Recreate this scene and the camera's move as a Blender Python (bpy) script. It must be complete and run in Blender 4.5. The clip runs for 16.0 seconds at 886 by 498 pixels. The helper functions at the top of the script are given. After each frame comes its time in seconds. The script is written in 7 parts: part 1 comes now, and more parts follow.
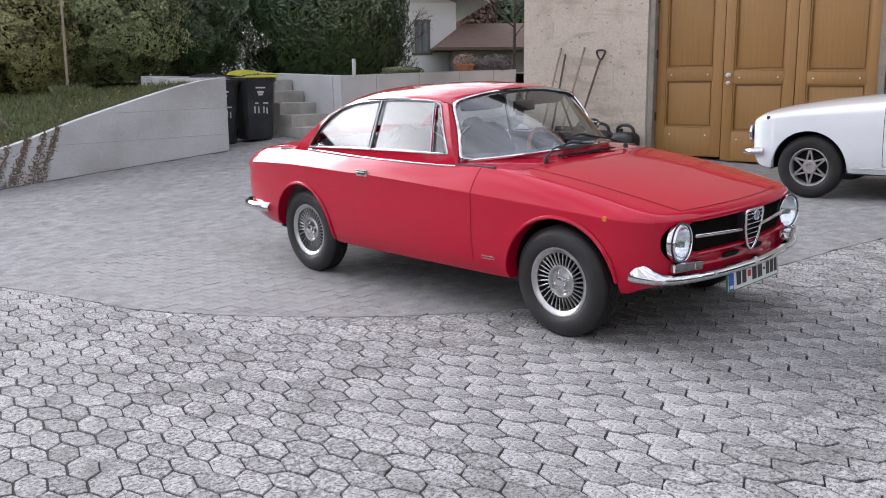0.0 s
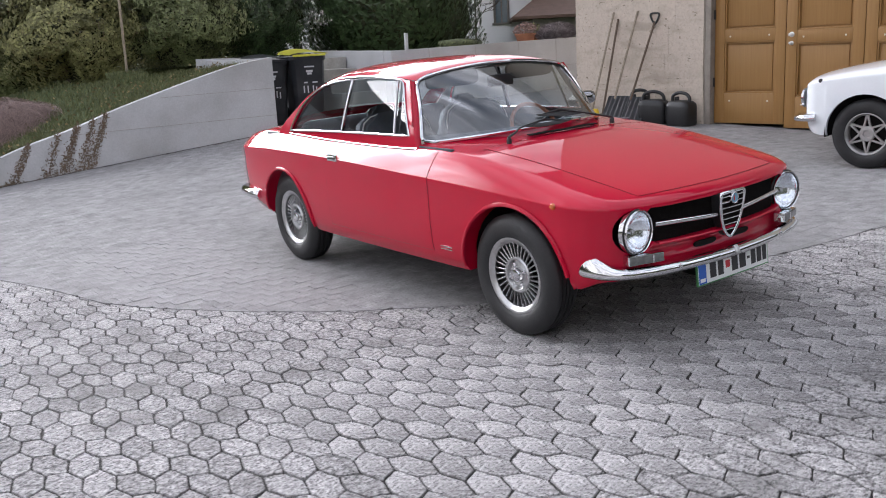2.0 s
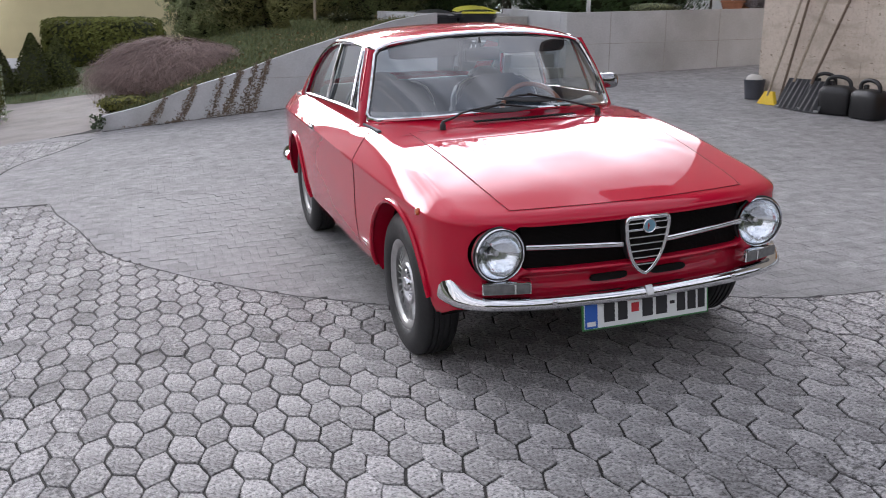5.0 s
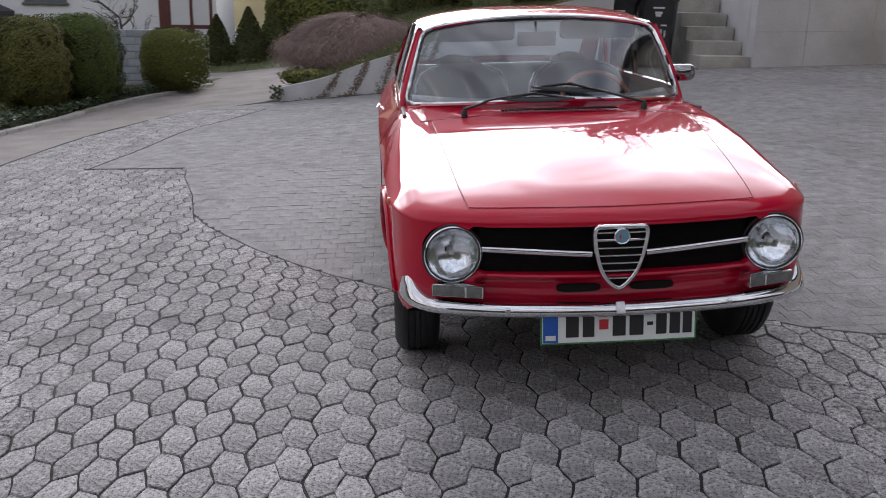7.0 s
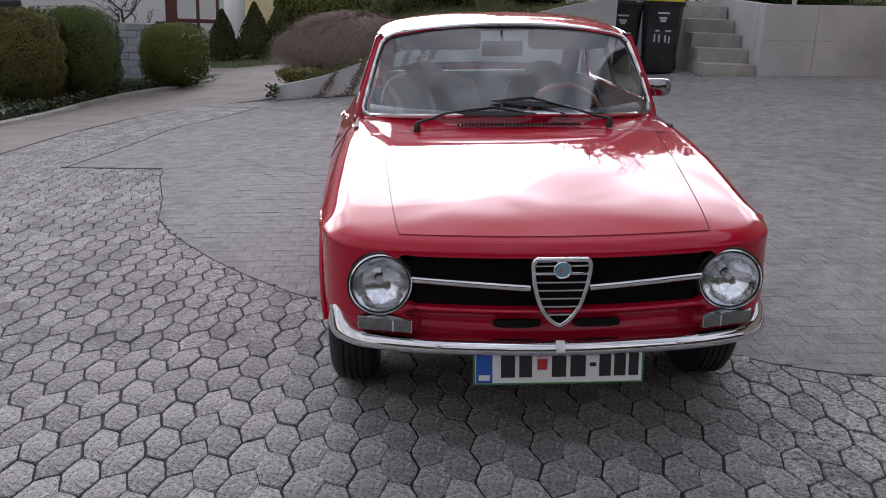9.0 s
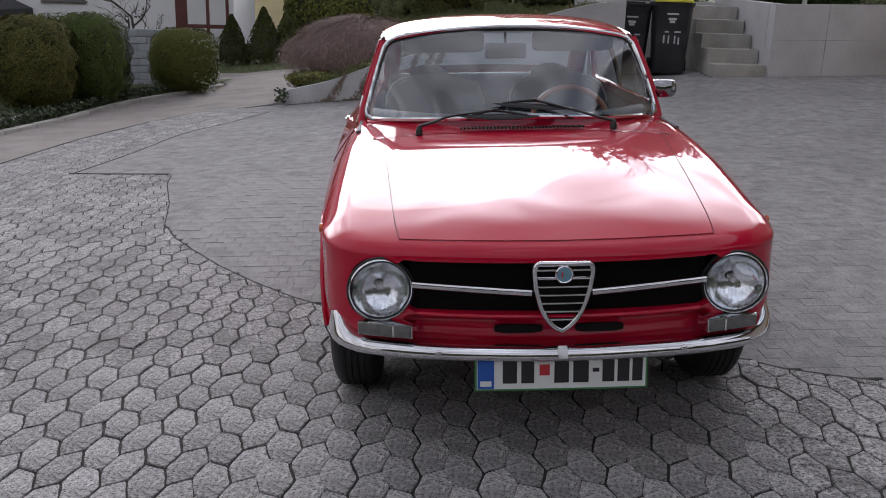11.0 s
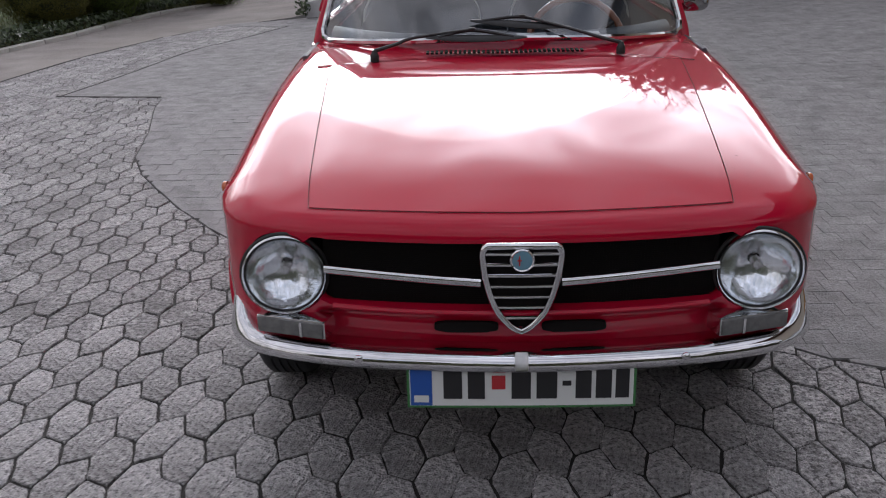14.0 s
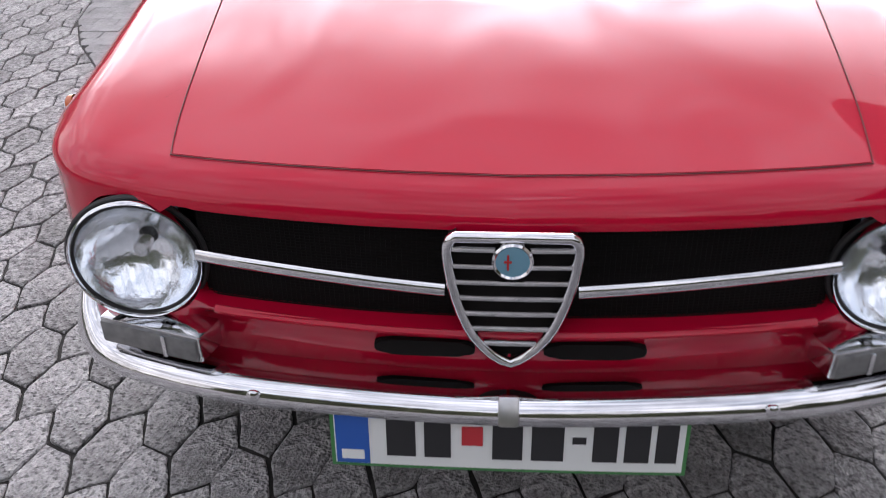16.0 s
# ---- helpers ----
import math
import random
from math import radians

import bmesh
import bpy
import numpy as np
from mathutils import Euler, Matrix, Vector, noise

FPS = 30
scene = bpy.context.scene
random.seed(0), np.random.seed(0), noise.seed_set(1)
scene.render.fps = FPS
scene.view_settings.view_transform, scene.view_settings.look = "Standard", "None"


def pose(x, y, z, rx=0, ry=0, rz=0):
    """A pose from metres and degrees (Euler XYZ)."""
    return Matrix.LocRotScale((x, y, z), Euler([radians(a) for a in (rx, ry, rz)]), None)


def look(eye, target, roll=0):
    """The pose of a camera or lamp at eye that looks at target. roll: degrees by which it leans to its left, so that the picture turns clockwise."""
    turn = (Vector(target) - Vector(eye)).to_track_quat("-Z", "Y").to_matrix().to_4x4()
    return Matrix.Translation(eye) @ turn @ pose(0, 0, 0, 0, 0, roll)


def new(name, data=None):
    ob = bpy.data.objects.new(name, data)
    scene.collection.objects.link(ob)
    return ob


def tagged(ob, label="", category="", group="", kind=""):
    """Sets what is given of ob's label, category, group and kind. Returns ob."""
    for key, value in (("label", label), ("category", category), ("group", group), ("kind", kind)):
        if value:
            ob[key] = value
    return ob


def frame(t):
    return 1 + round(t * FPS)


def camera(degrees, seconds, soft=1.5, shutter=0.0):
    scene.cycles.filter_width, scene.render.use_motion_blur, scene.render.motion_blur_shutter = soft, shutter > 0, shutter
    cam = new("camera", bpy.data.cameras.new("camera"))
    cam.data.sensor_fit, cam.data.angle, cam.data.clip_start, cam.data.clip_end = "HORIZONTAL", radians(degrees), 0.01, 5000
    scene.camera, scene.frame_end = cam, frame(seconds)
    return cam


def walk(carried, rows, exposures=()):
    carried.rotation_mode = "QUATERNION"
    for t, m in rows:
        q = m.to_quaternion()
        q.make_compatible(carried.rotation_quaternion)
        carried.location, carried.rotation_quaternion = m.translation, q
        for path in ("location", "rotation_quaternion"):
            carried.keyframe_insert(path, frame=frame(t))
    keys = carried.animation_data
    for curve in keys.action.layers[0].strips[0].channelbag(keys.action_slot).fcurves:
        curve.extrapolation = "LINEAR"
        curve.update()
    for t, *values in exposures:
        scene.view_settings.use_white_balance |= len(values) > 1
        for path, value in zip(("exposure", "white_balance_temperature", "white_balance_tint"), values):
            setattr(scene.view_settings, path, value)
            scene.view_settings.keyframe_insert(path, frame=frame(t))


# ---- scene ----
cam = camera(52.6, 16.0, soft=0.95, shutter=0.4)
PATH = [
    (0, (-4.29, -3.007, 1.533), (-2.974, -1.564, 1.1), -2.3),
    (0.5, (-4.172, -3.074, 1.521), (-2.884, -1.608, 1.082), -3.4),
    (1, (-3.948, -3.221, 1.52), (-2.735, -1.698, 1.062), -4.0),
    (1.4, (-3.757, -3.225, 1.495), (-2.592, -1.668, 1.027), -4.1),
    (1.5, (-3.701, -3.237, 1.485), (-2.541, -1.673, 1.03), -4.2),
    (2, (-3.406, -3.229, 1.495), (-2.288, -1.641, 1.016), -4.8),
    (2.3, (-3.207, -3.264, 1.494), (-2.142, -1.638, 1.024), -3.3),
    (2.5, (-3.083, -3.289, 1.489), (-2.106, -1.609, 1.015), -3.2),
    (3, (-2.81, -3.258, 1.46), (-1.916, -1.536, 0.974), -3.2),
    (3.5, (-2.532, -3.226, 1.477), (-1.635, -1.513, 0.966), -3.6),
    (3.7, (-2.395, -3.241, 1.472), (-1.538, -1.507, 0.964), -4.3),
    (5.8, (-1.288, -3.537, 1.406), (-0.887, -1.655, 0.861), -0.6),
    (6, (-1.193, -3.494, 1.392), (-0.848, -1.6, 0.851), -1.0),
    (6.5, (-0.967, -3.419, 1.408), (-0.672, -1.522, 0.85), -2.0),
    (7, (-0.736, -3.469, 1.413), (-0.626, -1.552, 0.854), -1.3),
    (7.5, (-0.619, -3.507, 1.43), (-0.552, -1.586, 0.877), -0.9),
    (8, (-0.623, -3.421, 1.427), (-0.53, -1.505, 0.86), -1.2),
    (8.5, (-0.591, -3.33, 1.44), (-0.452, -1.415, 0.88), -1.3),
    (9, (-0.459, -3.239, 1.441), (-0.379, -1.322, 0.878), -0.1),
    (11.3, (-0.406, -3.199, 1.436), (-0.354, -1.279, 0.88), -0.7),
    (11.5, (-0.38, -3.184, 1.432), (-0.331, -1.265, 0.869), -0.7),
    (12, (-0.235, -3.11, 1.429), (-0.261, -1.189, 0.871), -0.0),
    (12.5, (-0.147, -3.042, 1.429), (-0.239, -1.132, 0.842), -0.2),
    (13, (-0.156, -2.911, 1.411), (-0.253, -1.01, 0.798), -0.3),
    (13.5, (-0.156, -2.74, 1.392), (-0.232, -0.859, 0.717), -1.2),
    (14, (-0.102, -2.523, 1.372), (-0.173, -0.665, 0.637), -1.5),
    (14.5, (-0.067, -2.322, 1.342), (-0.164, -0.49, 0.545), -1.7),
    (14.6, (-0.079, -2.3, 1.334), (-0.169, -0.48, 0.508), -1.7),
    (15, (-0.088, -2.064, 1.294), (-0.134, -0.265, 0.422), -1.3),
    (15.5, (-0.067, -1.883, 1.258), (-0.117, -0.131, 0.295), -1.7),
    (16, (-0.02, -1.714, 1.237), (-0.141, 0.001, 0.215), -1.0),
]
EXPOSURES = [(0.0, 0.87, 6180, 13), (3.5, 0.84, 6180, 13), (6.0, 0.44, 6240, 14), (7.0, 0.25, 6290, 14), (9.0, 0.11, 6310, 15), (12.5, 0.02, 6310, 15), (14.0, 0.06, 6310, 15), (15.0, 0.30, 6310, 15), (16.0, 0.80, 6310, 15)]
YARD = pose(0, 0, 0, 0, -2.3, 0)  # the slope of the yard under the red car
walk(cam, [(t, YARD @ look(eye, target, roll)) for t, eye, target, roll in PATH], EXPOSURES)

# ==== world and light ====
world = bpy.data.worlds.new("sky")
scene.world = world
world.use_nodes = True
wn, wl = world.node_tree.nodes, world.node_tree.links
wn.clear()
SUN_ELEV, SUN_DIR = 21.0, Vector((-0.03, 0.99, 0.0)).normalized()
TO_SUN = (SUN_DIR * math.cos(radians(SUN_ELEV)) + Vector((0, 0, math.sin(radians(SUN_ELEV))))).normalized()
sky = wn.new("ShaderNodeTexSky")
sky.sky_type, sky.sun_disc = "NISHITA", False
sky.sun_elevation, sky.sun_rotation = radians(SUN_ELEV), math.atan2(SUN_DIR.x, SUN_DIR.y)
sky.dust_density = 2.0
wtc = wn.new("ShaderNodeTexCoord")
wmap = wn.new("ShaderNodeMapping")
wmap.inputs["Scale"].default_value = (1.4, 1.4, 2.6)
wmap.inputs["Location"].default_value = (0.3, 0.1, 0.0)
cloud = wn.new("ShaderNodeTexNoise")
cloud.inputs["Scale"].default_value, cloud.inputs["Detail"].default_value = 1.9, 7.0
cloud.inputs["Roughness"].default_value = 0.55
cramp = wn.new("ShaderNodeValToRGB")
cramp.color_ramp.elements[0].position, cramp.color_ramp.elements[1].position = 0.22, 0.50
# the veil of cloud is brightest round the hidden sun
dot = wn.new("ShaderNodeVectorMath")
dot.operation = "DOT_PRODUCT"
squeeze, unit = wn.new("ShaderNodeVectorMath"), wn.new("ShaderNodeVectorMath")
squeeze.operation, unit.operation = "MULTIPLY", "NORMALIZE"
squeeze.inputs[1].default_value = (0.45, 1.0, 1.0)  # the bright gap in the cloud is wider than high
dot.inputs[1].default_value = Vector((TO_SUN.x * 0.45, TO_SUN.y, TO_SUN.z)).normalized()
glow = wn.new("ShaderNodeMapRange")
glow.interpolation_type = "SMOOTHERSTEP"
glow.inputs["From Min"].default_value, glow.inputs["From Max"].default_value = 0.914, 0.998
glow.inputs["To Min"].default_value, glow.inputs["To Max"].default_value = 1.0, 11.0
lit = wn.new("ShaderNodeVectorMath")
lit.operation = "SCALE"
# streaks within the veil
streak = wn.new("ShaderNodeTexNoise")
streak.inputs["Scale"].default_value, streak.inputs["Detail"].default_value, streak.inputs["Distortion"].default_value = 3.0, 7.0, 0.9
thick = wn.new("ShaderNodeMapRange")
thick.inputs["From Min"].default_value, thick.inputs["From Max"].default_value = 0.36, 0.64
thick.inputs["To Min"].default_value, thick.inputs["To Max"].default_value = 0.58, 1.38
both = wn.new("ShaderNodeMath")
both.operation = "MULTIPLY"
# the overcast is thinnest halfway up and heavier overhead
apart, rise, veil = wn.new("ShaderNodeSeparateXYZ"), wn.new("ShaderNodeValToRGB"), wn.new("ShaderNodeMath")
for place, value in ((0.0, 0.37), (0.30, 0.92), (0.6, 0.76), (0.80, 0.62), (0.90, 0.36), (1.0, 0.31)):
    stop = rise.color_ramp.elements[0] if place == 0 else rise.color_ramp.elements[1] if place == 1 else rise.color_ramp.elements.new(place)
    stop.position, stop.color = place, (value, value, value, 1)
veil.operation = "MULTIPLY"
tone = wn.new("ShaderNodeMix")  # the cloud is warmer low down, bluer overhead
tone.data_type = "RGBA"
tone.inputs[6].default_value, tone.inputs[7].default_value = (16.6, 15.8, 15.2, 1), (14.9, 15.4, 16.9, 1)
cmix = wn.new("ShaderNodeMix")
cmix.data_type = "RGBA"
wbg, wout = wn.new("ShaderNodeBackground"), wn.new("ShaderNodeOutputWorld")
wbg.inputs["Strength"].default_value = 0.14
wl.new(wtc.outputs["Generated"], wmap.inputs["Vector"])
wl.new(wtc.outputs["Generated"], squeeze.inputs[0])
wl.new(squeeze.outputs["Vector"], unit.inputs[0])
wl.new(unit.outputs["Vector"], dot.inputs[0])
wl.new(dot.outputs["Value"], glow.inputs["Value"])
wl.new(wmap.outputs["Vector"], streak.inputs["Vector"])
wl.new(streak.outputs["Fac"], thick.inputs["Value"])
wl.new(thick.outputs["Result"], both.inputs[0])
wl.new(glow.outputs["Result"], both.inputs[1])
wl.new(wtc.outputs["Generated"], apart.inputs["Vector"])
wl.new(apart.outputs["Z"], rise.inputs["Fac"])
wl.new(rise.outputs["Color"], veil.inputs[0])
wl.new(both.outputs["Value"], veil.inputs[1])
wl.new(apart.outputs["Z"], tone.inputs["Factor"])
wl.new(tone.outputs[2], lit.inputs[0])
wl.new(veil.outputs["Value"], lit.inputs["Scale"])
wl.new(wmap.outputs["Vector"], cloud.inputs["Vector"])
wl.new(cloud.outputs["Fac"], cramp.inputs["Fac"])
wl.new(cramp.outputs["Color"], cmix.inputs["Factor"])
wl.new(sky.outputs["Color"], cmix.inputs[6])
wl.new(lit.outputs["Vector"], cmix.inputs[7])
wl.new(cmix.outputs[2], wbg.inputs["Color"])
wl.new(wbg.outputs["Background"], wout.inputs["Surface"])
sun = new("sun", bpy.data.lights.new("sun", "SUN"))
sun.data.energy, sun.data.angle, sun.data.color = 0.6, radians(32), (1.0, 0.97, 0.92)
sun.matrix_world = look(tuple(TO_SUN * 40), (0, 0, 0))

# ==== helpers of this scene ====
def mat(name, color, rough=0.5, metal=0.0, var=0.0, scale=6.0, bump=0.0, fine=60.0, coat=0.0, spec=0.5, dirt=None, amount=0.4, dscale=1.5, rnd=0.0, speck=None):
    """Principled material with two scales of colour noise, a stain colour, random per object, and fine relief."""
    m = bpy.data.materials.new(name)
    m.use_nodes = True
    n, l = m.node_tree.nodes, m.node_tree.links
    b = n["Principled BSDF"]
    b.inputs["Base Color"].default_value = (*color, 1)
    b.inputs["Roughness"].default_value, b.inputs["Metallic"].default_value = rough, metal
    b.inputs["Coat Weight"].default_value, b.inputs["Coat Roughness"].default_value = coat, 0.03
    b.inputs["Specular IOR Level"].default_value = spec
    tc = n.new("ShaderNodeTexCoord")

    def noise_tex(s, detail=5.0):
        t = n.new("ShaderNodeTexNoise")
        t.inputs["Scale"].default_value, t.inputs["Detail"].default_value = s, detail
        l.new(tc.outputs["Object"], t.inputs["Vector"])
        return t.outputs["Fac"]
    col = None
    if var or rnd or dirt:
        hsv = n.new("ShaderNodeHueSaturation")
        hsv.inputs["Color"].default_value = (*color, 1)
        total = None
        for src, amp in ((noise_tex(scale), var), (noise_tex(fine), var * 0.8)):
            if not var:
                continue
            mm = n.new("ShaderNodeMapRange")
            mm.inputs["From Min"].default_value, mm.inputs["From Max"].default_value = 0.25, 0.75
            mm.inputs["To Min"].default_value, mm.inputs["To Max"].default_value = -amp, amp
            l.new(src, mm.inputs["Value"])
            if total is None:
                total = mm.outputs["Result"]
            else:
                ad = n.new("ShaderNodeMath")
                l.new(total, ad.inputs[0]), l.new(mm.outputs["Result"], ad.inputs[1])
                total = ad.outputs[0]
        if rnd:
            oi = n.new("ShaderNodeObjectInfo")
            mm = n.new("ShaderNodeMapRange")
            mm.inputs["To Min"].default_value, mm.inputs["To Max"].default_value = -rnd, rnd
            l.new(oi.outputs["Random"], mm.inputs["Value"])
            ge = n.new("ShaderNodeNewGeometry")
            mg = n.new("ShaderNodeMapRange")
            mg.inputs["To Min"].default_value, mg.inputs["To Max"].default_value = -rnd, rnd
            l.new(ge.outputs["Random Per Island"], mg.inputs["Value"])
            ad0 = n.new("ShaderNodeMath")
            l.new(mm.outputs["Result"], ad0.inputs[0]), l.new(mg.outputs["Result"], ad0.inputs[1])
            r = ad0.outputs[0]
            if total is None:
                total = r
            else:
                ad = n.new("ShaderNodeMath")
                l.new(total, ad.inputs[0]), l.new(r, ad.inputs[1])
                total = ad.outputs[0]
        if total is not None:
            one = n.new("ShaderNodeMath")
            one.inputs[1].default_value = 1.0
            l.new(total, one.inputs[0])
            l.new(one.outputs[0], hsv.inputs["Value"])
        col = hsv.outputs["Color"]
        if dirt:
            mr = n.new("ShaderNodeMapRange")
            mr.inputs["From Min"].default_value, mr.inputs["From Max"].default_value = 0.48, 0.72
            mr.inputs["To Max"].default_value = amount
            l.new(noise_tex(dscale, 7.0), mr.inputs["Value"])
            mx = n.new("ShaderNodeMix")
            mx.data_type = "RGBA"
            mx.inputs[7].default_value = (*dirt, 1)
            l.new(mr.outputs["Result"], mx.inputs["Factor"]), l.new(col, mx.inputs[6])
            col = mx.outputs[2]
        if speck:
            mr = n.new("ShaderNodeMapRange")
            mr.inputs["From Min"].default_value, mr.inputs["From Max"].default_value = 0.52, 0.64
            mr.inputs["To Max"].default_value = speck[1]
            l.new(noise_tex(speck[2], 3.0), mr.inputs["Value"])
            mx = n.new("ShaderNodeMix")
            mx.data_type = "RGBA"
            mx.inputs[7].default_value = (*speck[0], 1)
            l.new(mr.outputs["Result"], mx.inputs["Factor"]), l.new(col, mx.inputs[6])
            col = mx.outputs[2]
        l.new(col, b.inputs["Base Color"])
    if bump:
        bp = n.new("ShaderNodeBump")
        bp.inputs["Strength"].default_value, bp.inputs["Distance"].default_value = min(1.0, bump), 0.01
        hs = n.new("ShaderNodeMath")
        hs.operation, hs.inputs[1].default_value = "MULTIPLY_ADD", 1.6
        l.new(noise_tex(scale * 0.9, 4.0), hs.inputs[0]), l.new(noise_tex(fine, 6.0), hs.inputs[2])
        l.new(hs.outputs[0], bp.inputs["Height"])
        l.new(bp.outputs["Normal"], b.inputs["Normal"])
    return m


def glass_mat(name, tint=(0.86, 0.9, 0.9), rough=0.0, base=0.05):
    """A thin pane: clear with a tint, glossy by Fresnel."""
    m = bpy.data.materials.new(name)
    m.use_nodes = True
    n, l = m.node_tree.nodes, m.node_tree.links
    n.clear()
    tr, gl, lw, pw, sc, mx, out = (n.new("ShaderNode" + k) for k in ("BsdfTransparent", "BsdfGlossy", "LayerWeight", "Math", "Math", "MixShader", "OutputMaterial"))
    tr.inputs["Color"].default_value = (*tint, 1)
    gl.inputs["Roughness"].default_value = rough
    lw.inputs["Blend"].default_value = 0.5
    pw.operation, pw.inputs[1].default_value = "POWER", 4.4
    sc.operation, sc.inputs[1].default_value, sc.inputs[2].default_value = "MULTIPLY_ADD", 0.88, base
    l.new(lw.outputs["Facing"], pw.inputs[0]), l.new(pw.outputs[0], sc.inputs[0]), l.new(sc.outputs[0], mx.inputs[0])
    l.new(tr.outputs[0], mx.inputs[1]), l.new(gl.outputs[0], mx.inputs[2]), l.new(mx.outputs[0], out.inputs["Surface"])
    return m


def done(name, bm, material, angle=38, recalc=True, smooth=True):
    """Links a bmesh as one object."""
    if recalc:
        bmesh.ops.recalc_face_normals(bm, faces=bm.faces[:])
    me = bpy.data.meshes.new(name)
    bm.to_mesh(me)
    bm.free()
    mats = material if isinstance(material, (list, tuple)) else [material]
    for m in mats:
        me.materials.append(m)
    if smooth:
        me.polygons.foreach_set("use_smooth", [True] * len(me.polygons))
        me.set_sharp_from_angle(angle=radians(angle))
    return new(name, me)


def part(name, bm, material, parent, label="", **kw):
    ob = done(name, bm, material, **kw)
    ob.parent = parent
    return tagged(ob, label) if label else ob


def thing(name, label, category, m=None, group="", kind=""):
    """An Empty at a thing's base."""
    ob = new(name)
    ob.empty_display_size = 0.1
    if m is not None:
        ob.matrix_world = m
    return tagged(ob, label, category, group, kind)


def box(bm, c, s, bevel=0.0, m=None, seg=2):
    vs = bmesh.ops.create_cube(bm, size=1.0, matrix=(m or Matrix()) @ Matrix.Translation(c) @ Matrix.Diagonal((*s, 1)))["verts"]
    if bevel:
        es = list({e for v in vs for e in v.link_edges})
        bmesh.ops.bevel(bm, geom=es, offset=bevel, segments=seg, affect="EDGES", profile=0.6)
    return bm


def tube(bm, pts, r, seg=8, cap=True, closed=False, flat=1.0, up=None):
    """A round (or flattened) bar along points; r may be a list."""
    pts = [Vector(p) for p in pts]
    n = len(pts)
    rs = r if isinstance(r, (list, tuple)) else [r] * n
    rings, side = [], None
    for i, p in enumerate(pts):
        a = pts[(i - 1) % n] if closed or i else pts[0]
        b = pts[(i + 1) % n] if closed or i < n - 1 else pts[-1]
        d = (b - a).normalized()
        if up is not None:
            side = d.cross(Vector(up)).normalized()
        elif side is None:
            side = d.orthogonal().normalized()
        else:
            side = (side - d * side.dot(d)).normalized()
        o = side.cross(d)
        rings.append([bm.verts.new(p + (side * math.cos(q) + o * math.sin(q) * flat) * rs[i]) for q in (2 * math.pi * k / seg for k in range(seg))])
    for i in range(n if closed else n - 1):
        A, B = rings[i], rings[(i + 1) % n]
        for k in range(seg):
            bm.faces.new((A[k], A[(k + 1) % seg], B[(k + 1) % seg], B[k]))
    if cap and not closed:
        bm.faces.new(rings[0][::-1]), bm.faces.new(rings[-1])
    return bm


def lathe(bm, prof, m=None, seg=32, closed=False):
    """Turns (radius, height) points round the z axis of m."""
    m = m or Matrix()
    rings = []
    for r, h in prof:
        if r < 1e-6:
            rings.append([bm.verts.new(m @ Vector((0, 0, h)))])
        else:
            rings.append([bm.verts.new(m @ Vector((r * math.cos(a), r * math.sin(a), h))) for a in (2 * math.pi * k / seg for k in range(seg))])
    if closed:
        rings.append(rings[0])
    for A, B in zip(rings, rings[1:]):
        for k in range(seg):
            q = [A[k % len(A)], A[(k + 1) % len(A)], B[(k + 1) % len(B)], B[k % len(B)]]
            q = list(dict.fromkeys(q))
            if len(q) > 2:
                bm.faces.new(q)
    return bm


def sheet(bm, fn, us, vs):
    """A grid of fn(u, v); returns the rows of verts."""
    rows = [[bm.verts.new(fn(u, v)) for u in us] for v in vs]
    for A, B in zip(rows, rows[1:]):
        for k in range(len(us) - 1):
            bm.faces.new((A[k], A[k + 1], B[k + 1], B[k]))
    return rows


def prism(bm, poly, depth, fn, bevel=0.0):
    """A polygon (a, b) swept by depth; fn(a, b, d) gives the place."""
    A = [bm.verts.new(fn(a, b, 0.0)) for a, b in poly]
    B = [bm.verts.new(fn(a, b, depth)) for a, b in poly]
    n = len(poly)
    f0, f1 = bm.faces.new(A[::-1]), bm.faces.new(B)
    for k in range(n):
        bm.faces.new((A[k], A[(k + 1) % n], B[(k + 1) % n], B[k]))
    if bevel:
        es = list(f1.edges) + list(f0.edges)
        bmesh.ops.bevel(bm, geom=es, offset=bevel, segments=2, affect="EDGES")
    return bm


def curve(table, k=None):
    """A smooth function through rows (x, value)."""
    xs, ys = [r[0] for r in table], [r[1] for r in table]
    n = len(xs)
    d = [(ys[i + 1] - ys[i]) / (xs[i + 1] - xs[i]) for i in range(n - 1)]
    t = [d[0]] + [0.0 if d[i - 1] * d[i] <= 0 else 2 * d[i - 1] * d[i] / (d[i - 1] + d[i]) for i in range(1, n - 1)] + [d[-1]]

    def f(x):
        if x <= xs[0]:
            return ys[0]
        if x >= xs[-1]:
            return ys[-1]
        i = max(j for j in range(n - 1) if xs[j] <= x)
        h = xs[i + 1] - xs[i]
        s = (x - xs[i]) / h
        return (2 * s ** 3 - 3 * s * s + 1) * ys[i] + (s ** 3 - 2 * s * s + s) * h * t[i] + (-2 * s ** 3 + 3 * s * s) * ys[i + 1] + (s ** 3 - s * s) * h * t[i + 1]
    return f


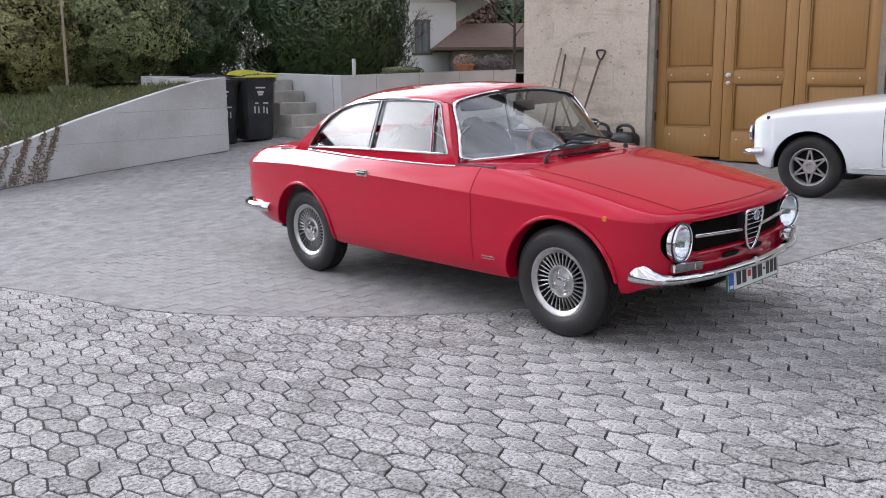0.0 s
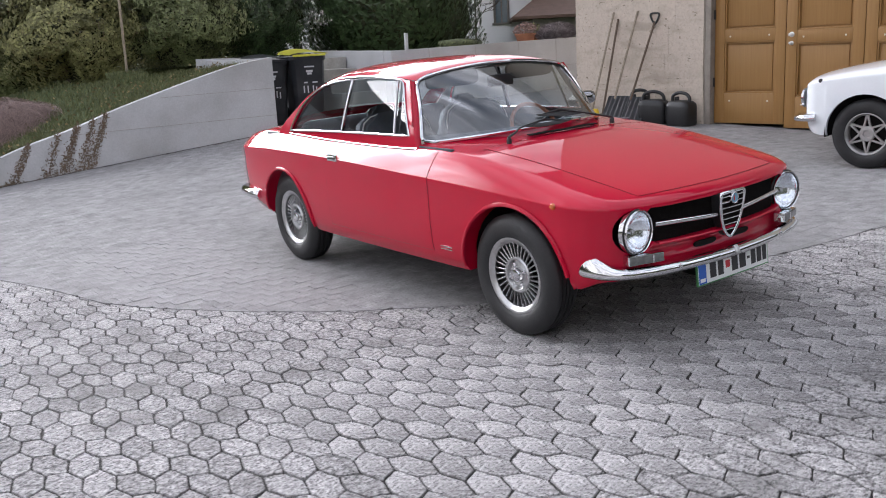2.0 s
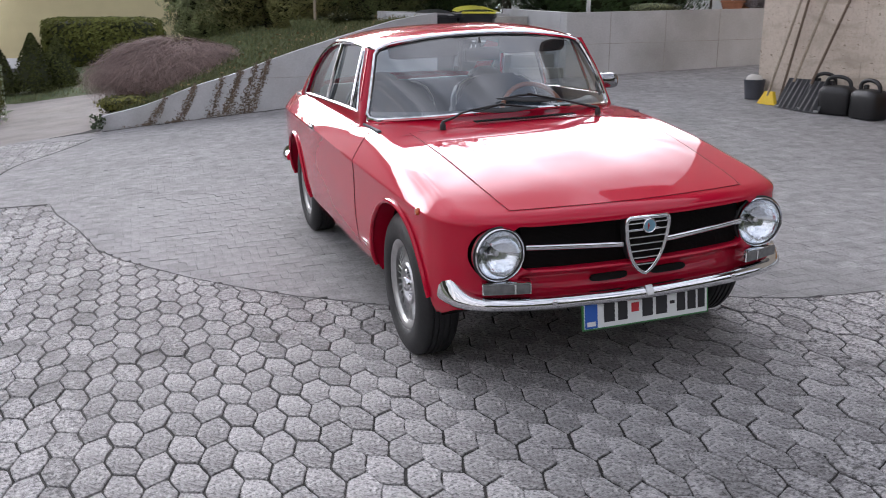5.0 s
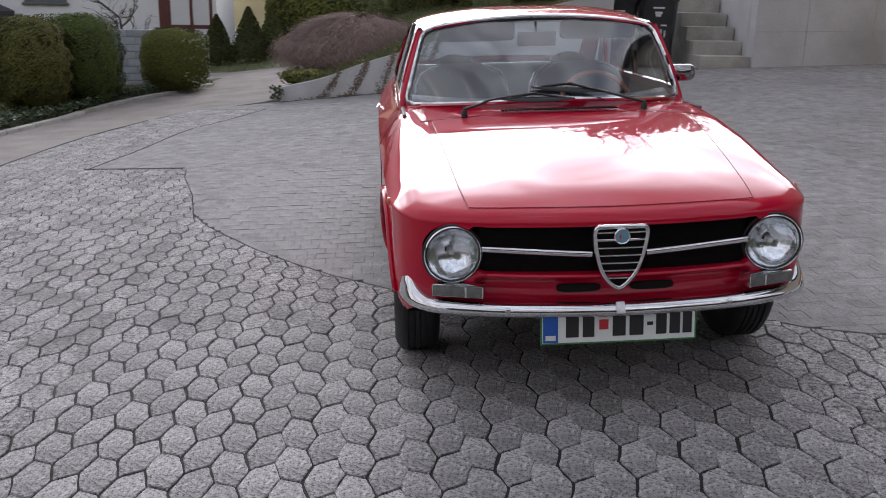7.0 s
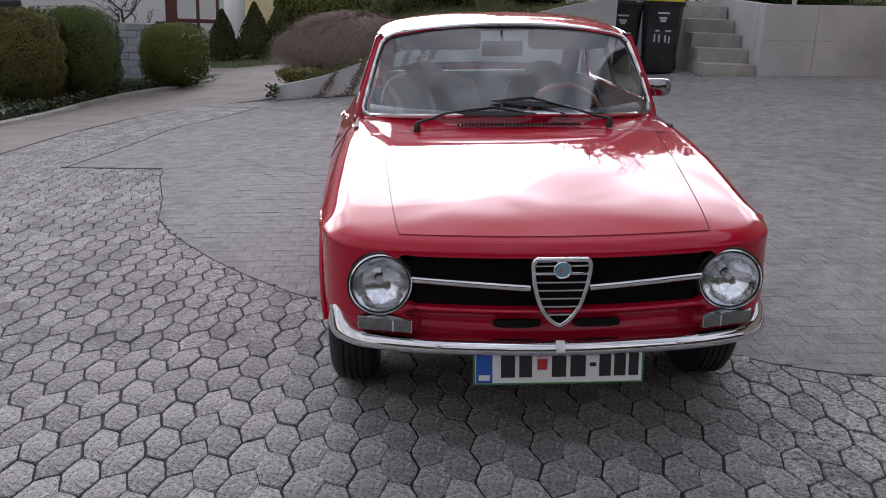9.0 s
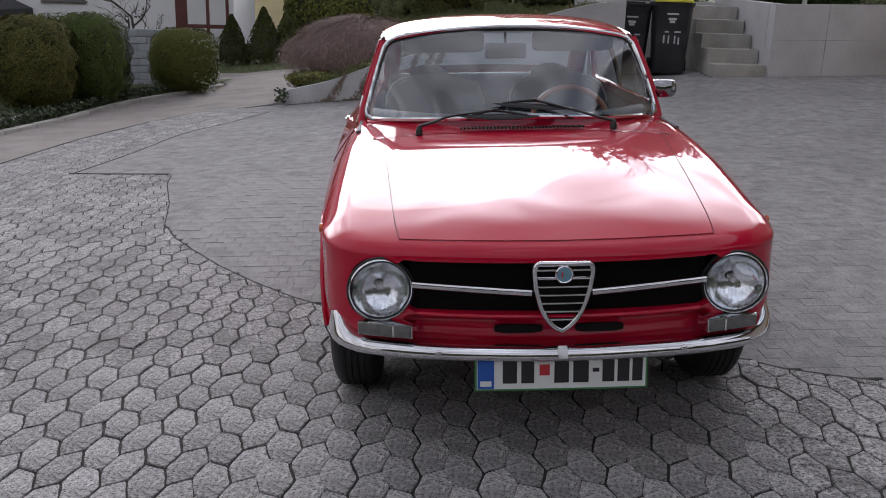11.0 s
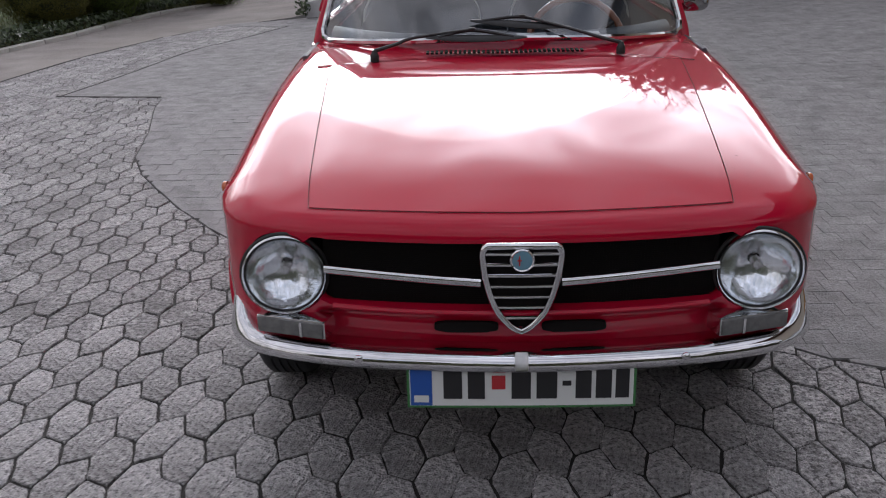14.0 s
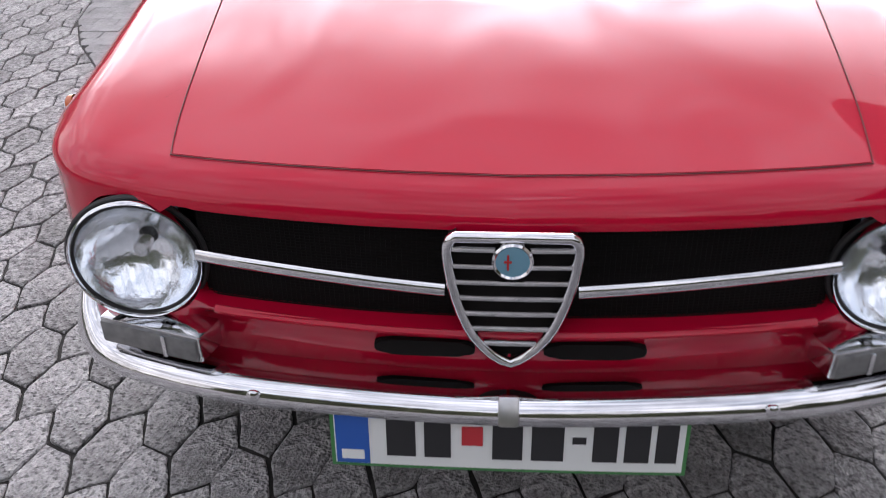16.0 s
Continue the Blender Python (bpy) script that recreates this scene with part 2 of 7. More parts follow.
def spline(pts, n=8, closed=False):
    """Catmull-Rom through points of any size."""
    P = [Vector(p) for p in pts]
    out, m = [], len(P)
    for i in range(m if closed else m - 1):
        g = (lambda j: P[j % m]) if closed else (lambda j: P[max(0, min(m - 1, j))])
        a, b, c, d = g(i - 1), g(i), g(i + 1), g(i + 2)
        for k in range(n):
            s = k / n
            out.append(0.5 * ((2 * b) + (c - a) * s + (2 * a - 5 * b + 4 * c - d) * s * s + (3 * b - a - 3 * c + d) * s ** 3))
    if not closed:
        out.append(P[-1])
    return out


def rounded(w, h, k, n=32):
    """A superellipse outline of half-width w and half-height h."""
    out = []
    for q in range(n):
        c, s = math.cos(2 * math.pi * q / n), math.sin(2 * math.pi * q / n)
        e = 1 / (abs(c) ** k + abs(s) ** k) ** (1 / k)
        out.append((w * e * c, h * e * s))
    return out


def frange(a, b, n):
    return [a + (b - a) * i / n for i in range(n + 1)]


def ground_z(x, y):
    """The height of the yard: tilted under the cars, twisting up towards the steps."""
    g = max(0.0, min(1.0, (y - 2.5) / 6.5))
    return 0.04 * max(-8.0, min(8.0, x)) + g * (0.07 * max(-4.0, min(3.5, x)) + 0.08)


# ==== materials ====
RED = mat("red_paint", (0.45, 0.0022, 0.026), 0.6, coat=1.0, spec=0.05)
RED.node_tree.nodes["Principled BSDF"].inputs["Coat IOR"].default_value = 1.41
GAPRED = mat("red_gap", (0.07, 0.001, 0.004), 0.7)
GREYALLOY = mat("grey_alloy", (0.46, 0.45, 0.44), 0.42, 0.7, var=0.1, scale=12)
WHITE_PAINT = mat("white_paint", (0.785, 0.82, 0.85), 0.3, coat=1.0, var=0.02, scale=2)
CHROME = mat("chrome", (0.68, 0.68, 0.695), 0.05, 1.0, var=0.06, scale=9, fine=40)
SATIN = mat("satin_alloy", (0.52, 0.52, 0.52), 0.3, 1.0, var=0.12, scale=12)
RUBBER = mat("rubber", (0.014, 0.014, 0.015), 0.6, var=0.25, scale=9, bump=0.15, fine=90, dirt=(0.06, 0.057, 0.054), amount=0.2, dscale=5)
BLACK = mat("black_plastic", (0.016, 0.016, 0.017), 0.45, var=0.2, scale=10)
DARK = mat("dark_cavity", (0.011, 0.0095, 0.0095), 0.8, spec=0.15)
VINYL = mat("dark_vinyl", (0.060, 0.066, 0.078), 0.6, var=0.15, scale=5)
GLASS = glass_mat("car_glass", (0.86, 0.93, 0.97), base=0.17)
SIDEGLASS = glass_mat("side_glass", (0.86, 0.90, 0.90), base=0.075)
LENS = glass_mat("lamp_glass", (0.98, 0.99, 1.0), 0.05)
REFLECT = mat("reflector", (0.93, 0.96, 1.0), 0.12, 1.0, bump=0.30, fine=24)
CLEARLENS = mat("clear_lens", (0.13, 0.13, 0.13), 0.22, 0.0, var=0.15, scale=30, coat=0.6)
AMBER = mat("amber_lens", (0.55, 0.11, 0.015), 0.2, coat=1.0)
REDLENS = mat("red_lens", (0.35, 0.01, 0.01), 0.2, coat=1.0)
WOODRIM = mat("brown_wood", (0.30, 0.10, 0.045), 0.35, coat=0.6, var=0.2, scale=14)
PALE_MATT = mat("pale_matt", (0.55, 0.55, 0.53), 0.8)
CONCRETE = mat("concrete", (0.49, 0.495, 0.505), 0.85, var=0.10, scale=2.2, bump=0.25, fine=45, dirt=(0.24, 0.23, 0.21), amount=0.55, dscale=0.9)
OLD_CONCRETE = mat("old_concrete", (0.37, 0.36, 0.335), 0.9, var=0.14, scale=4, bump=0.3, fine=40, dirt=(0.16, 0.16, 0.13), amount=0.6, dscale=1.6)
STONE = mat("travertine", (0.515, 0.444, 0.372), 0.8, var=0.10, scale=3, bump=0.35, fine=35, dirt=(0.30, 0.25, 0.195), amount=0.6, dscale=3.0, rnd=0.03, speck=((0.30, 0.25, 0.19), 0.26, 30.0))


def pitted(m, scale, dark, amount, lo, hi):
    """Short dark pits along the bedding of a cut stone."""
    n, l = m.node_tree.nodes, m.node_tree.links
    b = n["Principled BSDF"]
    tc, mp, nz, mr, mx = (n.new("ShaderNode" + k) for k in ("TexCoord", "Mapping", "TexNoise", "MapRange", "Mix"))
    mp.inputs["Scale"].default_value = scale
    nz.inputs["Scale"].default_value, nz.inputs["Detail"].default_value, nz.inputs["Distortion"].default_value = 1.0, 3.0, 0.6
    mr.inputs["From Min"].default_value, mr.inputs["From Max"].default_value, mr.inputs["To Max"].default_value = lo, hi, amount
    mx.data_type = "RGBA"
    mx.inputs[7].default_value = (*dark, 1)
    l.new(b.inputs["Base Color"].links[0].from_socket, mx.inputs[6])
    l.new(tc.outputs["Object"], mp.inputs["Vector"]), l.new(mp.outputs["Vector"], nz.inputs["Vector"])
    l.new(nz.outputs["Fac"], mr.inputs["Value"]), l.new(mr.outputs["Result"], mx.inputs["Factor"])
    l.new(mx.outputs[2], b.inputs["Base Color"])


pitted(STONE, (13, 13, 26), (0.15, 0.115, 0.08), 0.7, 0.655, 0.70)
pitted(STONE, (1.3, 1.3, 5.5), (0.30, 0.245, 0.19), 0.6, 0.56, 0.70)
PAVER = mat("hex_paver", (0.392, 0.380, 0.380), 0.92, var=0.56, scale=46, bump=0.95, fine=170, dirt=(0.17, 0.165, 0.162), amount=0.72, dscale=4.0, rnd=0.17, speck=((0.065, 0.063, 0.062), 0.78, 80.0))
BRICKPAVER = mat("brick_paver", (0.274, 0.267, 0.269), 0.92, var=0.26, scale=9, bump=0.8, fine=110, dirt=(0.18, 0.176, 0.175), amount=0.6, dscale=1.1, rnd=0.10, speck=((0.17, 0.167, 0.165), 0.6, 60.0))
JOINT = mat("joint_sand", (0.024, 0.022, 0.020), 0.95, var=0.3, scale=8, bump=0.3, fine=90)
ASPHALT = mat("asphalt", (0.235, 0.212, 0.200), 0.95, var=0.22, scale=2.5, bump=0.7, fine=130, dirt=(0.30, 0.265, 0.24), amount=0.5, dscale=1.0)
SOIL = mat("soil", (0.075, 0.06, 0.042), 0.95, var=0.3, scale=4, bump=0.6, fine=40)
TURF = mat("turf", (0.06, 0.085, 0.028), 0.95, var=0.35, scale=3, bump=0.6, fine=60, dirt=(0.11, 0.09, 0.05), amount=0.6, dscale=1.3)


# ==== ground, road, walls ====
def setting(name, bm, material, label, **kw):
    ob = done(name, bm, material, **kw)
    return tagged(ob, label, kind="structure")


def coords(a, b, n):
    far = (1, 2, 4, 8, 16, 40, 120, 400, 1500)
    return sorted({*frange(a, b, n), *[a - d for d in far], *[b + d for d in far]})


bm = bmesh.new()
sheet(bm, lambda x, y: Vector((x, y, ground_z(x, y) - 0.0065)), coords(-9, 9, 72), coords(-6, 16, 88))
setting("ground", bm, JOINT, "dark sandy ground under the paving")

HEX_AREA = [(-4.32, -6.0), (-4.32, 4.4), (-4.30, 5.5), (-4.20, 7.0), (-3.90, 8.6), (-3.40, 9.4), (-2.35, 8.6), (-2.75, 7.6), (-3.05, 6.9), (-3.2, 5.6), (-3.38, 4.45), (-2.92, 4.33), (-2.48, 4.24),
            (-2.40, 3.8), (-2.2, 3.1), (-2.06, 2.45), (-1.9, 2.1), (-1.72, 1.82), (-1.52, 1.52), (-1.28, 1.22), (-1.05, 0.97), (-0.81, 0.76), (-0.6, 0.58), (-0.3, 0.40), (0.2, 0.25), (0.6, 0.16), (0.88, 0.08),
            (1.0, -0.02), (1.26, -0.13), (1.74, -0.20), (2.15, -0.24), (2.74, -0.35), (4.0, -0.6), (6.6, -1.1), (6.6, -6.0)]
FACE0, FDIR, FOUT = Vector((5.45, 5.84, 0)), Vector((0.1409, -0.990, 0)), Vector((-0.990, -0.1409, 0))


def face_pt(a, out, z):
    """A place on the house front: a metres along it from its corner, out metres before it."""
    return FACE0 + FDIR * a + FOUT * out + Vector((0, 0, z))


kerb_x = curve([(-6, -7.6), (3, -6.1), (6.2, -5.42), (8, -5.22), (10.7, -4.85), (12.9, -3.95), (14.2, -3.7), (24, -9.0)])
strip_x = curve([(-6, -4.335), (5.5, -4.315), (7.0, -4.215), (8.6, -3.915), (9.4, -3.28), (9.7, -2.26), (11, -2.28), (13, -1.9), (14.5, 0.5), (24, 6.0)])
bm = bmesh.new()
sheet(bm, lambda u, y: Vector((kerb_x(y) + (strip_x(y) - kerb_x(y)) * u, y, ground_z(kerb_x(y) + (strip_x(y) - kerb_x(y)) * u, y) - 0.002)), frange(0, 1, 12), frange(-6, 20, 70))
setting("road", bm, ASPHALT, "worn grey asphalt lane beside the paving")
bm = bmesh.new()
sheet(bm, lambda x, y: Vector((x, y, ground_z(x, y) - 0.006)), [-60, -30, -15, -9, -8, -7.5, -6, -4, -2, 0, 2, 4, 6, 8, 9, 15, 30, 60], [-60, -40, -25, -15, -10, -8, -6.01])
setting("street", bm, ASPHALT, "plain grey asphalt street behind the yard")
bm = bmesh.new()
sheet(bm, lambda x, y: Vector((x, y, ground_z(x, y) - 0.008)), [6.61, 7.4, 8.4, 10, 14], [-6.01, -4, -2, 0, 2, 4])
setting("side_yard", bm, ASPHALT, "plain asphalt beside the house")
# lawn and verge beyond the kerb
bm = bmesh.new()
sheet(bm, lambda u, y: Vector((kerb_x(y) - 0.13 - u, y, ground_z(kerb_x(y) - 0.13 - u, y) + 0.035 + 0.02 * math.sin(3 * u + y))), [0, 0.3, 0.7, 1.2, 2, 3, 5, 8, 12, 18], frange(2, 14, 40))
setting("lawn", bm, TURF, "patchy green lawn beside the lane")
bm = bmesh.new()
sheet(bm, lambda x, y: Vector((x, y, ground_z(x, y) - 0.03 + 0.06 * min(1.0, (y - 15.9) * 2) + 0.04 * (y - 15.9))), frange(-14, 7, 30), [15.9, 16.1, 16.4, 17, 18, 19, 20, 22])
setting("verge", bm, TURF, "green verge across the lane")
bm = bmesh.new()
sheet(bm, lambda x, y: Vector((x, y, ground_z(x, y) - 0.004)), frange(-24, 8, 40), frange(13.3, 16.4, 6))
setting("lane", bm, ASPHALT, "grey asphalt lane running across behind the yard")
# kerb stones
for k in range(14):
    y0, y1 = 3.2 + k * 0.72, 3.2 + k * 0.72 + 0.70
    a, b = Vector((kerb_x(y0) - 0.06, y0, 0)), Vector((kerb_x(y1) - 0.06, y1, 0))
    a.z, b.z = ground_z(a.x, a.y), ground_z(b.x, b.y)
    bm = bmesh.new()
    d = (b - a)
    box(bm, (0, d.length / 2, -0.018), (0.11, d.length, 0.13), 0.015, Matrix.Translation(a) @ d.to_track_quat("Y", "Z").to_matrix().to_4x4())
    tagged(done("kerb", bm, OLD_CONCRETE), "mossy grey concrete kerb stone along the lane", kind="structure")

# garden wall, its top rising towards the bins
WALL0, WDIR, WBACK = Vector((-2.25, 9.35, 0)), Vector((0.9903, -0.1387, 0)), Vector((0.1387, 0.9903, 0))
wall_top = curve([(0, 0.03), (0.55, 0.16), (1.2, 0.40), (1.8, 0.58), (2.4, 0.80), (3.0, 0.99), (3.6, 1.17), (4.1, 1.30), (4.56, 1.375)])
bm = bmesh.new()
fn = lambda a, b, d: WALL0 + WDIR * a + WBACK * d + Vector((0, 0, b))
prism(bm, [(0, -0.30), (2.3, -0.15), (4.56, 0.15)] + [(a, wall_top(a)) for a in frange(4.56, 0, 24)], 0.20, fn, 0.006)
garden_wall = setting("wall_garden", bm, CONCRETE, "pale concrete garden wall with a sloping top")
bm = bmesh.new()
for h in (0.52, 0.9):
    P = [(a, h + 0.02 * a - 0.05) for a in frange(0, 4.55, 20) if h + 0.02 * a - 0.05 < wall_top(a) - 0.03]
    tube(bm, [fn(a, b, -0.0005) for a, b in P], 0.0035, 5)
part("formwork_joint", bm, OLD_CONCRETE, garden_wall)
# niche behind the bins
bm = bmesh.new()
prism(bm, [(1.95, 0.2), (4.15, 0.2), (4.15, 1.36), (1.95, 1.40)], 0.20, lambda a, b, d: Vector((a, 10.62 + d, b)), 0.006)
setting("wall_niche", bm, CONCRETE, "concrete wall behind the bins")
bm = bmesh.new()
box(bm, (2.14, 9.805, 0.80), (0.20, 1.65, 1.13), 0.008, None)
setting("wall_wing", bm, CONCRETE, "concrete wing wall beside the bins")
# back wall and the flank of the steps
bm = bmesh.new()
prism(bm, [(0, 0.3), (4.0, 0.3), (4.0, 1.46), (0, 1.375)], 0.22, lambda a, b, d: Vector((4.13 + a, 8.47 + d, b)), 0.006)
back = setting("wall_back", bm, CONCRETE, "grey concrete retaining wall with formwork joints")
bm = bmesh.new()
for a in (0.70, 1.62, 2.55, 3.4):
    tube(bm, [(4.13 + a, 8.4697, 0.42), (4.13 + a, 8.4697, 1.375 + 0.02 * a)], 0.005, 5)
tube(bm, [(4.14, 8.4697, 0.93), (8.1, 8.4697, 1.00)], 0.004, 5)
part("formwork_joint", bm, OLD_CONCRETE, back)
bm = bmesh.new()
prism(bm, [(8.70, 0.3), (10.9, 0.3), (10.9, 1.44), (8.70, 1.38)], 0.22, lambda a, b, d: Vector((4.13 + d, a, b)), 0.006)
setting("wall_flank", bm, CONCRETE, "pale concrete wall beside the steps")
steps = thing("garden_steps", "five weathered concrete steps between the bins and a wall", "steps", pose(3.43, 8.52, 0.42))
for k in range(5):
    bm = bmesh.new()
    box(bm, (0.345, (0.32 * k + 2.7) / 2, (0.18 * (k + 1) - 0.3) / 2), (0.69 - 0.006 * k, 2.7 - 0.32 * k - 0.004 * k, 0.18 * (k + 1) + 0.3), 0.008)
    part("step", bm, OLD_CONCRETE, steps)

# ==== house with the garage ====
DOOR0, DOOR1 = 2.00, 4.76
def face_wall(name, a0, a1, z0, z1, label, thick=0.3, out=0.0):
    bm = bmesh.new()
    prism(bm, [(a0, z0), (a1, z0), (a1, z1), (a0, z1)], thick, lambda a, b, d: face_pt(a, out - d, b))
    return setting(name, bm, mat("mortar_" + name, (0.40, 0.36, 0.30), 0.9, var=0.1, scale=6, bump=0.3), label)


# the upper walls and eaves are unseen; their height screens sky from the yard
wall_tools = face_wall("wall_house", 0.0, DOOR0 - 0.06, 0.1, 7.2, "house wall clad in beige travertine slabs", 0.3)
face_wall("wall_house_end", DOOR1 + 0.06, 9.0, -0.1, 7.2, "house wall beyond the garage door")
face_wall("wall_lintel", DOOR0 - 0.06, DOOR1 + 0.06, 2.78, 7.2, "house wall over the garage door")
bm = bmesh.new()
prism(bm, [(0.305, 0.1), (9, 0.1), (9, 7.2), (0.305, 7.2)], 0.3, lambda a, b, d: face_pt(0.0 + d, -a, b))
setting("wall_house_side", bm, STONE, "side wall of the house")
bm = bmesh.new()
prism(bm, [(-0.8, -0.9), (9.8, -0.9), (9.8, 9.8), (-0.8, 9.8)], 0.25, lambda a, b, d: face_pt(a, -b, 7.21 + d))
setting("roof_house", bm, mat("roof_dark", (0.10, 0.06, 0.045), 0.8, var=0.2), "unseen flat eaves put over the house")
# garage leaves
wood = bpy.data.materials.new("honey_wood")
wood.use_nodes = True
n, l = wood.node_tree.nodes, wood.node_tree.links
b = n["Principled BSDF"]
tc, mp, nz, cr, nb, bp = (n.new("ShaderNode" + k) for k in ("TexCoord", "Mapping", "TexNoise", "ValToRGB", "TexNoise", "Bump"))
mp.inputs["Scale"].default_value = (34, 34, 1.0)
nz.inputs["Scale"].default_value, nz.inputs["Detail"].default_value, nz.inputs["Distortion"].default_value = 1.6, 6, 0.8
nb.inputs["Scale"].default_value = 2.0
cr.color_ramp.elements[0].position, cr.color_ramp.elements[1].position = 0.3, 0.75
cr.color_ramp.elements[0].color, cr.color_ramp.elements[1].color = (0.270, 0.138, 0.036, 1), (0.322, 0.172, 0.051, 1)
bp.inputs["Strength"].default_value, bp.inputs["Distance"].default_value = 0.15, 0.004
b.inputs["Roughness"].default_value, b.inputs["Coat Weight"].default_value, b.inputs["Coat Roughness"].default_value = 0.5, 0.15, 0.25
l.new(tc.outputs["Object"], mp.inputs["Vector"]), l.new(mp.outputs["Vector"], nz.inputs["Vector"])
l.new(nz.outputs["Fac"], cr.inputs["Fac"]), l.new(cr.outputs["Color"], b.inputs["Base Color"])
l.new(nz.outputs["Fac"], bp.inputs["Height"]), l.new(bp.outputs["Normal"], b.inputs["Normal"])
DOOR_MAT = mat("door_frame_grey", (0.24, 0.21, 0.18), 0.7, var=0.2)
SCREW = mat("pale_plug", (0.72, 0.66, 0.52), 0.6)


def garage_leaf(a0, a1, index):
    """One panelled leaf: stiles, rails, sunk panels with raised fields."""
    m = Matrix.Translation(face_pt(a0, -0.10, ground_z(*face_pt(a0, 0, 0).xy) + 0.015)) @ Matrix(((FDIR.x, -FOUT.x, 0, 0), (FDIR.y, -FOUT.y, 0, 0), (0, 0, 1, 0), (0, 0, 0, 1)))
    w, h = a1 - a0 - 0.008, 2.44
    base = bmesh.new()
    box(base, (w / 2, 0.028, h / 2), (w, 0.018, h), 0.002)
    leaf = done("garage_door_leaf", base, wood)
    leaf.matrix_world = m
    tagged(leaf, "honey-coloured wooden garage door leaf with sunk panels", "door", "garage door leaves")
    s = 0.125
    rails = ((0, 0.36), (0.965, 1.105), (2.31, 2.44))
    for x in (s / 2, w - s / 2):
        bm = bmesh.new()
        box(bm, (x, 0.0, h / 2), (s, 0.044, h), 0.005)
        part("stile", bm, wood, leaf)
    for z0, z1 in rails:
        bm = bmesh.new()
        box(bm, (w / 2, 0.001, (z0 + z1) / 2), (w - 2 * s, 0.042, z1 - z0), 0.004)
        part("rail", bm, wood, leaf)
    for z0, z1 in ((0.36, 0.965), (1.105, 2.31)):
        bm = bmesh.new()
        box(bm, (w / 2, 0.014, (z0 + z1) / 2), (w - 2 * s - 0.075, 0.02, z1 - z0 - 0.075), 0.007)
        panel = part("panel", bm, wood, leaf)
        for x in (s + 0.010, w - s - 0.010):
            bm = bmesh.new()
            box(bm, (x, 0.004, (z0 + z1) / 2), (0.018, 0.03, z1 - z0 - 0.004), 0.005)
            part("moulding", bm, wood, panel)
        for z in (z0 + 0.010, z1 - 0.010):
            bm = bmesh.new()
            box(bm, (w / 2, 0.0045, z), (w - 2 * s - 0.004, 0.03, 0.018), 0.005)
            part("moulding", bm, wood, panel)
    for x in (0.2, w - 0.2):
        for z in (1.03, 0.27):
            bm = bmesh.new()
            lathe(bm, [(0.011, 0), (0.009, 0.003), (0, 0.004)], Matrix.Translation((x, -0.0215, z)) @ Matrix.Rotation(radians(90), 4, "X"), 12)
            part("plug", bm, SCREW, leaf)
    if index == 1:
        for z, r in ((1.06, 0.030), (0.965, 0.024)):
            bm = bmesh.new()
            lathe(bm, [(r, 0), (r, 0.006), (r * 0.55, 0.010), (r * 0.5, 0.03), (r * 0.75, 0.036), (r * 0.7, 0.048), (0, 0.052)], Matrix.Translation((0.065, -0.022, z)) @ Matrix.Rotation(radians(90), 4, "X"), 20)
            part("knob", bm, mat("white_metal", (0.72, 0.72, 0.70), 0.3, 0.6), leaf)
    return leaf


for i, (a0, a1) in enumerate(((2.03, 2.925), (2.925, 3.805), (3.805, 4.73))):
    garage_leaf(a0, a1, i)
# a near-black board stands for the shade inside the garage
bm = bmesh.new()
box(bm, (0, 0, 0), (1, 1, 1), 0, Matrix.Translation(face_pt((DOOR0 + DOOR1) / 2, -0.22, 1.6)) @ Matrix.Rotation(math.atan2(FDIR.y, FDIR.x), 4, "Z") @ Matrix.Diagonal((DOOR1 - DOOR0 + 0.1, 0.04, 3.0, 1)))
setting("garage_dark", bm, DARK, "dark board standing for the unlit garage behind the door")
for a in (DOOR0 - 0.012, DOOR1 + 0.012):
    bm = bmesh.new()
    prism(bm, [(a - 0.04, 0.15), (a + 0.035, 0.15), (a + 0.035, 2.78), (a - 0.04, 2.78)], 0.16, lambda p, q, d: face_pt(p, 0.012 - d, q), 0.004)
    setting("door_jamb", bm, DOOR_MAT, "dark metal jamb of the garage door")
# hinges
for z in (0.75, 1.55, 2.25):
    bm = bmesh.new()
    tube(bm, [face_pt(DOOR0 + 0.03, -0.065, z), face_pt(DOOR0 + 0.03, -0.065, z + 0.11)], 0.012, 8)
    setting("door_hinge", bm, BLACK, "black hinge")

# travertine slabs on the house front: courses of uneven lengths
random.seed(5)
z, course = 0.22, 0
while z < 3.2:
    h = random.choice((0.27, 0.30, 0.30, 0.34))
    a = 0.0
    while a < DOOR0 - 0.10:
        w = random.uniform(0.32, 0.72)
        if DOOR0 - 0.07 - (a + w) < 0.2:
            w = DOOR0 - 0.07 - a
        bm = bmesh.new()
        t = 0.016 + random.uniform(-0.0010, 0.0010)
        prism(bm, [(a + 0.0006, z + 0.0006), (a + w - 0.0006, z + 0.0006), (a + w - 0.0006, z + h - 0.0006), (a + 0.0006, z + h - 0.0006)], -t, lambda p, q, d: face_pt(p, 0.001 - d, q), 0.0012)
        part("slab", bm, STONE, wall_tools)
        a += w
    z += h
    course += 1


# ==== cars ====
SOFT_SIDE = curve([(0, 0), (0.08, 0.004), (0.3, 0.011), (0.55, 0.010), (0.75, 0.0), (0.9, -0.02), (1.0, -0.05)])
CREASED_SIDE = curve([(0, 0), (0.06, -0.002), (0.2, -0.003), (0.45, -0.001), (0.7, -0.006), (0.88, -0.020), (1.0, -0.05)])


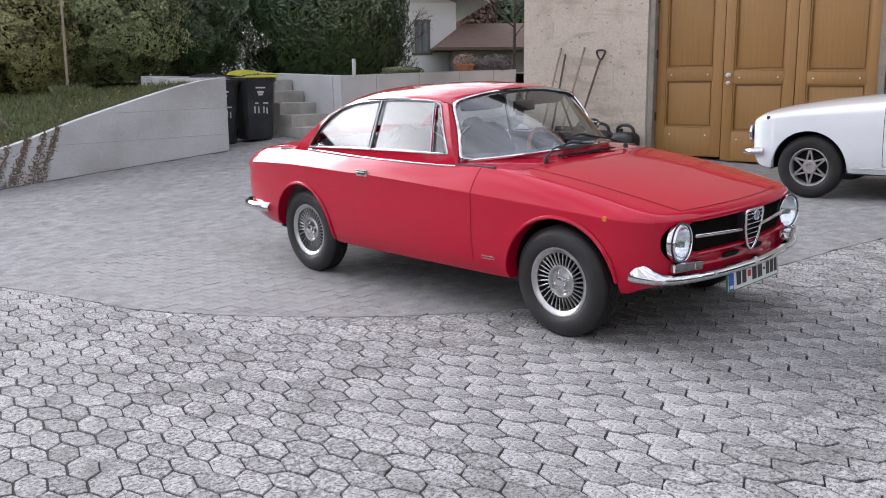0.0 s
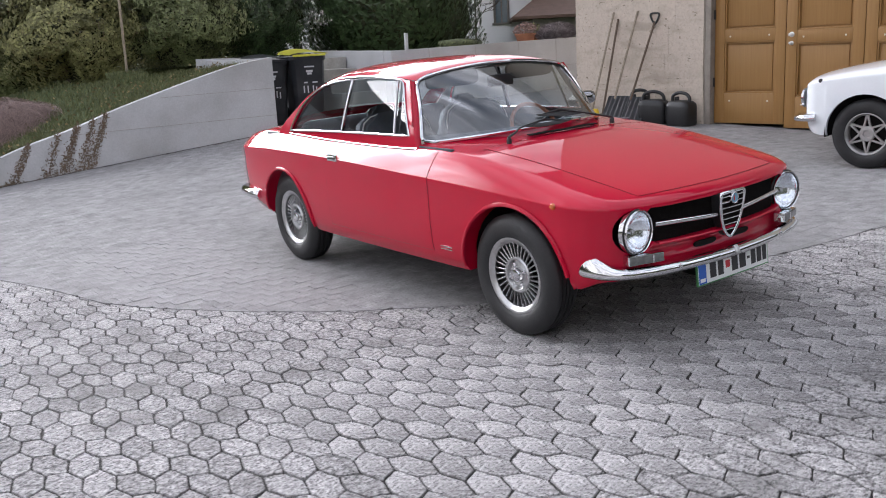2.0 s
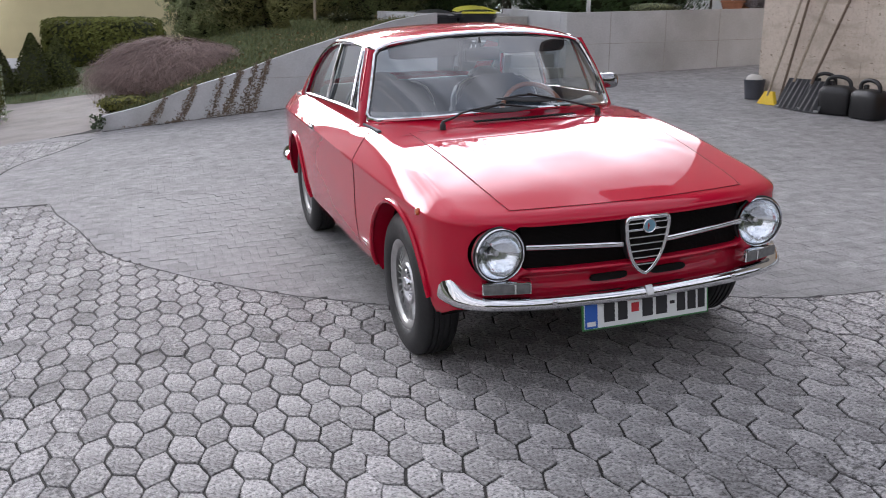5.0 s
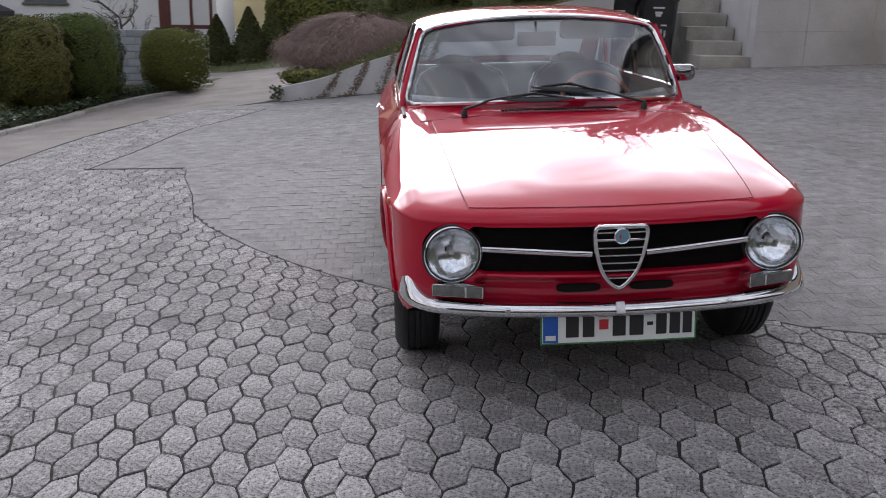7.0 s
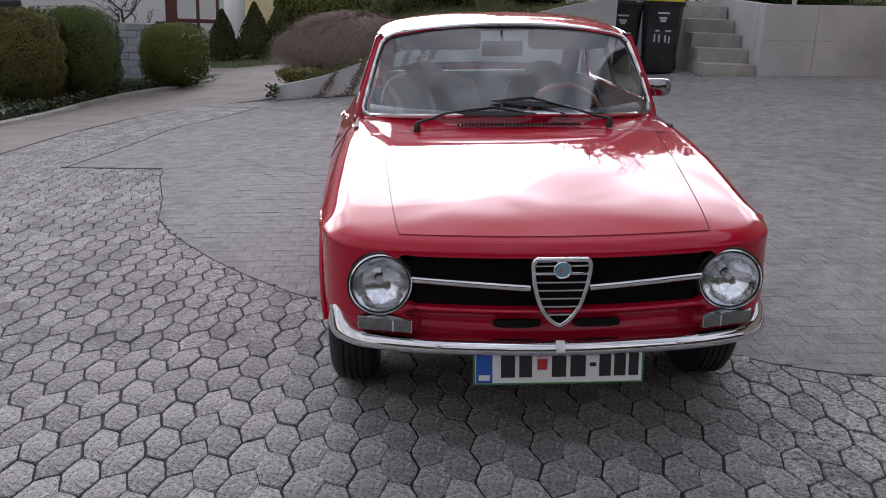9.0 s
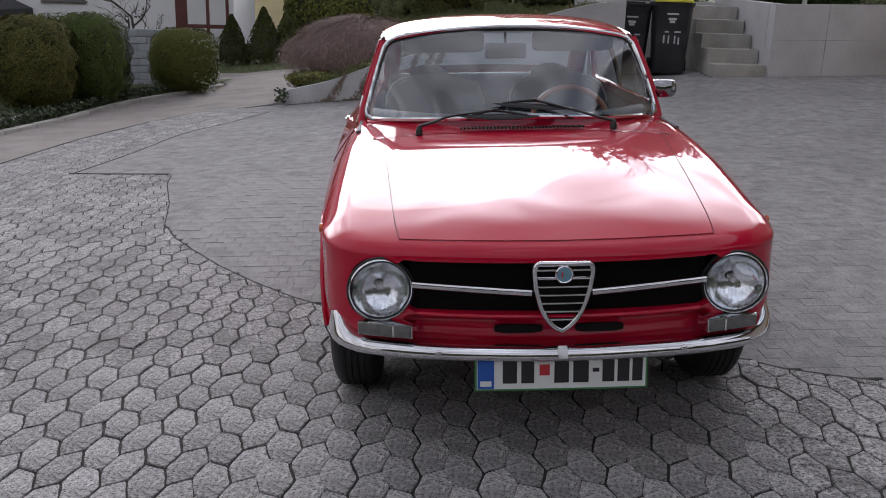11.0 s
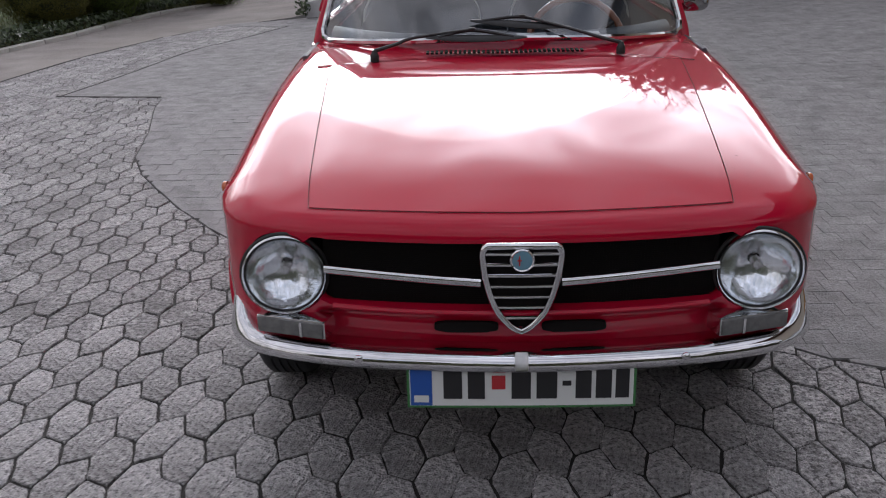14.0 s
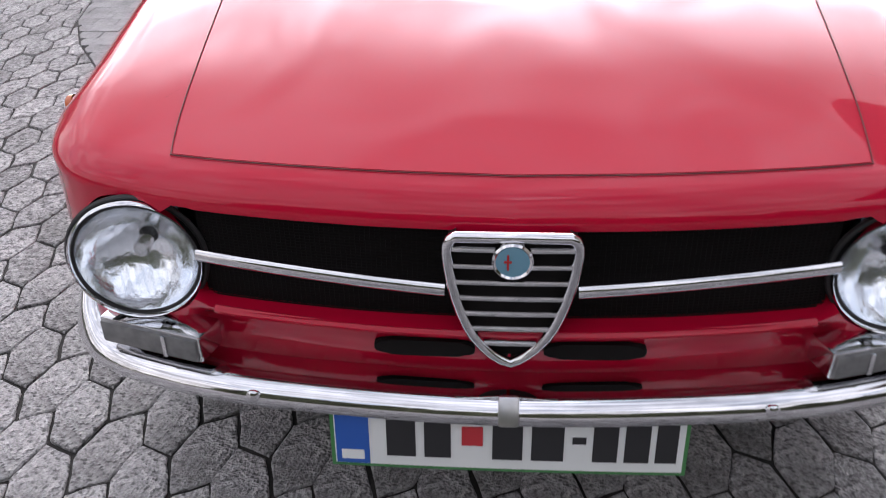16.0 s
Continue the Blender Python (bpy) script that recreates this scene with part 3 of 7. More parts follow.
class Shell:
    """The outer skin of a car: a plan outline at the crease, a crowned top, and sides that tuck in towards the sill."""

    def __init__(self, outline, zm, zc, zb, edge, drop=0.03, crown=2.4, sharp=0.6):
        self.sharp = sharp
        self.flank = CREASED_SIDE if sharp > 0.5 else SOFT_SIDE
        self.line = spline(outline, 14)
        self.zm, self.zc, self.zb, self.edge, self.drop, self.crown = curve(zm), curve(zc), curve(zb), curve(edge), drop, crown
        self.half = curve(sorted({round(p.y, 4): p.x for p in self.line}.items()))
        self.front = curve([(p.x, p.y) for p in self.line if p.y < 0.3 and p.x < 0.70][::2])

    def deck(self, x, y):
        return self.zc(y) - self.drop * (abs(x) / 0.62) ** self.crown

    def up(self, p, n, d):
        q = p + n * d
        q.x = max(0.0, q.x)
        R = self.edge(p.y)
        k = min(1.0, d / R)
        w = max(0.0, min(1.0, (p.y + 0.60) / 0.32)) * self.sharp
        f = (1 - w) * math.sqrt(max(0.0, 1 - (1 - k) ** 2)) + w * (1 - (1 - k) ** (1.5 + 0.8 * max(0.0, min(1.0, 1.1 - p.y / 0.8))))
        return Vector((q.x, q.y, self.zm(p.y) + (self.deck(q.x, q.y) - self.zm(p.y)) * f))

    def down(self, p, n, t):
        q = p - n * (self.flank(t) * (1.0 if p.y > -0.35 else 0.6))
        if self.sharp and p.y < -0.5:
            k = max(0.0, min(1.0, (t - 0.54) / 0.10)) * max(0.0, min(1.0, (0.50 - p.x) / 0.06))
            q = q + n * (0.036 * k * k * (3 - 2 * k))  # the apron is set back under the grille
        return Vector((max(0.0, q.x), q.y, self.zm(p.y) + (self.zb(p.y) - self.zm(p.y)) * t))

    def side(self, y, h, sx, off=0.0):
        """A point of the flank: h > 0 goes in over the shoulder in metres, h < 0 goes down to the sill (-1)."""
        p, n = Vector((self.half(y), y)), Vector((-1.0, 0.0))
        q = self.up(p, n, h) if h >= 0 else self.down(p, n, -h)
        e = 0.004
        q2 = self.up(p, n, h + e) if h >= 0 else self.down(p, n, min(1.0, -h + e))
        w = (q2 - q) if h >= 0 else (q - q2)
        nn = Vector((w.z, 0, -w.x)).normalized()
        q = q + nn * off
        return Vector((q.x * sx, q.y, q.z))

    def build(self, cut=lambda c: False, rows_down=44):
        bm = bmesh.new()
        L = self.line
        N = [None] * len(L)
        for i in range(len(L)):
            a, b = L[max(0, i - 1)], L[min(len(L) - 1, i + 1)]
            d = (b - a).normalized()
            N[i] = Vector((-d.y, d.x))
        ds = [0, 0.003, 0.008, 0.016, 0.027, 0.041, 0.058, 0.078, 0.10, 0.125, 0.15, 0.175, 0.20]
        ts = frange(0, 1, rows_down)
        cols = []
        for p, n in zip(L, N):
            if p.x < 1e-6:
                n = Vector((0, 1 if p.y < 1 else -1))
            col = [self.down(p, n, t) for t in reversed(ts[1:])]
            col += [self.up(p, n, d) for d in ds]
            last = col[-1]
            col += [Vector((last.x * k, last.y, self.deck(last.x * k, last.y))) for k in (0.86, 0.72, 0.58, 0.44, 0.3, 0.15, 0)]
            cols.append(col)
        for sx in (1, -1):
            rows = [[bm.verts.new((q.x * sx, q.y, q.z)) for q in col] for col in cols]
            for A, B in zip(rows, rows[1:]):
                for k in range(len(A) - 1):
                    vs = (A[k], B[k], B[k + 1], A[k + 1])
                    if cut(sum((v.co for v in vs), Vector()) / 4):
                        continue
                    bm.faces.new(vs if sx > 0 else vs[::-1])
        bmesh.ops.remove_doubles(bm, verts=bm.verts[:], dist=0.0006)
        bmesh.ops.delete(bm, geom=[v for v in bm.verts if not v.link_faces], context="VERTS")
        return bm


def snap_round(bm, a, b, ca, cb, R, keep, tol=0.03):
    """Pulls the open edge of a round hole onto its circle."""
    for v in {v for e in bm.edges if e.is_boundary for v in e.verts}:
        if not keep(v.co):
            continue
        da, db = v.co[a] - ca, v.co[b] - cb
        r = math.hypot(da, db)
        if abs(r - R) < tol and r > 0:
            v.co[a], v.co[b] = ca + da * R / r, cb + db * R / r


def flange(bm, keep, shift):
    """Turns the open edges that keep() picks inwards by shift(co)."""
    es = [e for e in bm.edges if e.is_boundary and keep((e.verts[0].co + e.verts[1].co) / 2)]
    g = bmesh.ops.extrude_edge_only(bm, edges=es)["geom"]
    for v in g:
        if isinstance(v, bmesh.types.BMVert):
            v.co = v.co + shift(v.co)


def tyre_mesh(R, w, rim):
    bm = bmesh.new()
    prof = [(rim, -w * 0.40), (rim + 0.012, -w * 0.46), (rim + 0.035, -w * 0.5), ((R + rim) / 2 + 0.01, -w * 0.505), (R - 0.03, -w * 0.47), (R - 0.012, -w * 0.40), (R - 0.002, -w * 0.33)]
    tread = []
    for k in range(5):
        a, b = -0.30 + k * 0.13, -0.30 + k * 0.13 + 0.085
        tread += [(R, a * w), (R, b * w), (R - 0.006, (b + 0.006) * w), (R - 0.006, (b + 0.039) * w)]
    prof += tread[:-2] + [(r, -h) for r, h in prof[::-1]]
    lathe(bm, prof, seg=64)
    return bm


def wheel_multi(parent, place, sx, mats, steer=0.0):
    """A silver wheel with a ring of thin fins and a ringed hub; its axis is x, its face looks to sx."""
    face = Matrix.Translation(place) @ Matrix.Rotation(radians(90 * sx), 4, "Y") @ Matrix.Rotation(radians(steer), 4, "X")
    bm = bmesh.new()
    lathe(bm, [(0.176, -0.07), (0.176, 0.035), (0.186, 0.058), (0.192, 0.066), (0.190, 0.073), (0.182, 0.073), (0.172, 0.066), (0.160, 0.058), (0.158, 0.030), (0.166, -0.07)], face, 56)
    lathe(bm, [(0.088, 0.028), (0.090, 0.048), (0.084, 0.056), (0.074, 0.054), (0.066, 0.036), (0.02, 0.030), (0.0, 0.030)], face, 40)
    wheel = part("wheel", bm, SATIN, parent, "silver wheel with many thin fins")
    fin = bmesh.new()
    box(fin, (0.123, 0, 0.044), (0.082, 0.0066, 0.012), 0.002, Matrix())
    fm = bpy.data.meshes.new("fin")
    bmesh.ops.recalc_face_normals(fin, faces=fin.faces[:])
    fin.to_mesh(fm)
    fin.free()
    fm.materials.append(SATIN)
    for k in range(32):
        ob = new("spoke", fm)
        ob.parent = wheel
        ob.matrix_local = face @ Matrix.Rotation(2 * math.pi * k / 32, 4, "Z") @ Matrix.Rotation(radians(14), 4, "X") @ pose(0, 0, 0, 0, 0, 0)
    bm = bmesh.new()
    lathe(bm, [(0.172, 0.0), (0.06, 0.006), (0.0, 0.006)], face, 40)
    part("brake_shadow", bm, DARK, wheel)
    bm = bmesh.new()
    lathe(bm, [(0.034, 0.028), (0.034, 0.058), (0.028, 0.066), (0.012, 0.07), (0, 0.07)], face, 24)
    part("hub_cap", bm, CHROME, wheel)
    for k in range(4):
        bm = bmesh.new()
        lathe(bm, [(0.010, 0.03), (0.010, 0.05), (0.006, 0.054), (0, 0.054)], face @ Matrix.Rotation(math.pi / 2 * k + 0.4, 4, "Z") @ Matrix.Translation((0.051, 0, 0)), 6)
        part("wheel_nut", bm, CHROME, wheel)
    bm = tyre_mesh(0.302, 0.172, 0.186)
    bmesh.ops.transform(bm, matrix=face, verts=bm.verts[:])
    part("tyre", bm, RUBBER, wheel, "worn black rubber tyre")
    return wheel


def seam(name, pts, parent, r=0.0024, material=None, closed=False):
    return part(name, tube(bmesh.new(), pts, r, 6, closed=closed), material or DARK, parent)


SH = Shell(
    [(0, -0.700), (0.2, -0.690), (0.4, -0.662), (0.55, -0.622), (0.64, -0.577), (0.697, -0.51), (0.727, -0.43), (0.744, -0.33), (0.764, 0.0), (0.776, 0.4), (0.783, 0.8), (0.786, 1.3), (0.784, 1.8), (0.772, 2.35), (0.752, 2.7), (0.715, 3.0), (0.655, 3.2), (0.55, 3.29), (0.3, 3.335), (0, 3.345)],
    zm=[(-0.70, 0.668), (-0.55, 0.672), (-0.33, 0.685), (0, 0.705), (0.8, 0.745), (1.7, 0.775), (2.35, 0.78), (3.0, 0.76), (3.35, 0.73)],
    zc=[(-0.70, 0.694), (-0.62, 0.716), (-0.5, 0.746), (-0.3, 0.788), (0, 0.844), (0.2, 0.874), (0.36, 0.893), (0.66, 0.915), (1.3, 0.92), (2.4, 0.925), (2.75, 0.915), (3.0, 0.885), (3.35, 0.79)],
    zb=[(-0.70, 0.352), (-0.55, 0.345), (-0.40, 0.30), (0.3, 0.268), (1.7, 0.27), (2.7, 0.30), (3.35, 0.37)],
    edge=[(-0.70, 0.040), (-0.58, 0.052), (-0.45, 0.085), (-0.2, 0.105), (0.3, 0.112), (0.6, 0.125), (0.8, 0.13), (2.5, 0.12), (3.2, 0.09), (3.35, 0.07)], sharp=1.0)
ARCH = [(-0.02, 0.288, 0.372), (2.335, 0.288, 0.365)]
LAMP = (0.542, 0.566, 0.099)


def red_cut(c):
    ax = abs(c.x)
    for yc, zc, R in ARCH:
        if ax > 0.45 and c.z < 0.72 and math.hypot(c.y - yc, c.z - zc) < R:
            return True
    if c.y < -0.4:
        if math.hypot(ax - LAMP[0], c.z - LAMP[1]) < LAMP[2] and c.y < -0.5:
            return True
        if ax < 0.50 and 0.499 < c.z < 0.660 and c.y < -0.5:
            return True
    if c.z > 0.84 and ax < 0.625 and 0.44 + 0.40 * (ax / 0.62) ** 2 < c.y < 2.70 - 0.22 * (ax / 0.62) ** 2:
        return True
    return False


def red_car():
    car = thing("coupe_car", "glossy red classic two-door coupe parked on grey pavers", "car", YARD)
    bm = SH.build(red_cut)
    for yc, zc, R in ARCH:
        snap_round(bm, 1, 2, yc, zc, R, lambda c, yc=yc: abs(c.x) > 0.45 and c.z < 0.70 and abs(c.y - yc) < 0.5 and (c.y > -0.5 or c.z > 0.3), 0.025)
    for s in (1, -1):
        snap_round(bm, 0, 2, s * LAMP[0], LAMP[1], LAMP[2], lambda c: c.y < -0.5 and c.x * s > 0.42 and 0.44 < c.z < 0.70, 0.02)
    for v in {v for e in bm.edges if e.is_boundary for v in e.verts}:
        if v.co.y < -0.5 and abs(v.co.x) < 0.445:
            for z in (0.499, 0.660):
                if abs(v.co.z - z) < 0.010:
                    v.co.z = z
    flange(bm, lambda c: c.y < -0.5 and 0.44 < c.z < 0.69 and abs(c.x) < 0.66, lambda c: Vector((0, 0.05, 0)))
    flange(bm, lambda c: abs(c.x) > 0.6 and any(abs(math.hypot(c.y - y, c.z - z) - R) < 0.012 for y, z, R in ARCH), lambda c: Vector((-0.085 * (1 if c.x > 0 else -1), 0, 0)))
    body = part("body", bm, RED, car, angle=50)

    # bonnet, with its joint all round
    def hood_edge(k):
        # half width of the bonnet from its front (0) to the cowl (1)
        return 0.490 + 0.066 * k - 0.010 * (1 - k) ** 10

    def hood_pt(u, k, off=0.0018):
        x = hood_edge(k) * u
        yf = SH.front(abs(x)) + 0.062
        y = yf + (0.375 - 0.03 * (1 - abs(u)) - yf) * k
        return Vector((x, y, SH.deck(x, y) + off))
    bm = bmesh.new()
    us = [math.copysign(abs(q) ** 0.9, q) for q in frange(-1, 1, 40)]
    rows = sheet(bm, hood_pt, us, frange(0, 1, 46))
    flange(bm, lambda c: True, lambda c: Vector((0, 0, -0.006)))
    part("bonnet", bm, RED, car, "long red bonnet with clear reflections")
    rim = [hood_pt(u, 0, 0.0008) for u in frange(-1, 1, 40)] + [hood_pt(1, k, 0.0008) for k in frange(0, 1, 30)[1:]] + [hood_pt(u, 1, 0.0008) for u in frange(1, -1, 40)[1:]] + [hood_pt(-1, k, 0.0008) for k in frange(1, 0, 30)[1:-1]]
    cx = Vector((0, -0.1, 0))
    rim = [p + Vector((math.copysign(0.003, p.x) if abs(p.x) > 0.47 else 0, -0.003 if p.y < -0.4 else (0.003 if p.y > 0.3 else 0), 0)) for p in rim]
    seam("bonnet_joint", rim, car, 0.0009, GAPRED, closed=True)

    # doors, with their joints, on both sides
    for s in (1, -1):
        y0, y1 = 0.600, 1.690
        hb = -0.835
        hs = [hb * (1 - q) for q in frange(0, 1, 26)] + [0.004, 0.010, 0.018, 0.03, 0.045, 0.06, 0.08, 0.095]
        bm = bmesh.new()
        sheet(bm, lambda y, h: SH.side(y, h, s, 0.0022), frange(y0, y1, 30), hs)
        flange(bm, lambda c: True, lambda c: Vector((-0.004 * s, 0, 0)))
        door = part("door", bm, RED, car)
        ring = [SH.side(y, hb, s, 0.0008) for y in frange(y0, y1, 24)] + [SH.side(y1, h, s, 0.0008) for h in hs] 
        seam("door_joint", [SH.side(y0, h, s, 0.0006) for h in reversed(hs)] + ring, car, 0.0017, GAPRED)
        # handle: chrome bezel and lever
        bm = bmesh.new()
        q = SH.side(1.585, 0.004, s, 0.004)
        box(bm, (0, 0, 0), (0.012, 0.115, 0.042), 0.005, Matrix.Translation(q))
        h = part("door_handle", bm, CHROME, door, "chrome door handle")
        bm = bmesh.new()
        box(bm, (0.007 * s, 0, 0.002), (0.006, 0.085, 0.020), 0.003, Matrix.Translation(q))
        part("handle_recess", bm, BLACK, h)
        bm = bmesh.new()
        box(bm, (0.010 * s, 0.0, 0.006), (0.008, 0.088, 0.008), 0.003, Matrix.Translation(q))
        part("handle_lever", bm, CHROME, h)
        # chrome moulding under the windows
        seam("belt_moulding", [SH.side(y, 0.100 - 0.012 * math.sin(math.pi * (y - 0.66) / 1.65), s, 0.005) for y in frange(0.80, 2.33, 40)], car, 0.0055, CHROME)
        # side marker and script badge
        bm = bmesh.new()
        q = SH.side(-0.32, -0.01, s, 0.0)
        lathe(bm, [(0.015, -0.004), (0.015, 0.003), (0.012, 0.008), (0, 0.010)], Matrix.Translation(q) @ Matrix.Rotation(radians(90 * s), 4, "Y"), 20)
        part("side_marker", bm, AMBER, car, "small round amber side marker")
        bm = bmesh.new()
        q = SH.side(0.478, -0.76, s, 0.003)
        box(bm, (0, 0, 0.006), (0.005, 0.10, 0.006), 0.002, Matrix.Translation(q))
        box(bm, (0, 0, -0.008), (0.005, 0.10, 0.006), 0.002, Matrix.Translation(q))
        part("side_badge", bm, CHROME, car)
        # arch lips and wells
        for yc, zc, R in ARCH:
            bm = bmesh.new()
            lip = []
            for a in frange(-8, 188, 40):
                y, z = yc - R * math.cos(radians(a)), zc + R * math.sin(radians(a))
                zm, zb = SH.zm(y), SH.zb(y)
                t = (zm - z) / (zm - zb)
                if t > 1.0 or (y < -0.36 and z < 0.36):
                    continue
                lip.append(SH.side(y, -t, s, 0.004))
            tube(bm, lip, 0.011, 8)
            part("arch_lip", bm, RED, car)
            bm = bmesh.new()
            prof = [(R + 0.008, 0.690), (R + 0.008, 0.42), (0.0, 0.42)]
            A = [[Vector((x * s, yc - r * math.cos(radians(a)), zc + r * math.sin(radians(a)))) for r, x in prof[:2]] for a in frange(0, 180, 36)]
            vr = [[bm.verts.new(q) for q in row] for row in A]
            for P, Q in zip(vr, vr[1:]):
                bm.faces.new((P[0], P[1], Q[1], Q[0]))
            bm.faces.new([row[1] for row in vr])
            part("wheel_well", bm, DARK, car)
    # underside and inner tub
    bm = bmesh.new()
    box(bm, (0, 1.45, 0.255), (1.12, 3.0, 0.04), 0.01)
    part("floor_pan", bm, DARK, car)
    bm = bmesh.new()
    box(bm, (0, -0.22, 0.44), (0.80, 0.62, 0.20), 0.01)
    part("engine_bay", bm, DARK, car)

    greenhouse(car)
    nose(car)
    for y in (0.0, 2.35):
        for s in (1, -1):
            wheel_multi(car, (s * (0.655 if y == 0 else 0.640), y, 0.300), s, None)
    # rear bumper and lamps
    bm = bmesh.new()
    P = [(x, y) for x, y in ((-0.775, 2.80), (-0.765, 2.98), (-0.705, 3.22), (-0.58, 3.345), (-0.3, 3.40), (0, 3.41), (0.3, 3.40), (0.58, 3.345), (0.705, 3.22), (0.765, 2.98), (0.775, 2.80))]
    bumper_sweep(bm, [Vector((x, y, 0.425)) for x, y in P], -1)
    part("rear_bumper", bm, CHROME, car, "chrome rear bumper wrapping the corners", angle=60)
    for s in (1, -1):
        bm = bmesh.new()
        box(bm, (s * 0.45, 3.315, 0.60), (0.22, 0.05, 0.09), 0.015)
        part("rear_lamp", bm, REDLENS, car)
    return car


def bumper_sweep(bm, pts, sign, rise=1.1, lift=0.0):
    """A pressed bumper along a plan line: a bright bevel over an upright face; sign turns its face, the ends rise."""
    prof = [(-0.080, 0.016), (-0.040, 0.0205), (-0.020, 0.0195), (-0.008, 0.0135), (0.000, 0.0045), (0.003, -0.006), (0.001, -0.016), (-0.008, -0.024), (-0.045, -0.027)]
    pts = spline(pts, 8)
    n = len(pts) - 1
    rows = []
    for i, p in enumerate(pts):
        a, b = pts[max(0, i - 1)], pts[min(len(pts) - 1, i + 1)]
        d = (b - a).normalized()
        out = Vector((d.y, -d.x, 0)) * sign
        e = max(0.0, abs(2 * i / n - 1) - 0.45) / 0.55
        tip = max(0.0, abs(2 * i / n - 1) - 0.93) / 0.07
        hook = max(0.0, min(1.0, (abs(2 * i / n - 1) - 0.55) / 0.35))
        hook = lift * hook * hook * (3 - 2 * hook)
        rows.append([bm.verts.new(p + out * (o * (1 + (0.25 * e if o < -0.05 and h > 0 else 0)) - 0.012 * tip) + Vector((0, 0, ((0.018 if o < -0.05 < h else h * ((1 + rise * e ** 1.5) if h > 0.005 else (1 + 0.35 * e))) + (hook if h > 0.015 and o > -0.05 else 0.55 * hook if 0.010 < h < 0.015 else 0.0)) * (1 - 0.25 * tip)))) for o, h in prof])
    for A, B in zip(rows, rows[1:]):
        for k in range(len(A)):
            bm.faces.new((A[k], A[(k + 1) % len(A)], B[(k + 1) % len(A)], B[k]))
    bm.faces.new(rows[0]), bm.faces.new(rows[-1][::-1])


def nose(car):
    # headlamps
    for s in (1, -1):
        yl = SH.front(LAMP[0]) - 0.004
        m = Matrix.Translation((s * LAMP[0], yl, LAMP[1])) @ Matrix.Rotation(radians(90), 4, "X") @ Matrix.Rotation(radians(-6 * s), 4, "Y")
        bm = bmesh.new()
        lathe(bm, [(0.094, -0.03), (0.0975, 0.004), (0.0970, 0.012), (0.0945, 0.0155), (0.0918, 0.012), (0.0905, 0.002), (0.0905, -0.03)], m, 56)
        lamp = part("headlamp", bm, CHROME, car, "round headlamp in a chrome ring")
        bm = bmesh.new()
        lathe(bm, [(0.0895, 0.003)] + [(0.0895 * math.sin(a), 0.003 - 0.062 * math.cos(a) ** 1.5) for a in frange(math.pi / 2, 0, 12)[1:]], m, 48)
        part("reflector", bm, REFLECT, lamp)
        bm = bmesh.new()
        lathe(bm, [(0.012, -0.05), (0.013, -0.025), (0.009, -0.018), (0, -0.017)], m, 20)
        part("bulb_shield", bm, CHROME, lamp)
        bm = bmesh.new()
        lathe(bm, [(0.0893, 0.004)] + [(0.0893 * math.sin(a), 0.004 + 0.020 * math.cos(a)) for a in frange(math.pi / 2, 0, 10)[1:]], m, 48)
        part("lens", bm, LENS, lamp, "clear domed glass lens")
        for k in range(-6, 7):
            # flutes moulded in the glass
            bm = bmesh.new()
            xx = k * 0.0108
            hh = math.sqrt(max(0.0, 0.074 ** 2 - xx * xx))
            tube(bm, [m @ Vector((xx, q, 0.003 + 0.0195 * math.sqrt(max(0, 1 - (xx * xx + q * q) / 0.0848 ** 2)))) for q in frange(-hh * 0.75, hh * 0.5, 6)], 0.0016, 6)
            part("flute", bm, LENS, lamp)
        seam("inner_ring", [m @ Vector((0.0902 * math.cos(a), 0.0902 * math.sin(a), 0.0075)) for a in frange(0, 2 * math.pi, 48)[:-1]], lamp, 0.0030, BLACK, True)
        # black gasket round the ring
        seam("gasket", [m @ Vector((0.0995 * math.cos(a), 0.0995 * math.sin(a), 0.0)) for a in frange(0, 2 * math.pi, 48)[:-1]], lamp, 0.004, BLACK, True)
    # grille: dark mesh behind a wide opening
    bm = bmesh.new()
    sheet(bm, lambda u, v: Vector((u, SH.front(abs(u)) + 0.040, v)), frange(-0.452, 0.452, 40), frange(0.48, 0.68, 2))
    grille = part("grille", bm, DARK, car, "black mesh grille")
    bm = bmesh.new()
    for k in range(34):
        z = 0.500 + k * 0.0048
        tube(bm, [(x, SH.front(abs(x)) + 0.036, z) for x in frange(-0.45, 0.45, 24)], 0.0011, 4)
    for k in range(125):
        x = -0.448 + k * 0.0072
        tube(bm, [(x, SH.front(abs(x)) + 0.035, 0.499), (x, SH.front(abs(x)) + 0.035, 0.662)], 0.0009, 4)
    tagged(part("grille_mesh", bm, DARK, grille), kind="stuff")
    for s in (1, -1):
        bm = bmesh.new()
        P = [(s * x, SH.front(x) + 0.004 - 0.010 * (1 - x / 0.45), 0.584 - 0.016 * max(0.0, 1 - (x - 0.09) / 0.356) ** 1.3) for x in frange(0.090, 0.446, 16)]
        tube(bm, P, 0.0095, 10, flat=0.55, up=(0, 1, 0))
        part("grille_bar", bm, CHROME, car, "slim bright grille bar")
    # shield
    yc = -0.722
    half = curve([(0.449, 0.0), (0.456, 0.014), (0.475, 0.034), (0.50, 0.052), (0.54, 0.068), (0.58, 0.078), (0.62, 0.084), (0.645, 0.086), (0.657, 0.083), (0.664, 0.074)])
    zs = [0.450, 0.456, 0.466, 0.48, 0.50, 0.52, 0.54, 0.565, 0.59, 0.615, 0.64, 0.652, 0.66, 0.664]
    ring = [(half(z), z) for z in zs] + [(-half(z), z) for z in reversed(zs)][:-1]
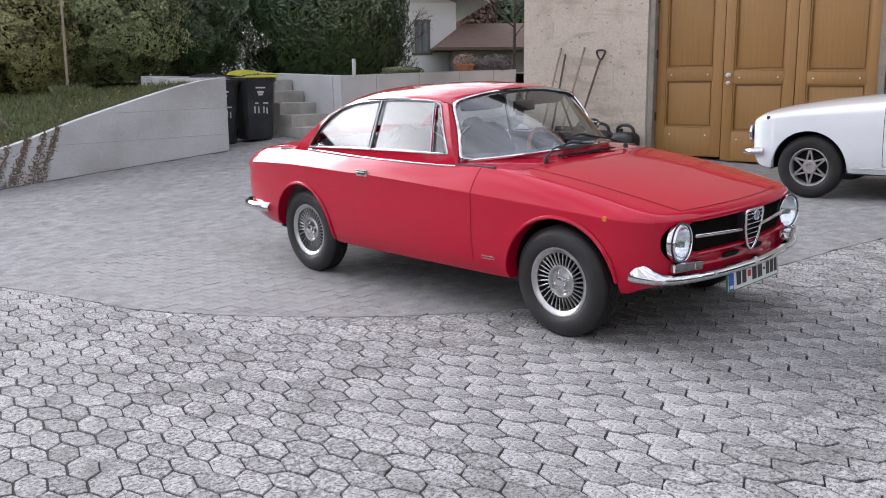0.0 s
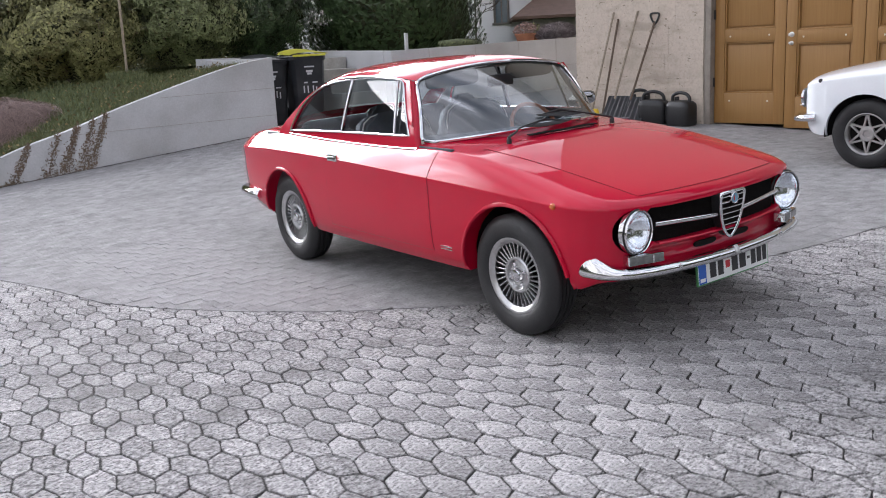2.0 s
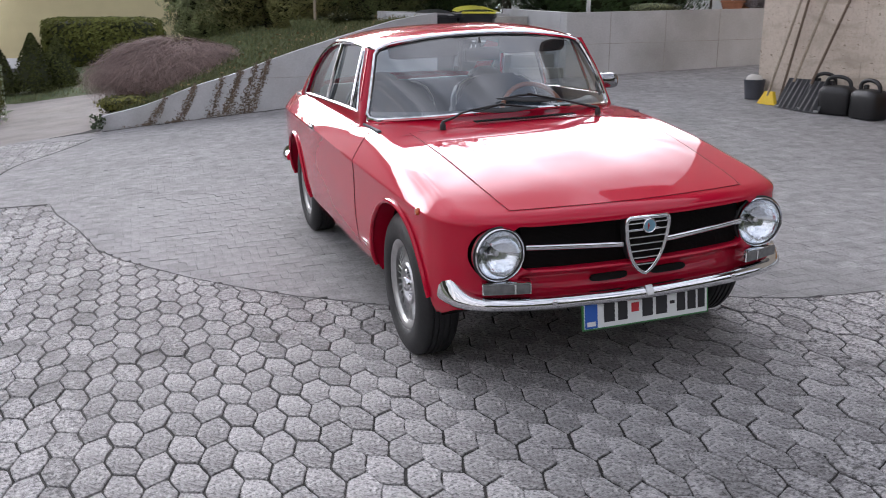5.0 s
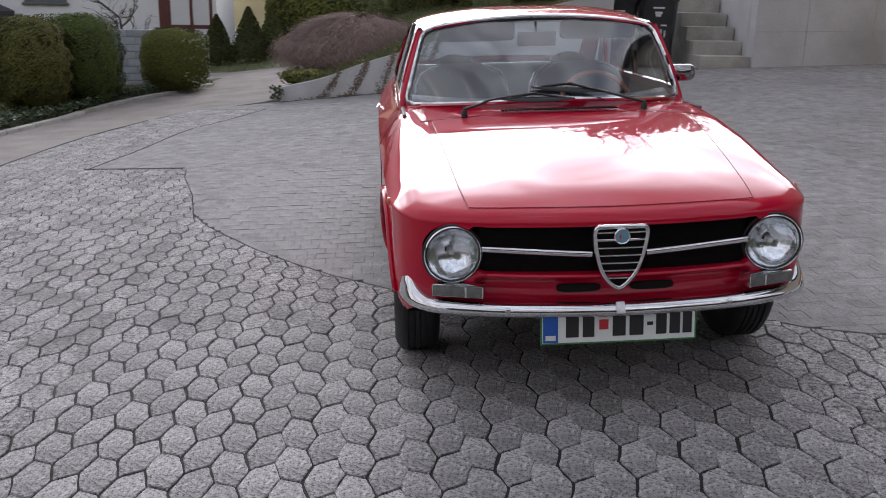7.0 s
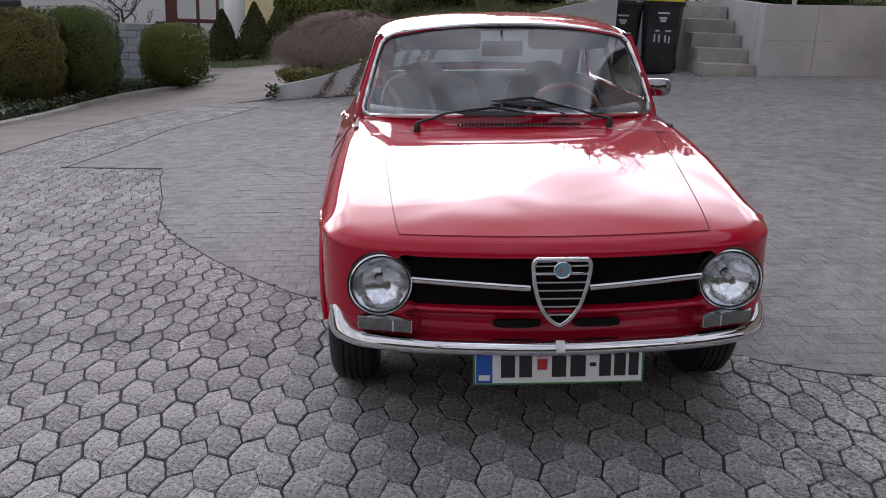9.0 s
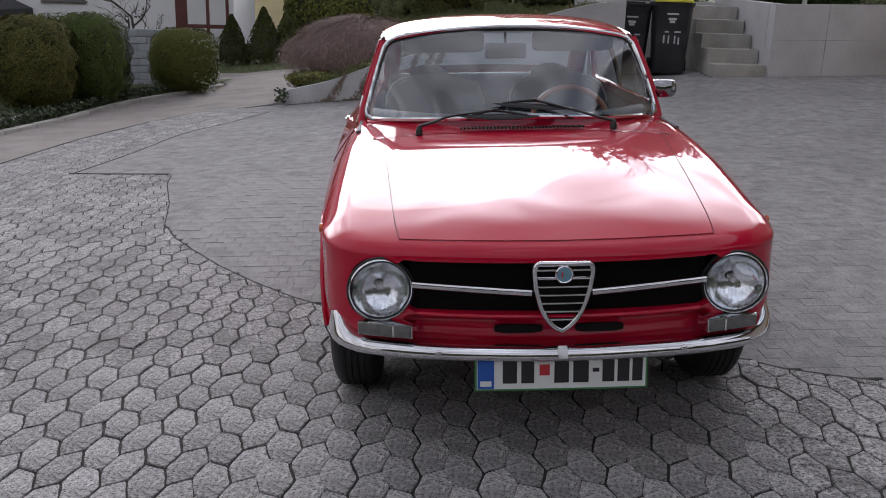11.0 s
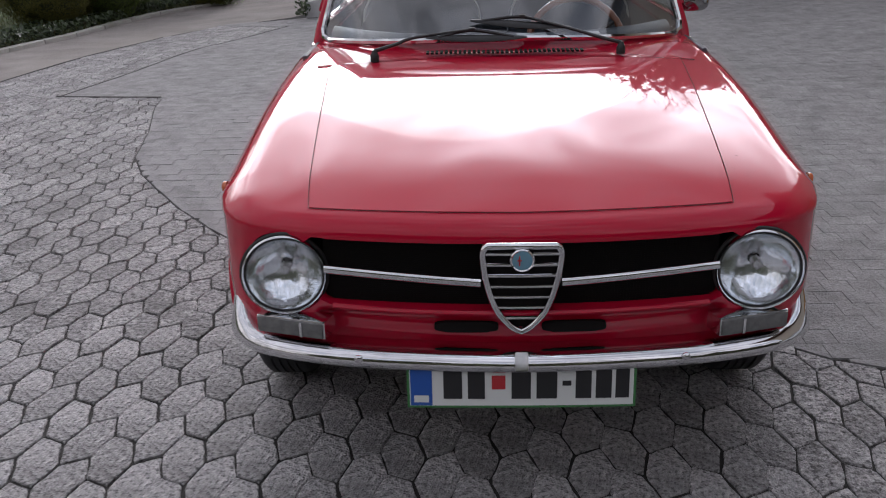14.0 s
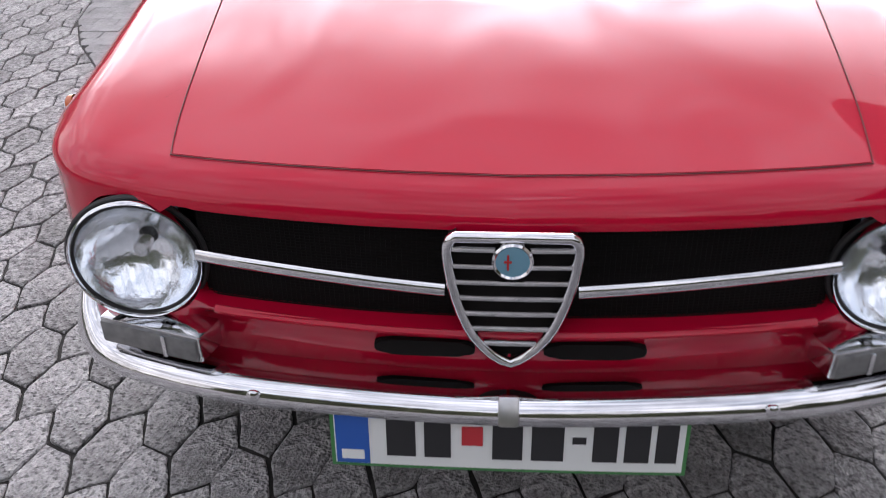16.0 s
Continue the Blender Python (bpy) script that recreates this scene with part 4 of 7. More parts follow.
    yof = lambda x, z: yc + 0.25 * x * x + 0.018 * (0.66 - z) / 0.2
    bm = bmesh.new()
    tube(bm, [(x, yof(x, z), z) for x, z in ring], 0.0078, 10, closed=True)
    shield = part("shield_grille", bm, CHROME, car, "chrome shield grille with horizontal bars")
    bm = bmesh.new()
    sheet(bm, lambda u, z: Vector((half(z) * u, yof(half(z) * u, z) + 0.012, z)), frange(-1, 1, 8), zs[1:])
    part("backing", bm, DARK, shield)
    bm = bmesh.new()
    sheet(bm, lambda q, z: Vector((half(z) * (-1 if q < 2 else 1) * 1.0, yof(half(z), z) + 0.05 * (q % 2), z)), [0, 1], zs)
    sheet(bm, lambda q, z: Vector((half(z), yof(half(z), z) + 0.05 * q, z)), [0, 1], zs)
    part("shield_side", bm, BLACK, shield)
    for k in range(7):
        z = 0.645 - k * 0.0265
        w = half(z) - 0.003
        bm = bmesh.new()
        tube(bm, [(x, yof(x, z) - 0.001, z) for x in frange(-w, w, 8)], 0.0042, 8, flat=0.7, up=(0, 1, 0))
        part("shield_bar", bm, CHROME, shield)
    mb = Matrix.Translation((0, yc - 0.006, 0.634)) @ Matrix.Rotation(radians(90), 4, "X")
    bm = bmesh.new()
    lathe(bm, [(0.027, -0.004), (0.027, 0.004), (0.0245, 0.007), (0.022, 0.005)], mb, 32)
    badge = part("round_badge", bm, CHROME, shield, "round enamel badge")
    bm = bmesh.new()
    lathe(bm, [(0.0225, 0.0048), (0, 0.0062)], mb, 32)
    part("enamel", bm, mat("badge_blue", (0.13, 0.30, 0.40), 0.25, coat=1.0), badge)
    bm = bmesh.new()
    box(bm, (-0.006, 0, 0.0062), (0.0028, 0.022, 0.002), 0.0004, mb)
    box(bm, (-0.006, 0.001, 0.0062), (0.010, 0.0028, 0.002), 0.0004, mb)
    part("badge_mark", bm, mat("badge_red", (0.5, 0.02, 0.02), 0.3), badge)
    # air slots under the grille: dark plates in place of the shade in the openings
    for s in (1, -1):
        bm = bmesh.new()
        prism(bm, rounded(0.074, 0.0135, 5.0), 0.012, lambda a, b, d: Vector((s * 0.124 + a, SH.front(0.118) + 0.0285 + d + 0.10 * abs(a + s * 0.124) ** 2, 0.442 + b)), 0.003)
        part("air_slot", bm, DARK, car)
    # pressed ledge across the apron
    bm = bmesh.new()
    tube(bm, [(x, SH.front(abs(x)) + 0.004, 0.492 + 0.004 * (abs(x) / 0.45) ** 2) for x in frange(-0.43, 0.43, 24)], 0.007, 8, flat=0.7)
    part("apron_ledge", bm, RED, car)
    # bumper
    bm = bmesh.new()
    P = [(-0.722, -0.425, 0.402), (-0.714, -0.500, 0.400), (-0.684, -0.586, 0.397), (-0.60, -0.662, 0.394), (-0.42, -0.714, 0.390), (-0.2, -0.738, 0.387), (0, -0.745, 0.385)]
    P = P + [(-x, y, z) for x, y, z in P[-2::-1]]
    bumper_sweep(bm, [Vector(p) for p in P], 1, 0.8, 0.046)
    bumper = part("front_bumper", bm, CHROME, car, "chrome front bumper with upturned ends", angle=60)
    bm = bmesh.new()
    box(bm, (0, 0, 0), (0.030, 0.012, 0.044), 0.005, Matrix.Translation((0, -0.741, 0.392)) @ Matrix.Rotation(radians(-32), 4, "X"))
    part("bumper_clip", bm, SATIN, bumper)
    for s in (1, -1):
        bm = bmesh.new()
        lathe(bm, [(0.010, 0), (0.010, 0.003), (0.006, 0.007), (0, 0.008)], Matrix.Translation((s * 0.37, -0.722, 0.393)) @ Matrix.Rotation(radians(90), 4, "X"), 14)
        part("bumper_bolt", bm, CHROME, bumper)
        # indicators between lamp and bumper
        m = Matrix.Translation((s * 0.524, SH.front(0.524) - 0.016, 0.449)) @ Matrix.Rotation(radians(17 * s), 4, "Z")
        bm = bmesh.new()
        box(bm, (0, 0, 0), (0.168, 0.060, 0.038), 0.005, m)
        ind = part("indicator", bm, CLEARLENS, car, "grey rectangular indicator lamp")
        bm = bmesh.new()
        box(bm, (0, 0.004, 0), (0.176, 0.056, 0.044), 0.005, m)
        part("indicator_frame", bm, CHROME, ind)
        bm = bmesh.new()
        box(bm, (-0.03 * s, -0.031, 0), (0.007, 0.004, 0.036), 0.001, m)
        part("indicator_rib", bm, CHROME, ind)
    # number plate, its characters as bars
    m = Matrix.Translation((0, -0.728, 0.330)) @ Matrix.Rotation(radians(-4), 4, "X")

    def plate_pt(x, d, z):
        return m @ Vector((x, d + 0.05 * x * x * 1.2, z))
    bm = bmesh.new()
    rows = [sheet(bm, lambda u, v: plate_pt(u, d, v), frange(-0.262, 0.262, 20), [-0.062, 0.062]) for d in (0, 0.006)]
    flange(bm, lambda c: True, lambda c: Vector((0, 0.003, 0)))
    plate = part("number_plate", bm, mat("plate_green", (0.05, 0.20, 0.06), 0.4), car, "white number plate with a blue band")

    def flat_piece(name, x0, x1, z0, z1, lift, material):
        bm = bmesh.new()
        sheet(bm, lambda u, v: plate_pt(u, -lift, v), frange(x0, x1, 8), [z0, z1])
        flange(bm, lambda c: True, lambda c: Vector((0, 0.001, 0)))
        return part(name, bm, material, plate)
    PW = mat("plate_white", (0.74, 0.76, 0.74), 0.35, coat=0.4)
    PK = mat("plate_black", (0.02, 0.02, 0.022), 0.4)
    flat_piece("plate_face", -0.256, 0.256, -0.056, 0.056, 0.0012, PW)
    flat_piece("plate_band", -0.254, -0.204, -0.055, 0.055, 0.0022, mat("plate_blue", (0.02, 0.10, 0.42), 0.35))
    flat_piece("plate_bar", -0.246, -0.212, -0.047, -0.030, 0.003, PW)
    for x0, x1 in ((-0.178, -0.135), (-0.122, -0.083), (-0.022, 0.022), (0.035, 0.082), (0.124, 0.160), (0.170, 0.206), (0.215, 0.246)):
        flat_piece("plate_bar", x0, x1, -0.038, 0.038, 0.0026, PK)
    flat_piece("plate_bar", 0.094, 0.114, -0.006, 0.006, 0.0026, PK)
    flat_piece("plate_crest", -0.067, -0.036, -0.014, 0.020, 0.0026, mat("crest_red", (0.5, 0.03, 0.04), 0.4))


LINING = mat("headlining", (0.13, 0.13, 0.13), 0.9)


SEATCLOTH = mat("seat_cloth", (0.105, 0.118, 0.140), 0.75, var=0.15, scale=7, bump=0.1)


def greenhouse(car):
    base = lambda u: Vector((0.655 * u, 0.405 + 0.395 * abs(u) ** 2.6, 0.935 - 0.048 * abs(u) ** 2))
    top = lambda u: Vector((0.553 * u, 0.965 - 0.008 * abs(u) ** 2.4, 1.268 - 0.050 * abs(u) ** 2.2))

    def screen(u, v):
        p = base(u).lerp(top(u), v)
        return p + Vector((0, -0.018, 0.014)) * math.sin(math.pi * v)
    bm = bmesh.new()
    sheet(bm, screen, frange(-1, 1, 28), frange(0, 1, 14))
    ws = part("windscreen", bm, GLASS, car, "curved clear windscreen reflecting the sky")
    ws.visible_shadow = False
    edge = [screen(u, 0) for u in frange(-0.93, 0.93, 40)] + [screen(0.985, 0.03)] + [screen(1, v) for v in frange(0.09, 0.9, 16)] + [screen(0.975, 0.97)] + [screen(u, 1) for u in frange(0.9, -0.9, 32)] + [screen(-0.975, 0.97)] + [screen(-1, v) for v in frange(0.9, 0.09, 16)] + [screen(-0.985, 0.03)]
    seam("screen_trim", [p + Vector((0, -0.006, 0.003)) for p in edge], car, 0.0095, CHROME, True)
    seam("screen_rubber", [p + (Vector((0, 0.75, 1.05)) - p).normalized() * 0.010 + Vector((0, -0.003, 0.002)) for p in edge], car, 0.0055, RUBBER, True)
    # roof, falling to the rear deck
    zc = curve([(0.96, 1.262), (1.02, 1.282), (1.15, 1.302), (1.4, 1.315), (1.7, 1.308), (1.95, 1.283), (2.2, 1.212), (2.42, 1.10), (2.60, 0.99), (2.72, 0.912)])
    ze = curve([(0.96, 1.212), (1.02, 1.226), (1.15, 1.240), (1.4, 1.250), (1.7, 1.243), (1.95, 1.205), (2.2, 1.137), (2.42, 1.04), (2.60, 0.955), (2.72, 0.880)])
    we = curve([(0.96, 0.553), (1.15, 0.566), (1.4, 0.575), (1.7, 0.575), (1.95, 0.572), (2.2, 0.58), (2.45, 0.60), (2.65, 0.615), (2.80, 0.62)])

    def roof_pt(u, y, off=0.0):
        yy = y - 0.008 * abs(u) ** 2.4 * max(0.0, 1 - (y - 0.96) / 0.3) - 0.27 * max(0.0, y - 1.9) * abs(u) ** 2.2
        a = abs(u)
        return Vector((we(y) * u, yy, ze(y) + (zc(y) - ze(y)) * max(0.0, 1 - a ** 2.6) ** 0.75 + off))
    glass_hole = lambda u, y: abs(u) < 0.86 - 0.06 * max(0.0, (2.25 - y)) and 2.10 + 0.05 * u * u < y < 2.63
    bm = bmesh.new()
    us = frange(-1, 1, 44)
    us = [math.copysign(1 - (1 - abs(u)) ** 1.5, u) for u in us]
    ys = frange(0.96, 2.72, 74)
    rows = [[bm.verts.new(roof_pt(u, y)) for u in us] for y in ys]
    for j in range(len(ys) - 1):
        for k in range(len(us) - 1):
            if not glass_hole((us[k] + us[k + 1]) / 2, (ys[j] + ys[j + 1]) / 2):
                bm.faces.new((rows[j][k], rows[j][k + 1], rows[j + 1][k + 1], rows[j + 1][k]))
    bmesh.ops.delete(bm, geom=[v for v in bm.verts if not v.link_faces], context="VERTS")
    part("roof", bm, RED, car, angle=60)
    bm = bmesh.new()
    sheet(bm, lambda u, y: roof_pt(u, y, -0.006), frange(-0.88, 0.88, 24), frange(2.08, 2.66, 18))
    part("rear_window", bm, GLASS, car).visible_shadow = False
    bm = bmesh.new()
    sheet(bm, lambda u, y: roof_pt(u, y, -0.03), frange(-0.94, 0.94, 16), frange(0.99, 2.08, 16))
    part("headlining", bm, LINING, car)
    # flanks of the cabin with the window openings
    hole = [(0.885, 0.930), (1.3, 0.926), (1.8, 0.918), (2.305, 0.905)] + [(2.280, 0.950), (2.215, 1.035), (2.115, 1.115), (1.98, 1.178), (1.82, 1.212), (1.60, 1.230), (1.35, 1.237), (1.10, 1.230), (1.022, 1.205)] + [(0.955, 1.065)]

    def flank(y, z, s, off=0.0):
        zt = ze(max(0.96, min(2.8, y)))
        k = max(0.0, min(1.15, (z - 0.895) / max(0.05, 1.24 - 0.895)))
        lean = we(max(0.96, min(2.8, y)))
        x = 0.682 - (0.682 - 0.570) * k ** 1.15
        if y > 2.2:
            x = min(x, 0.70) - 0.02 * (y - 2.2)
        return Vector((s * (x + off), y, z))
    front = [(0.815, 0.888), (0.855, 0.985), (0.893, 1.075), (0.932, 1.165), (0.962, 1.222)]
    topline = [(roof_pt(1, y).y, ze(y)) for y in frange(1.0, 2.72, 30)]
    outer = front + topline + [(2.50, 0.862), (2.3, 0.866), (1.7, 0.868), (1.0, 0.868), (0.80, 0.868)]

    def by_hole(c):
        for (a, b), (p, q) in zip(hole, hole[1:] + hole[:1]):
            t = max(0.0, min(1.0, ((c.y - a) * (p - a) + (c.z - b) * (q - b)) / ((p - a) ** 2 + (q - b) ** 2)))
            if math.hypot(c.y - a - (p - a) * t, c.z - b - (q - b) * t) < 0.004:
                return True
        return False
    for s in (1, -1):
        bm = bmesh.new()
        es = []
        for loop in (outer, hole):
            vs = [bm.verts.new((y, z, 0)) for y, z in loop]
            es += [bm.edges.new((vs[i], vs[(i + 1) % len(vs)])) for i in range(len(vs))]
        bmesh.ops.triangle_fill(bm, use_beauty=True, use_dissolve=False, edges=es)
        for v in bm.verts:
            v.co = flank(v.co.x, v.co.y, s)
        flange(bm, by_hole, lambda c: Vector((-0.02 * s, 0, 0)))
        part("cabin_frame", bm, RED, car, angle=60)
        bm = bmesh.new()
        es = []
        for loop in (outer, hole):
            vs = [bm.verts.new((y, z, 0)) for y, z in loop]
            es += [bm.edges.new((vs[i], vs[(i + 1) % len(vs)])) for i in range(len(vs))]
        bmesh.ops.triangle_fill(bm, use_beauty=True, use_dissolve=False, edges=es)
        for v in bm.verts:
            v.co = flank(v.co.x, v.co.y, s, -0.023)
        part("cabin_lining", bm, LINING, car, angle=60)
        # pillar between the screen and the door frame
        bm = bmesh.new()
        py = curve([(z, y) for y, z in [(0.80, 0.862)] + front])

        def pillar_pt(k, v):
            a, z = screen(s * 0.998, max(0.0, v)) + Vector((0, 0.004, -0.004 + 0.03 * min(0.0, v))), 0.888 + 0.334 * v
            b = flank(py(z), z, s, 0.002)
            return a.lerp(b, k) + Vector((0.006 * s, -0.008, 0)) * math.sin(math.pi * k)
        sheet(bm, pillar_pt, frange(0, 1, 5), [-0.08] + frange(0, 1, 12))
        part("screen_pillar", bm, RED, car, angle=60)
        # panes
        bm = bmesh.new()
        f = bm.faces.new([bm.verts.new(flank(y, z, s, -0.012)) for y, z in hole])
        bmesh.ops.triangulate(bm, faces=[f])
        part("side_window", bm, SIDEGLASS, car).visible_shadow = False
        line = [flank(y, z, s, 0.003) for y, z in [(h.x, h.y) for h in spline([(a, b, 0) for a, b in hole[:4]], 6)] + [(h.x, h.y) for h in spline([(a, b, 0) for a, b in hole[3:13]], 5)][1:] + [hole[13]]]
        seam("window_trim", line, car, 0.0075, CHROME, True)
        for a, b, r in (((1.030, 0.926), (1.085, 1.228), 0.008), ((1.620, 0.920), (1.590, 1.228), 0.010)):
            seam("window_post", [flank(a[0] + (b[0] - a[0]) * q, a[1] + (b[1] - a[1]) * q, s, 0.001) for q in frange(0, 1, 8)], car, r, CHROME)
        seam("window_post_rubber", [flank(1.640 + (1.608 - 1.640) * q, 0.920 + 0.302 * q, s, -0.002) for q in frange(0, 1, 8)], car, 0.006, RUBBER)
        seam("pillar_gutter", [flank(y, z, s, 0.004) for y, z in front[1:]], car, 0.005, RED)
        seam("drip_rail", [Vector((s * (we(y) + 0.004), roof_pt(1, y).y, ze(y) - 0.004)) for y in frange(1.05, 2.70, 36)], car, 0.005, CHROME)
    # cowl vents: small dark blocks in place of the shade in the slots
    for k in range(34):
        x = -0.245 + 0.49 * k / 33
        bm = bmesh.new()
        y = 0.365 - 0.02 * (1 - abs(x) / 0.5) + 0.03 * abs(x)
        box(bm, (x, y + 0.010, SH.deck(x, y) + 0.0128), (0.0088, 0.042, 0.006), 0.001, None)
        part("vent_slot", bm, DARK, car)
    # cowl between bonnet and screen
    bm = bmesh.new()
    sheet(bm, lambda u, v: Vector(((0.60 + 0.05 * v) * u, 0.33 + 0.02 * u * u + v * (0.10 + 0.37 * abs(u) ** 2.6), SH.deck(0.6 * u, 0.36) + 0.004 * v + 0.028 * v ** 5 + 0.001)), frange(-1, 1, 24), frange(0, 1, 4))
    part("cowl", bm, RED, car)
    # wipers
    for pivot, bend, tip, b0, b1 in (((-0.413, 0.345, 0.912), (-0.285, 0.392, 0.948), (-0.103, 0.410, 0.968), (-0.250, 0.392, 0.947), (0.072, 0.386, 0.944)),
                                     ((0.367, 0.360, 0.921), (0.222, 0.404, 0.962), (0.061, 0.463, 1.000), (-0.110, 0.460, 0.990), (0.216, 0.424, 0.967))):
        pivot, bend, tip, b0, b1 = (Vector(q) for q in (pivot, bend, tip, b0, b1))
        bm = bmesh.new()
        lathe(bm, [(0.014, -0.03), (0.014, -0.010), (0.010, -0.002), (0.007, 0.006), (0, 0.008)], Matrix.Translation(pivot), 16)
        wp = part("wiper", bm, BLACK, car, "black windscreen wiper at rest")
        bm = bmesh.new()
        tube(bm, spline([pivot + Vector((0, 0, 0.004)), pivot.lerp(bend, 0.5) + Vector((0, -0.003, 0.001)), bend, tip], 6), [0.0068 - 0.00015 * k for k in range(19)], 8)
        part("wiper_arm", bm, BLACK, wp)
        bm = bmesh.new()
        mid = (b0 + b1) / 2
        box(bm, tip, (0.022, 0.012, 0.010), 0.003)
        tube(bm, spline([b0.lerp(b1, 0.12), tip + Vector((0, 0.004, -0.004)), b0.lerp(b1, 0.88)], 8), 0.0055, 6)
        part("wiper_bridge", bm, BLACK, wp)
        bm = bmesh.new()
        tube(bm, spline([b0, mid + Vector((0, 0.004, -0.004)), b1], 8), [0.004 + 0.013 * math.sin(math.pi * k / 16) for k in range(17)], 8, flat=0.45, up=(0, -0.5, 0.86))
        part("wiper_blade", bm, BLACK, wp)
    # door mirror on the driver's side
    foot, head = Vector((0.662, 0.905, 0.888)), Vector((0.700, 0.895, 0.992))
    bm = bmesh.new()
    lathe(bm, [(0.024, -0.006), (0.022, 0.006), (0.012, 0.014), (0.008, 0.018)], Matrix.Translation(foot), 18)
    tube(bm, spline([foot, foot + Vector((0.0, 0.0, 0.045)), head + Vector((-0.028, 0.004, -0.020))], 6), 0.0065, 8)
    mir = part("door_mirror", bm, CHROME, car, "small chrome door mirror")
    mm = Matrix.Translation(head) @ Matrix.Rotation(radians(-10), 4, "Z")
    bm = bmesh.new()
    rings = []
    for depth, k in ((0.020, 0.97), (0.016, 1.0), (0.0, 0.99), (-0.018, 0.92), (-0.032, 0.76), (-0.040, 0.5), (-0.044, 0.2)):
        ring = []
        for q in range(32):
            t = 2 * math.pi * q / 32
            e = 1 / (abs(math.cos(t)) ** 3.6 + abs(math.sin(t)) ** 3.6) ** (1 / 3.6)
            ring.append(bm.verts.new(mm @ Vector((0.066 * k * e * math.cos(t), depth, 0.042 * k * e * math.sin(t)))))
        rings.append(ring)
    for A, B in zip(rings, rings[1:]):
        for q in range(32):
            bm.faces.new((A[q], A[(q + 1) % 32], B[(q + 1) % 32], B[q]))
    bm.faces.new(rings[-1]), bm.faces.new(rings[0][::-1])
    part("mirror_shell", bm, mat("dark_chrome", (0.30, 0.30, 0.31), 0.10, 1.0, var=0.1), mir)
    # cabin
    bm = bmesh.new()
    for c, s in (((0, 1.6, 0.30), (1.28, 2.3, 0.04)), ((0.665, 1.6, 0.58), (0.02, 2.2, 0.60)), ((-0.665, 1.6, 0.58), (0.02, 2.2, 0.60)), ((0, 0.50, 0.57), (1.20, 0.03, 0.50)), ((0, 2.62, 0.84), (1.20, 0.42, 0.03)), ((0, 2.42, 0.56), (1.28, 0.03, 0.56))):
        box(bm, c, s, 0.008)
    inner = part("interior", bm, VINYL, car, "dark vinyl interior")
    bm = bmesh.new()
    sheet(bm, lambda u, a: Vector((u, 0.72 - 0.13 * math.cos(a) + 0.30 * abs(u / 0.62) ** 2.6 - 0.1, 0.845 + 0.075 * math.sin(a))), frange(-0.62, 0.62, 10), frange(-0.6, 2.9, 10))
    part("dashboard", bm, VINYL, inner)
    for s in (1, -1):
        bm = bmesh.new()
        lean = Matrix.Translation((s * 0.325, 1.42, 0.43)) @ Matrix.Rotation(radians(-14), 4, "X")
        prism(bm, rounded(0.27, 0.30, 4.2), 0.13, lambda a, b, d: lean @ Vector((a, d, b + 0.30)), 0.035)
        box(bm, (s * 0.325, 1.27, 0.44), (0.50, 0.50, 0.14), 0.05, None, 4)
        seat = part("front_seat", bm, SEATCLOTH, inner, "blue-grey front seat with rounded shoulders", angle=70)
        bm = bmesh.new()
        tube(bm, [lean @ Vector((a, 0.010, b + 0.30)) for a, b in rounded(0.262, 0.292, 4.2) if b > 0.12], 0.0045, 6)
        part("piping", bm, PALE_MATT, seat)
        bm = bmesh.new()
        prism(bm, rounded(0.105, 0.062, 2.6), 0.07, lambda a, b, d: lean @ Vector((a - 0.03, d + 0.06, b + 0.597)), 0.022)
        part("headrest", bm, VINYL, seat, angle=70)
        bm = bmesh.new()
        prism(bm, rounded(0.185, 0.046, 8.0), 0.016, lambda a, b, d: Vector((s * 0.295 + a, 0.952 + d, 1.207 + b)), 0.006)
        part("sun_visor", bm, BLACK, inner, angle=70)
    bm = bmesh.new()
    box(bm, (0, 0, 0), (1.18, 0.14, 0.44), 0.06, Matrix.Translation((0, 2.25, 0.735)) @ Matrix.Rotation(radians(-18), 4, "X"), 4)
    part("rear_seat", bm, VINYL, inner)
    bm = bmesh.new()
    box(bm, (-0.02, 0.86, 1.172), (0.185, 0.022, 0.068), 0.010)
    tube(bm, [(-0.02, 0.86, 1.18), (-0.02, 0.90, 1.25)], 0.006, 6)
    part("rear_view_mirror", bm, BLACK, car)
    mw = Matrix.Translation((0.288, 0.92, 0.836)) @ Matrix.Rotation(radians(62), 4, "X")
    bm = bmesh.new()
    tube(bm, [mw @ Vector((0.178 * math.cos(a), 0.178 * math.sin(a), 0)) for a in frange(0, 2 * math.pi, 36)[:-1]], 0.013, 10, closed=True)
    sw = part("steering_wheel", bm, WOODRIM, car, "brown wood-rimmed steering wheel")
    bm = bmesh.new()
    for a in (90, 210, 330):
        tube(bm, [mw @ Vector((0, 0, -0.03)), mw @ Vector((0.18 * math.cos(radians(a)), -0.18 * math.sin(radians(a)), 0))], 0.009, 6)
    lathe(bm, [(0.04, -0.05), (0.045, -0.02), (0, -0.01)], mw, 16)
    part("steering_spokes", bm, BLACK, sw)
    # pale slips on the dashboard for the bright patches low in the windscreen
    for x, y, w in ((0.10, 0.585, 0.10), (0.30, 0.60, 0.06)):
        bm = bmesh.new()
        box(bm, (x, y, 0.923), (w, 0.06, 0.003), 0.0008)
        part("paper", bm, PALE_MATT, inner)


red_car()


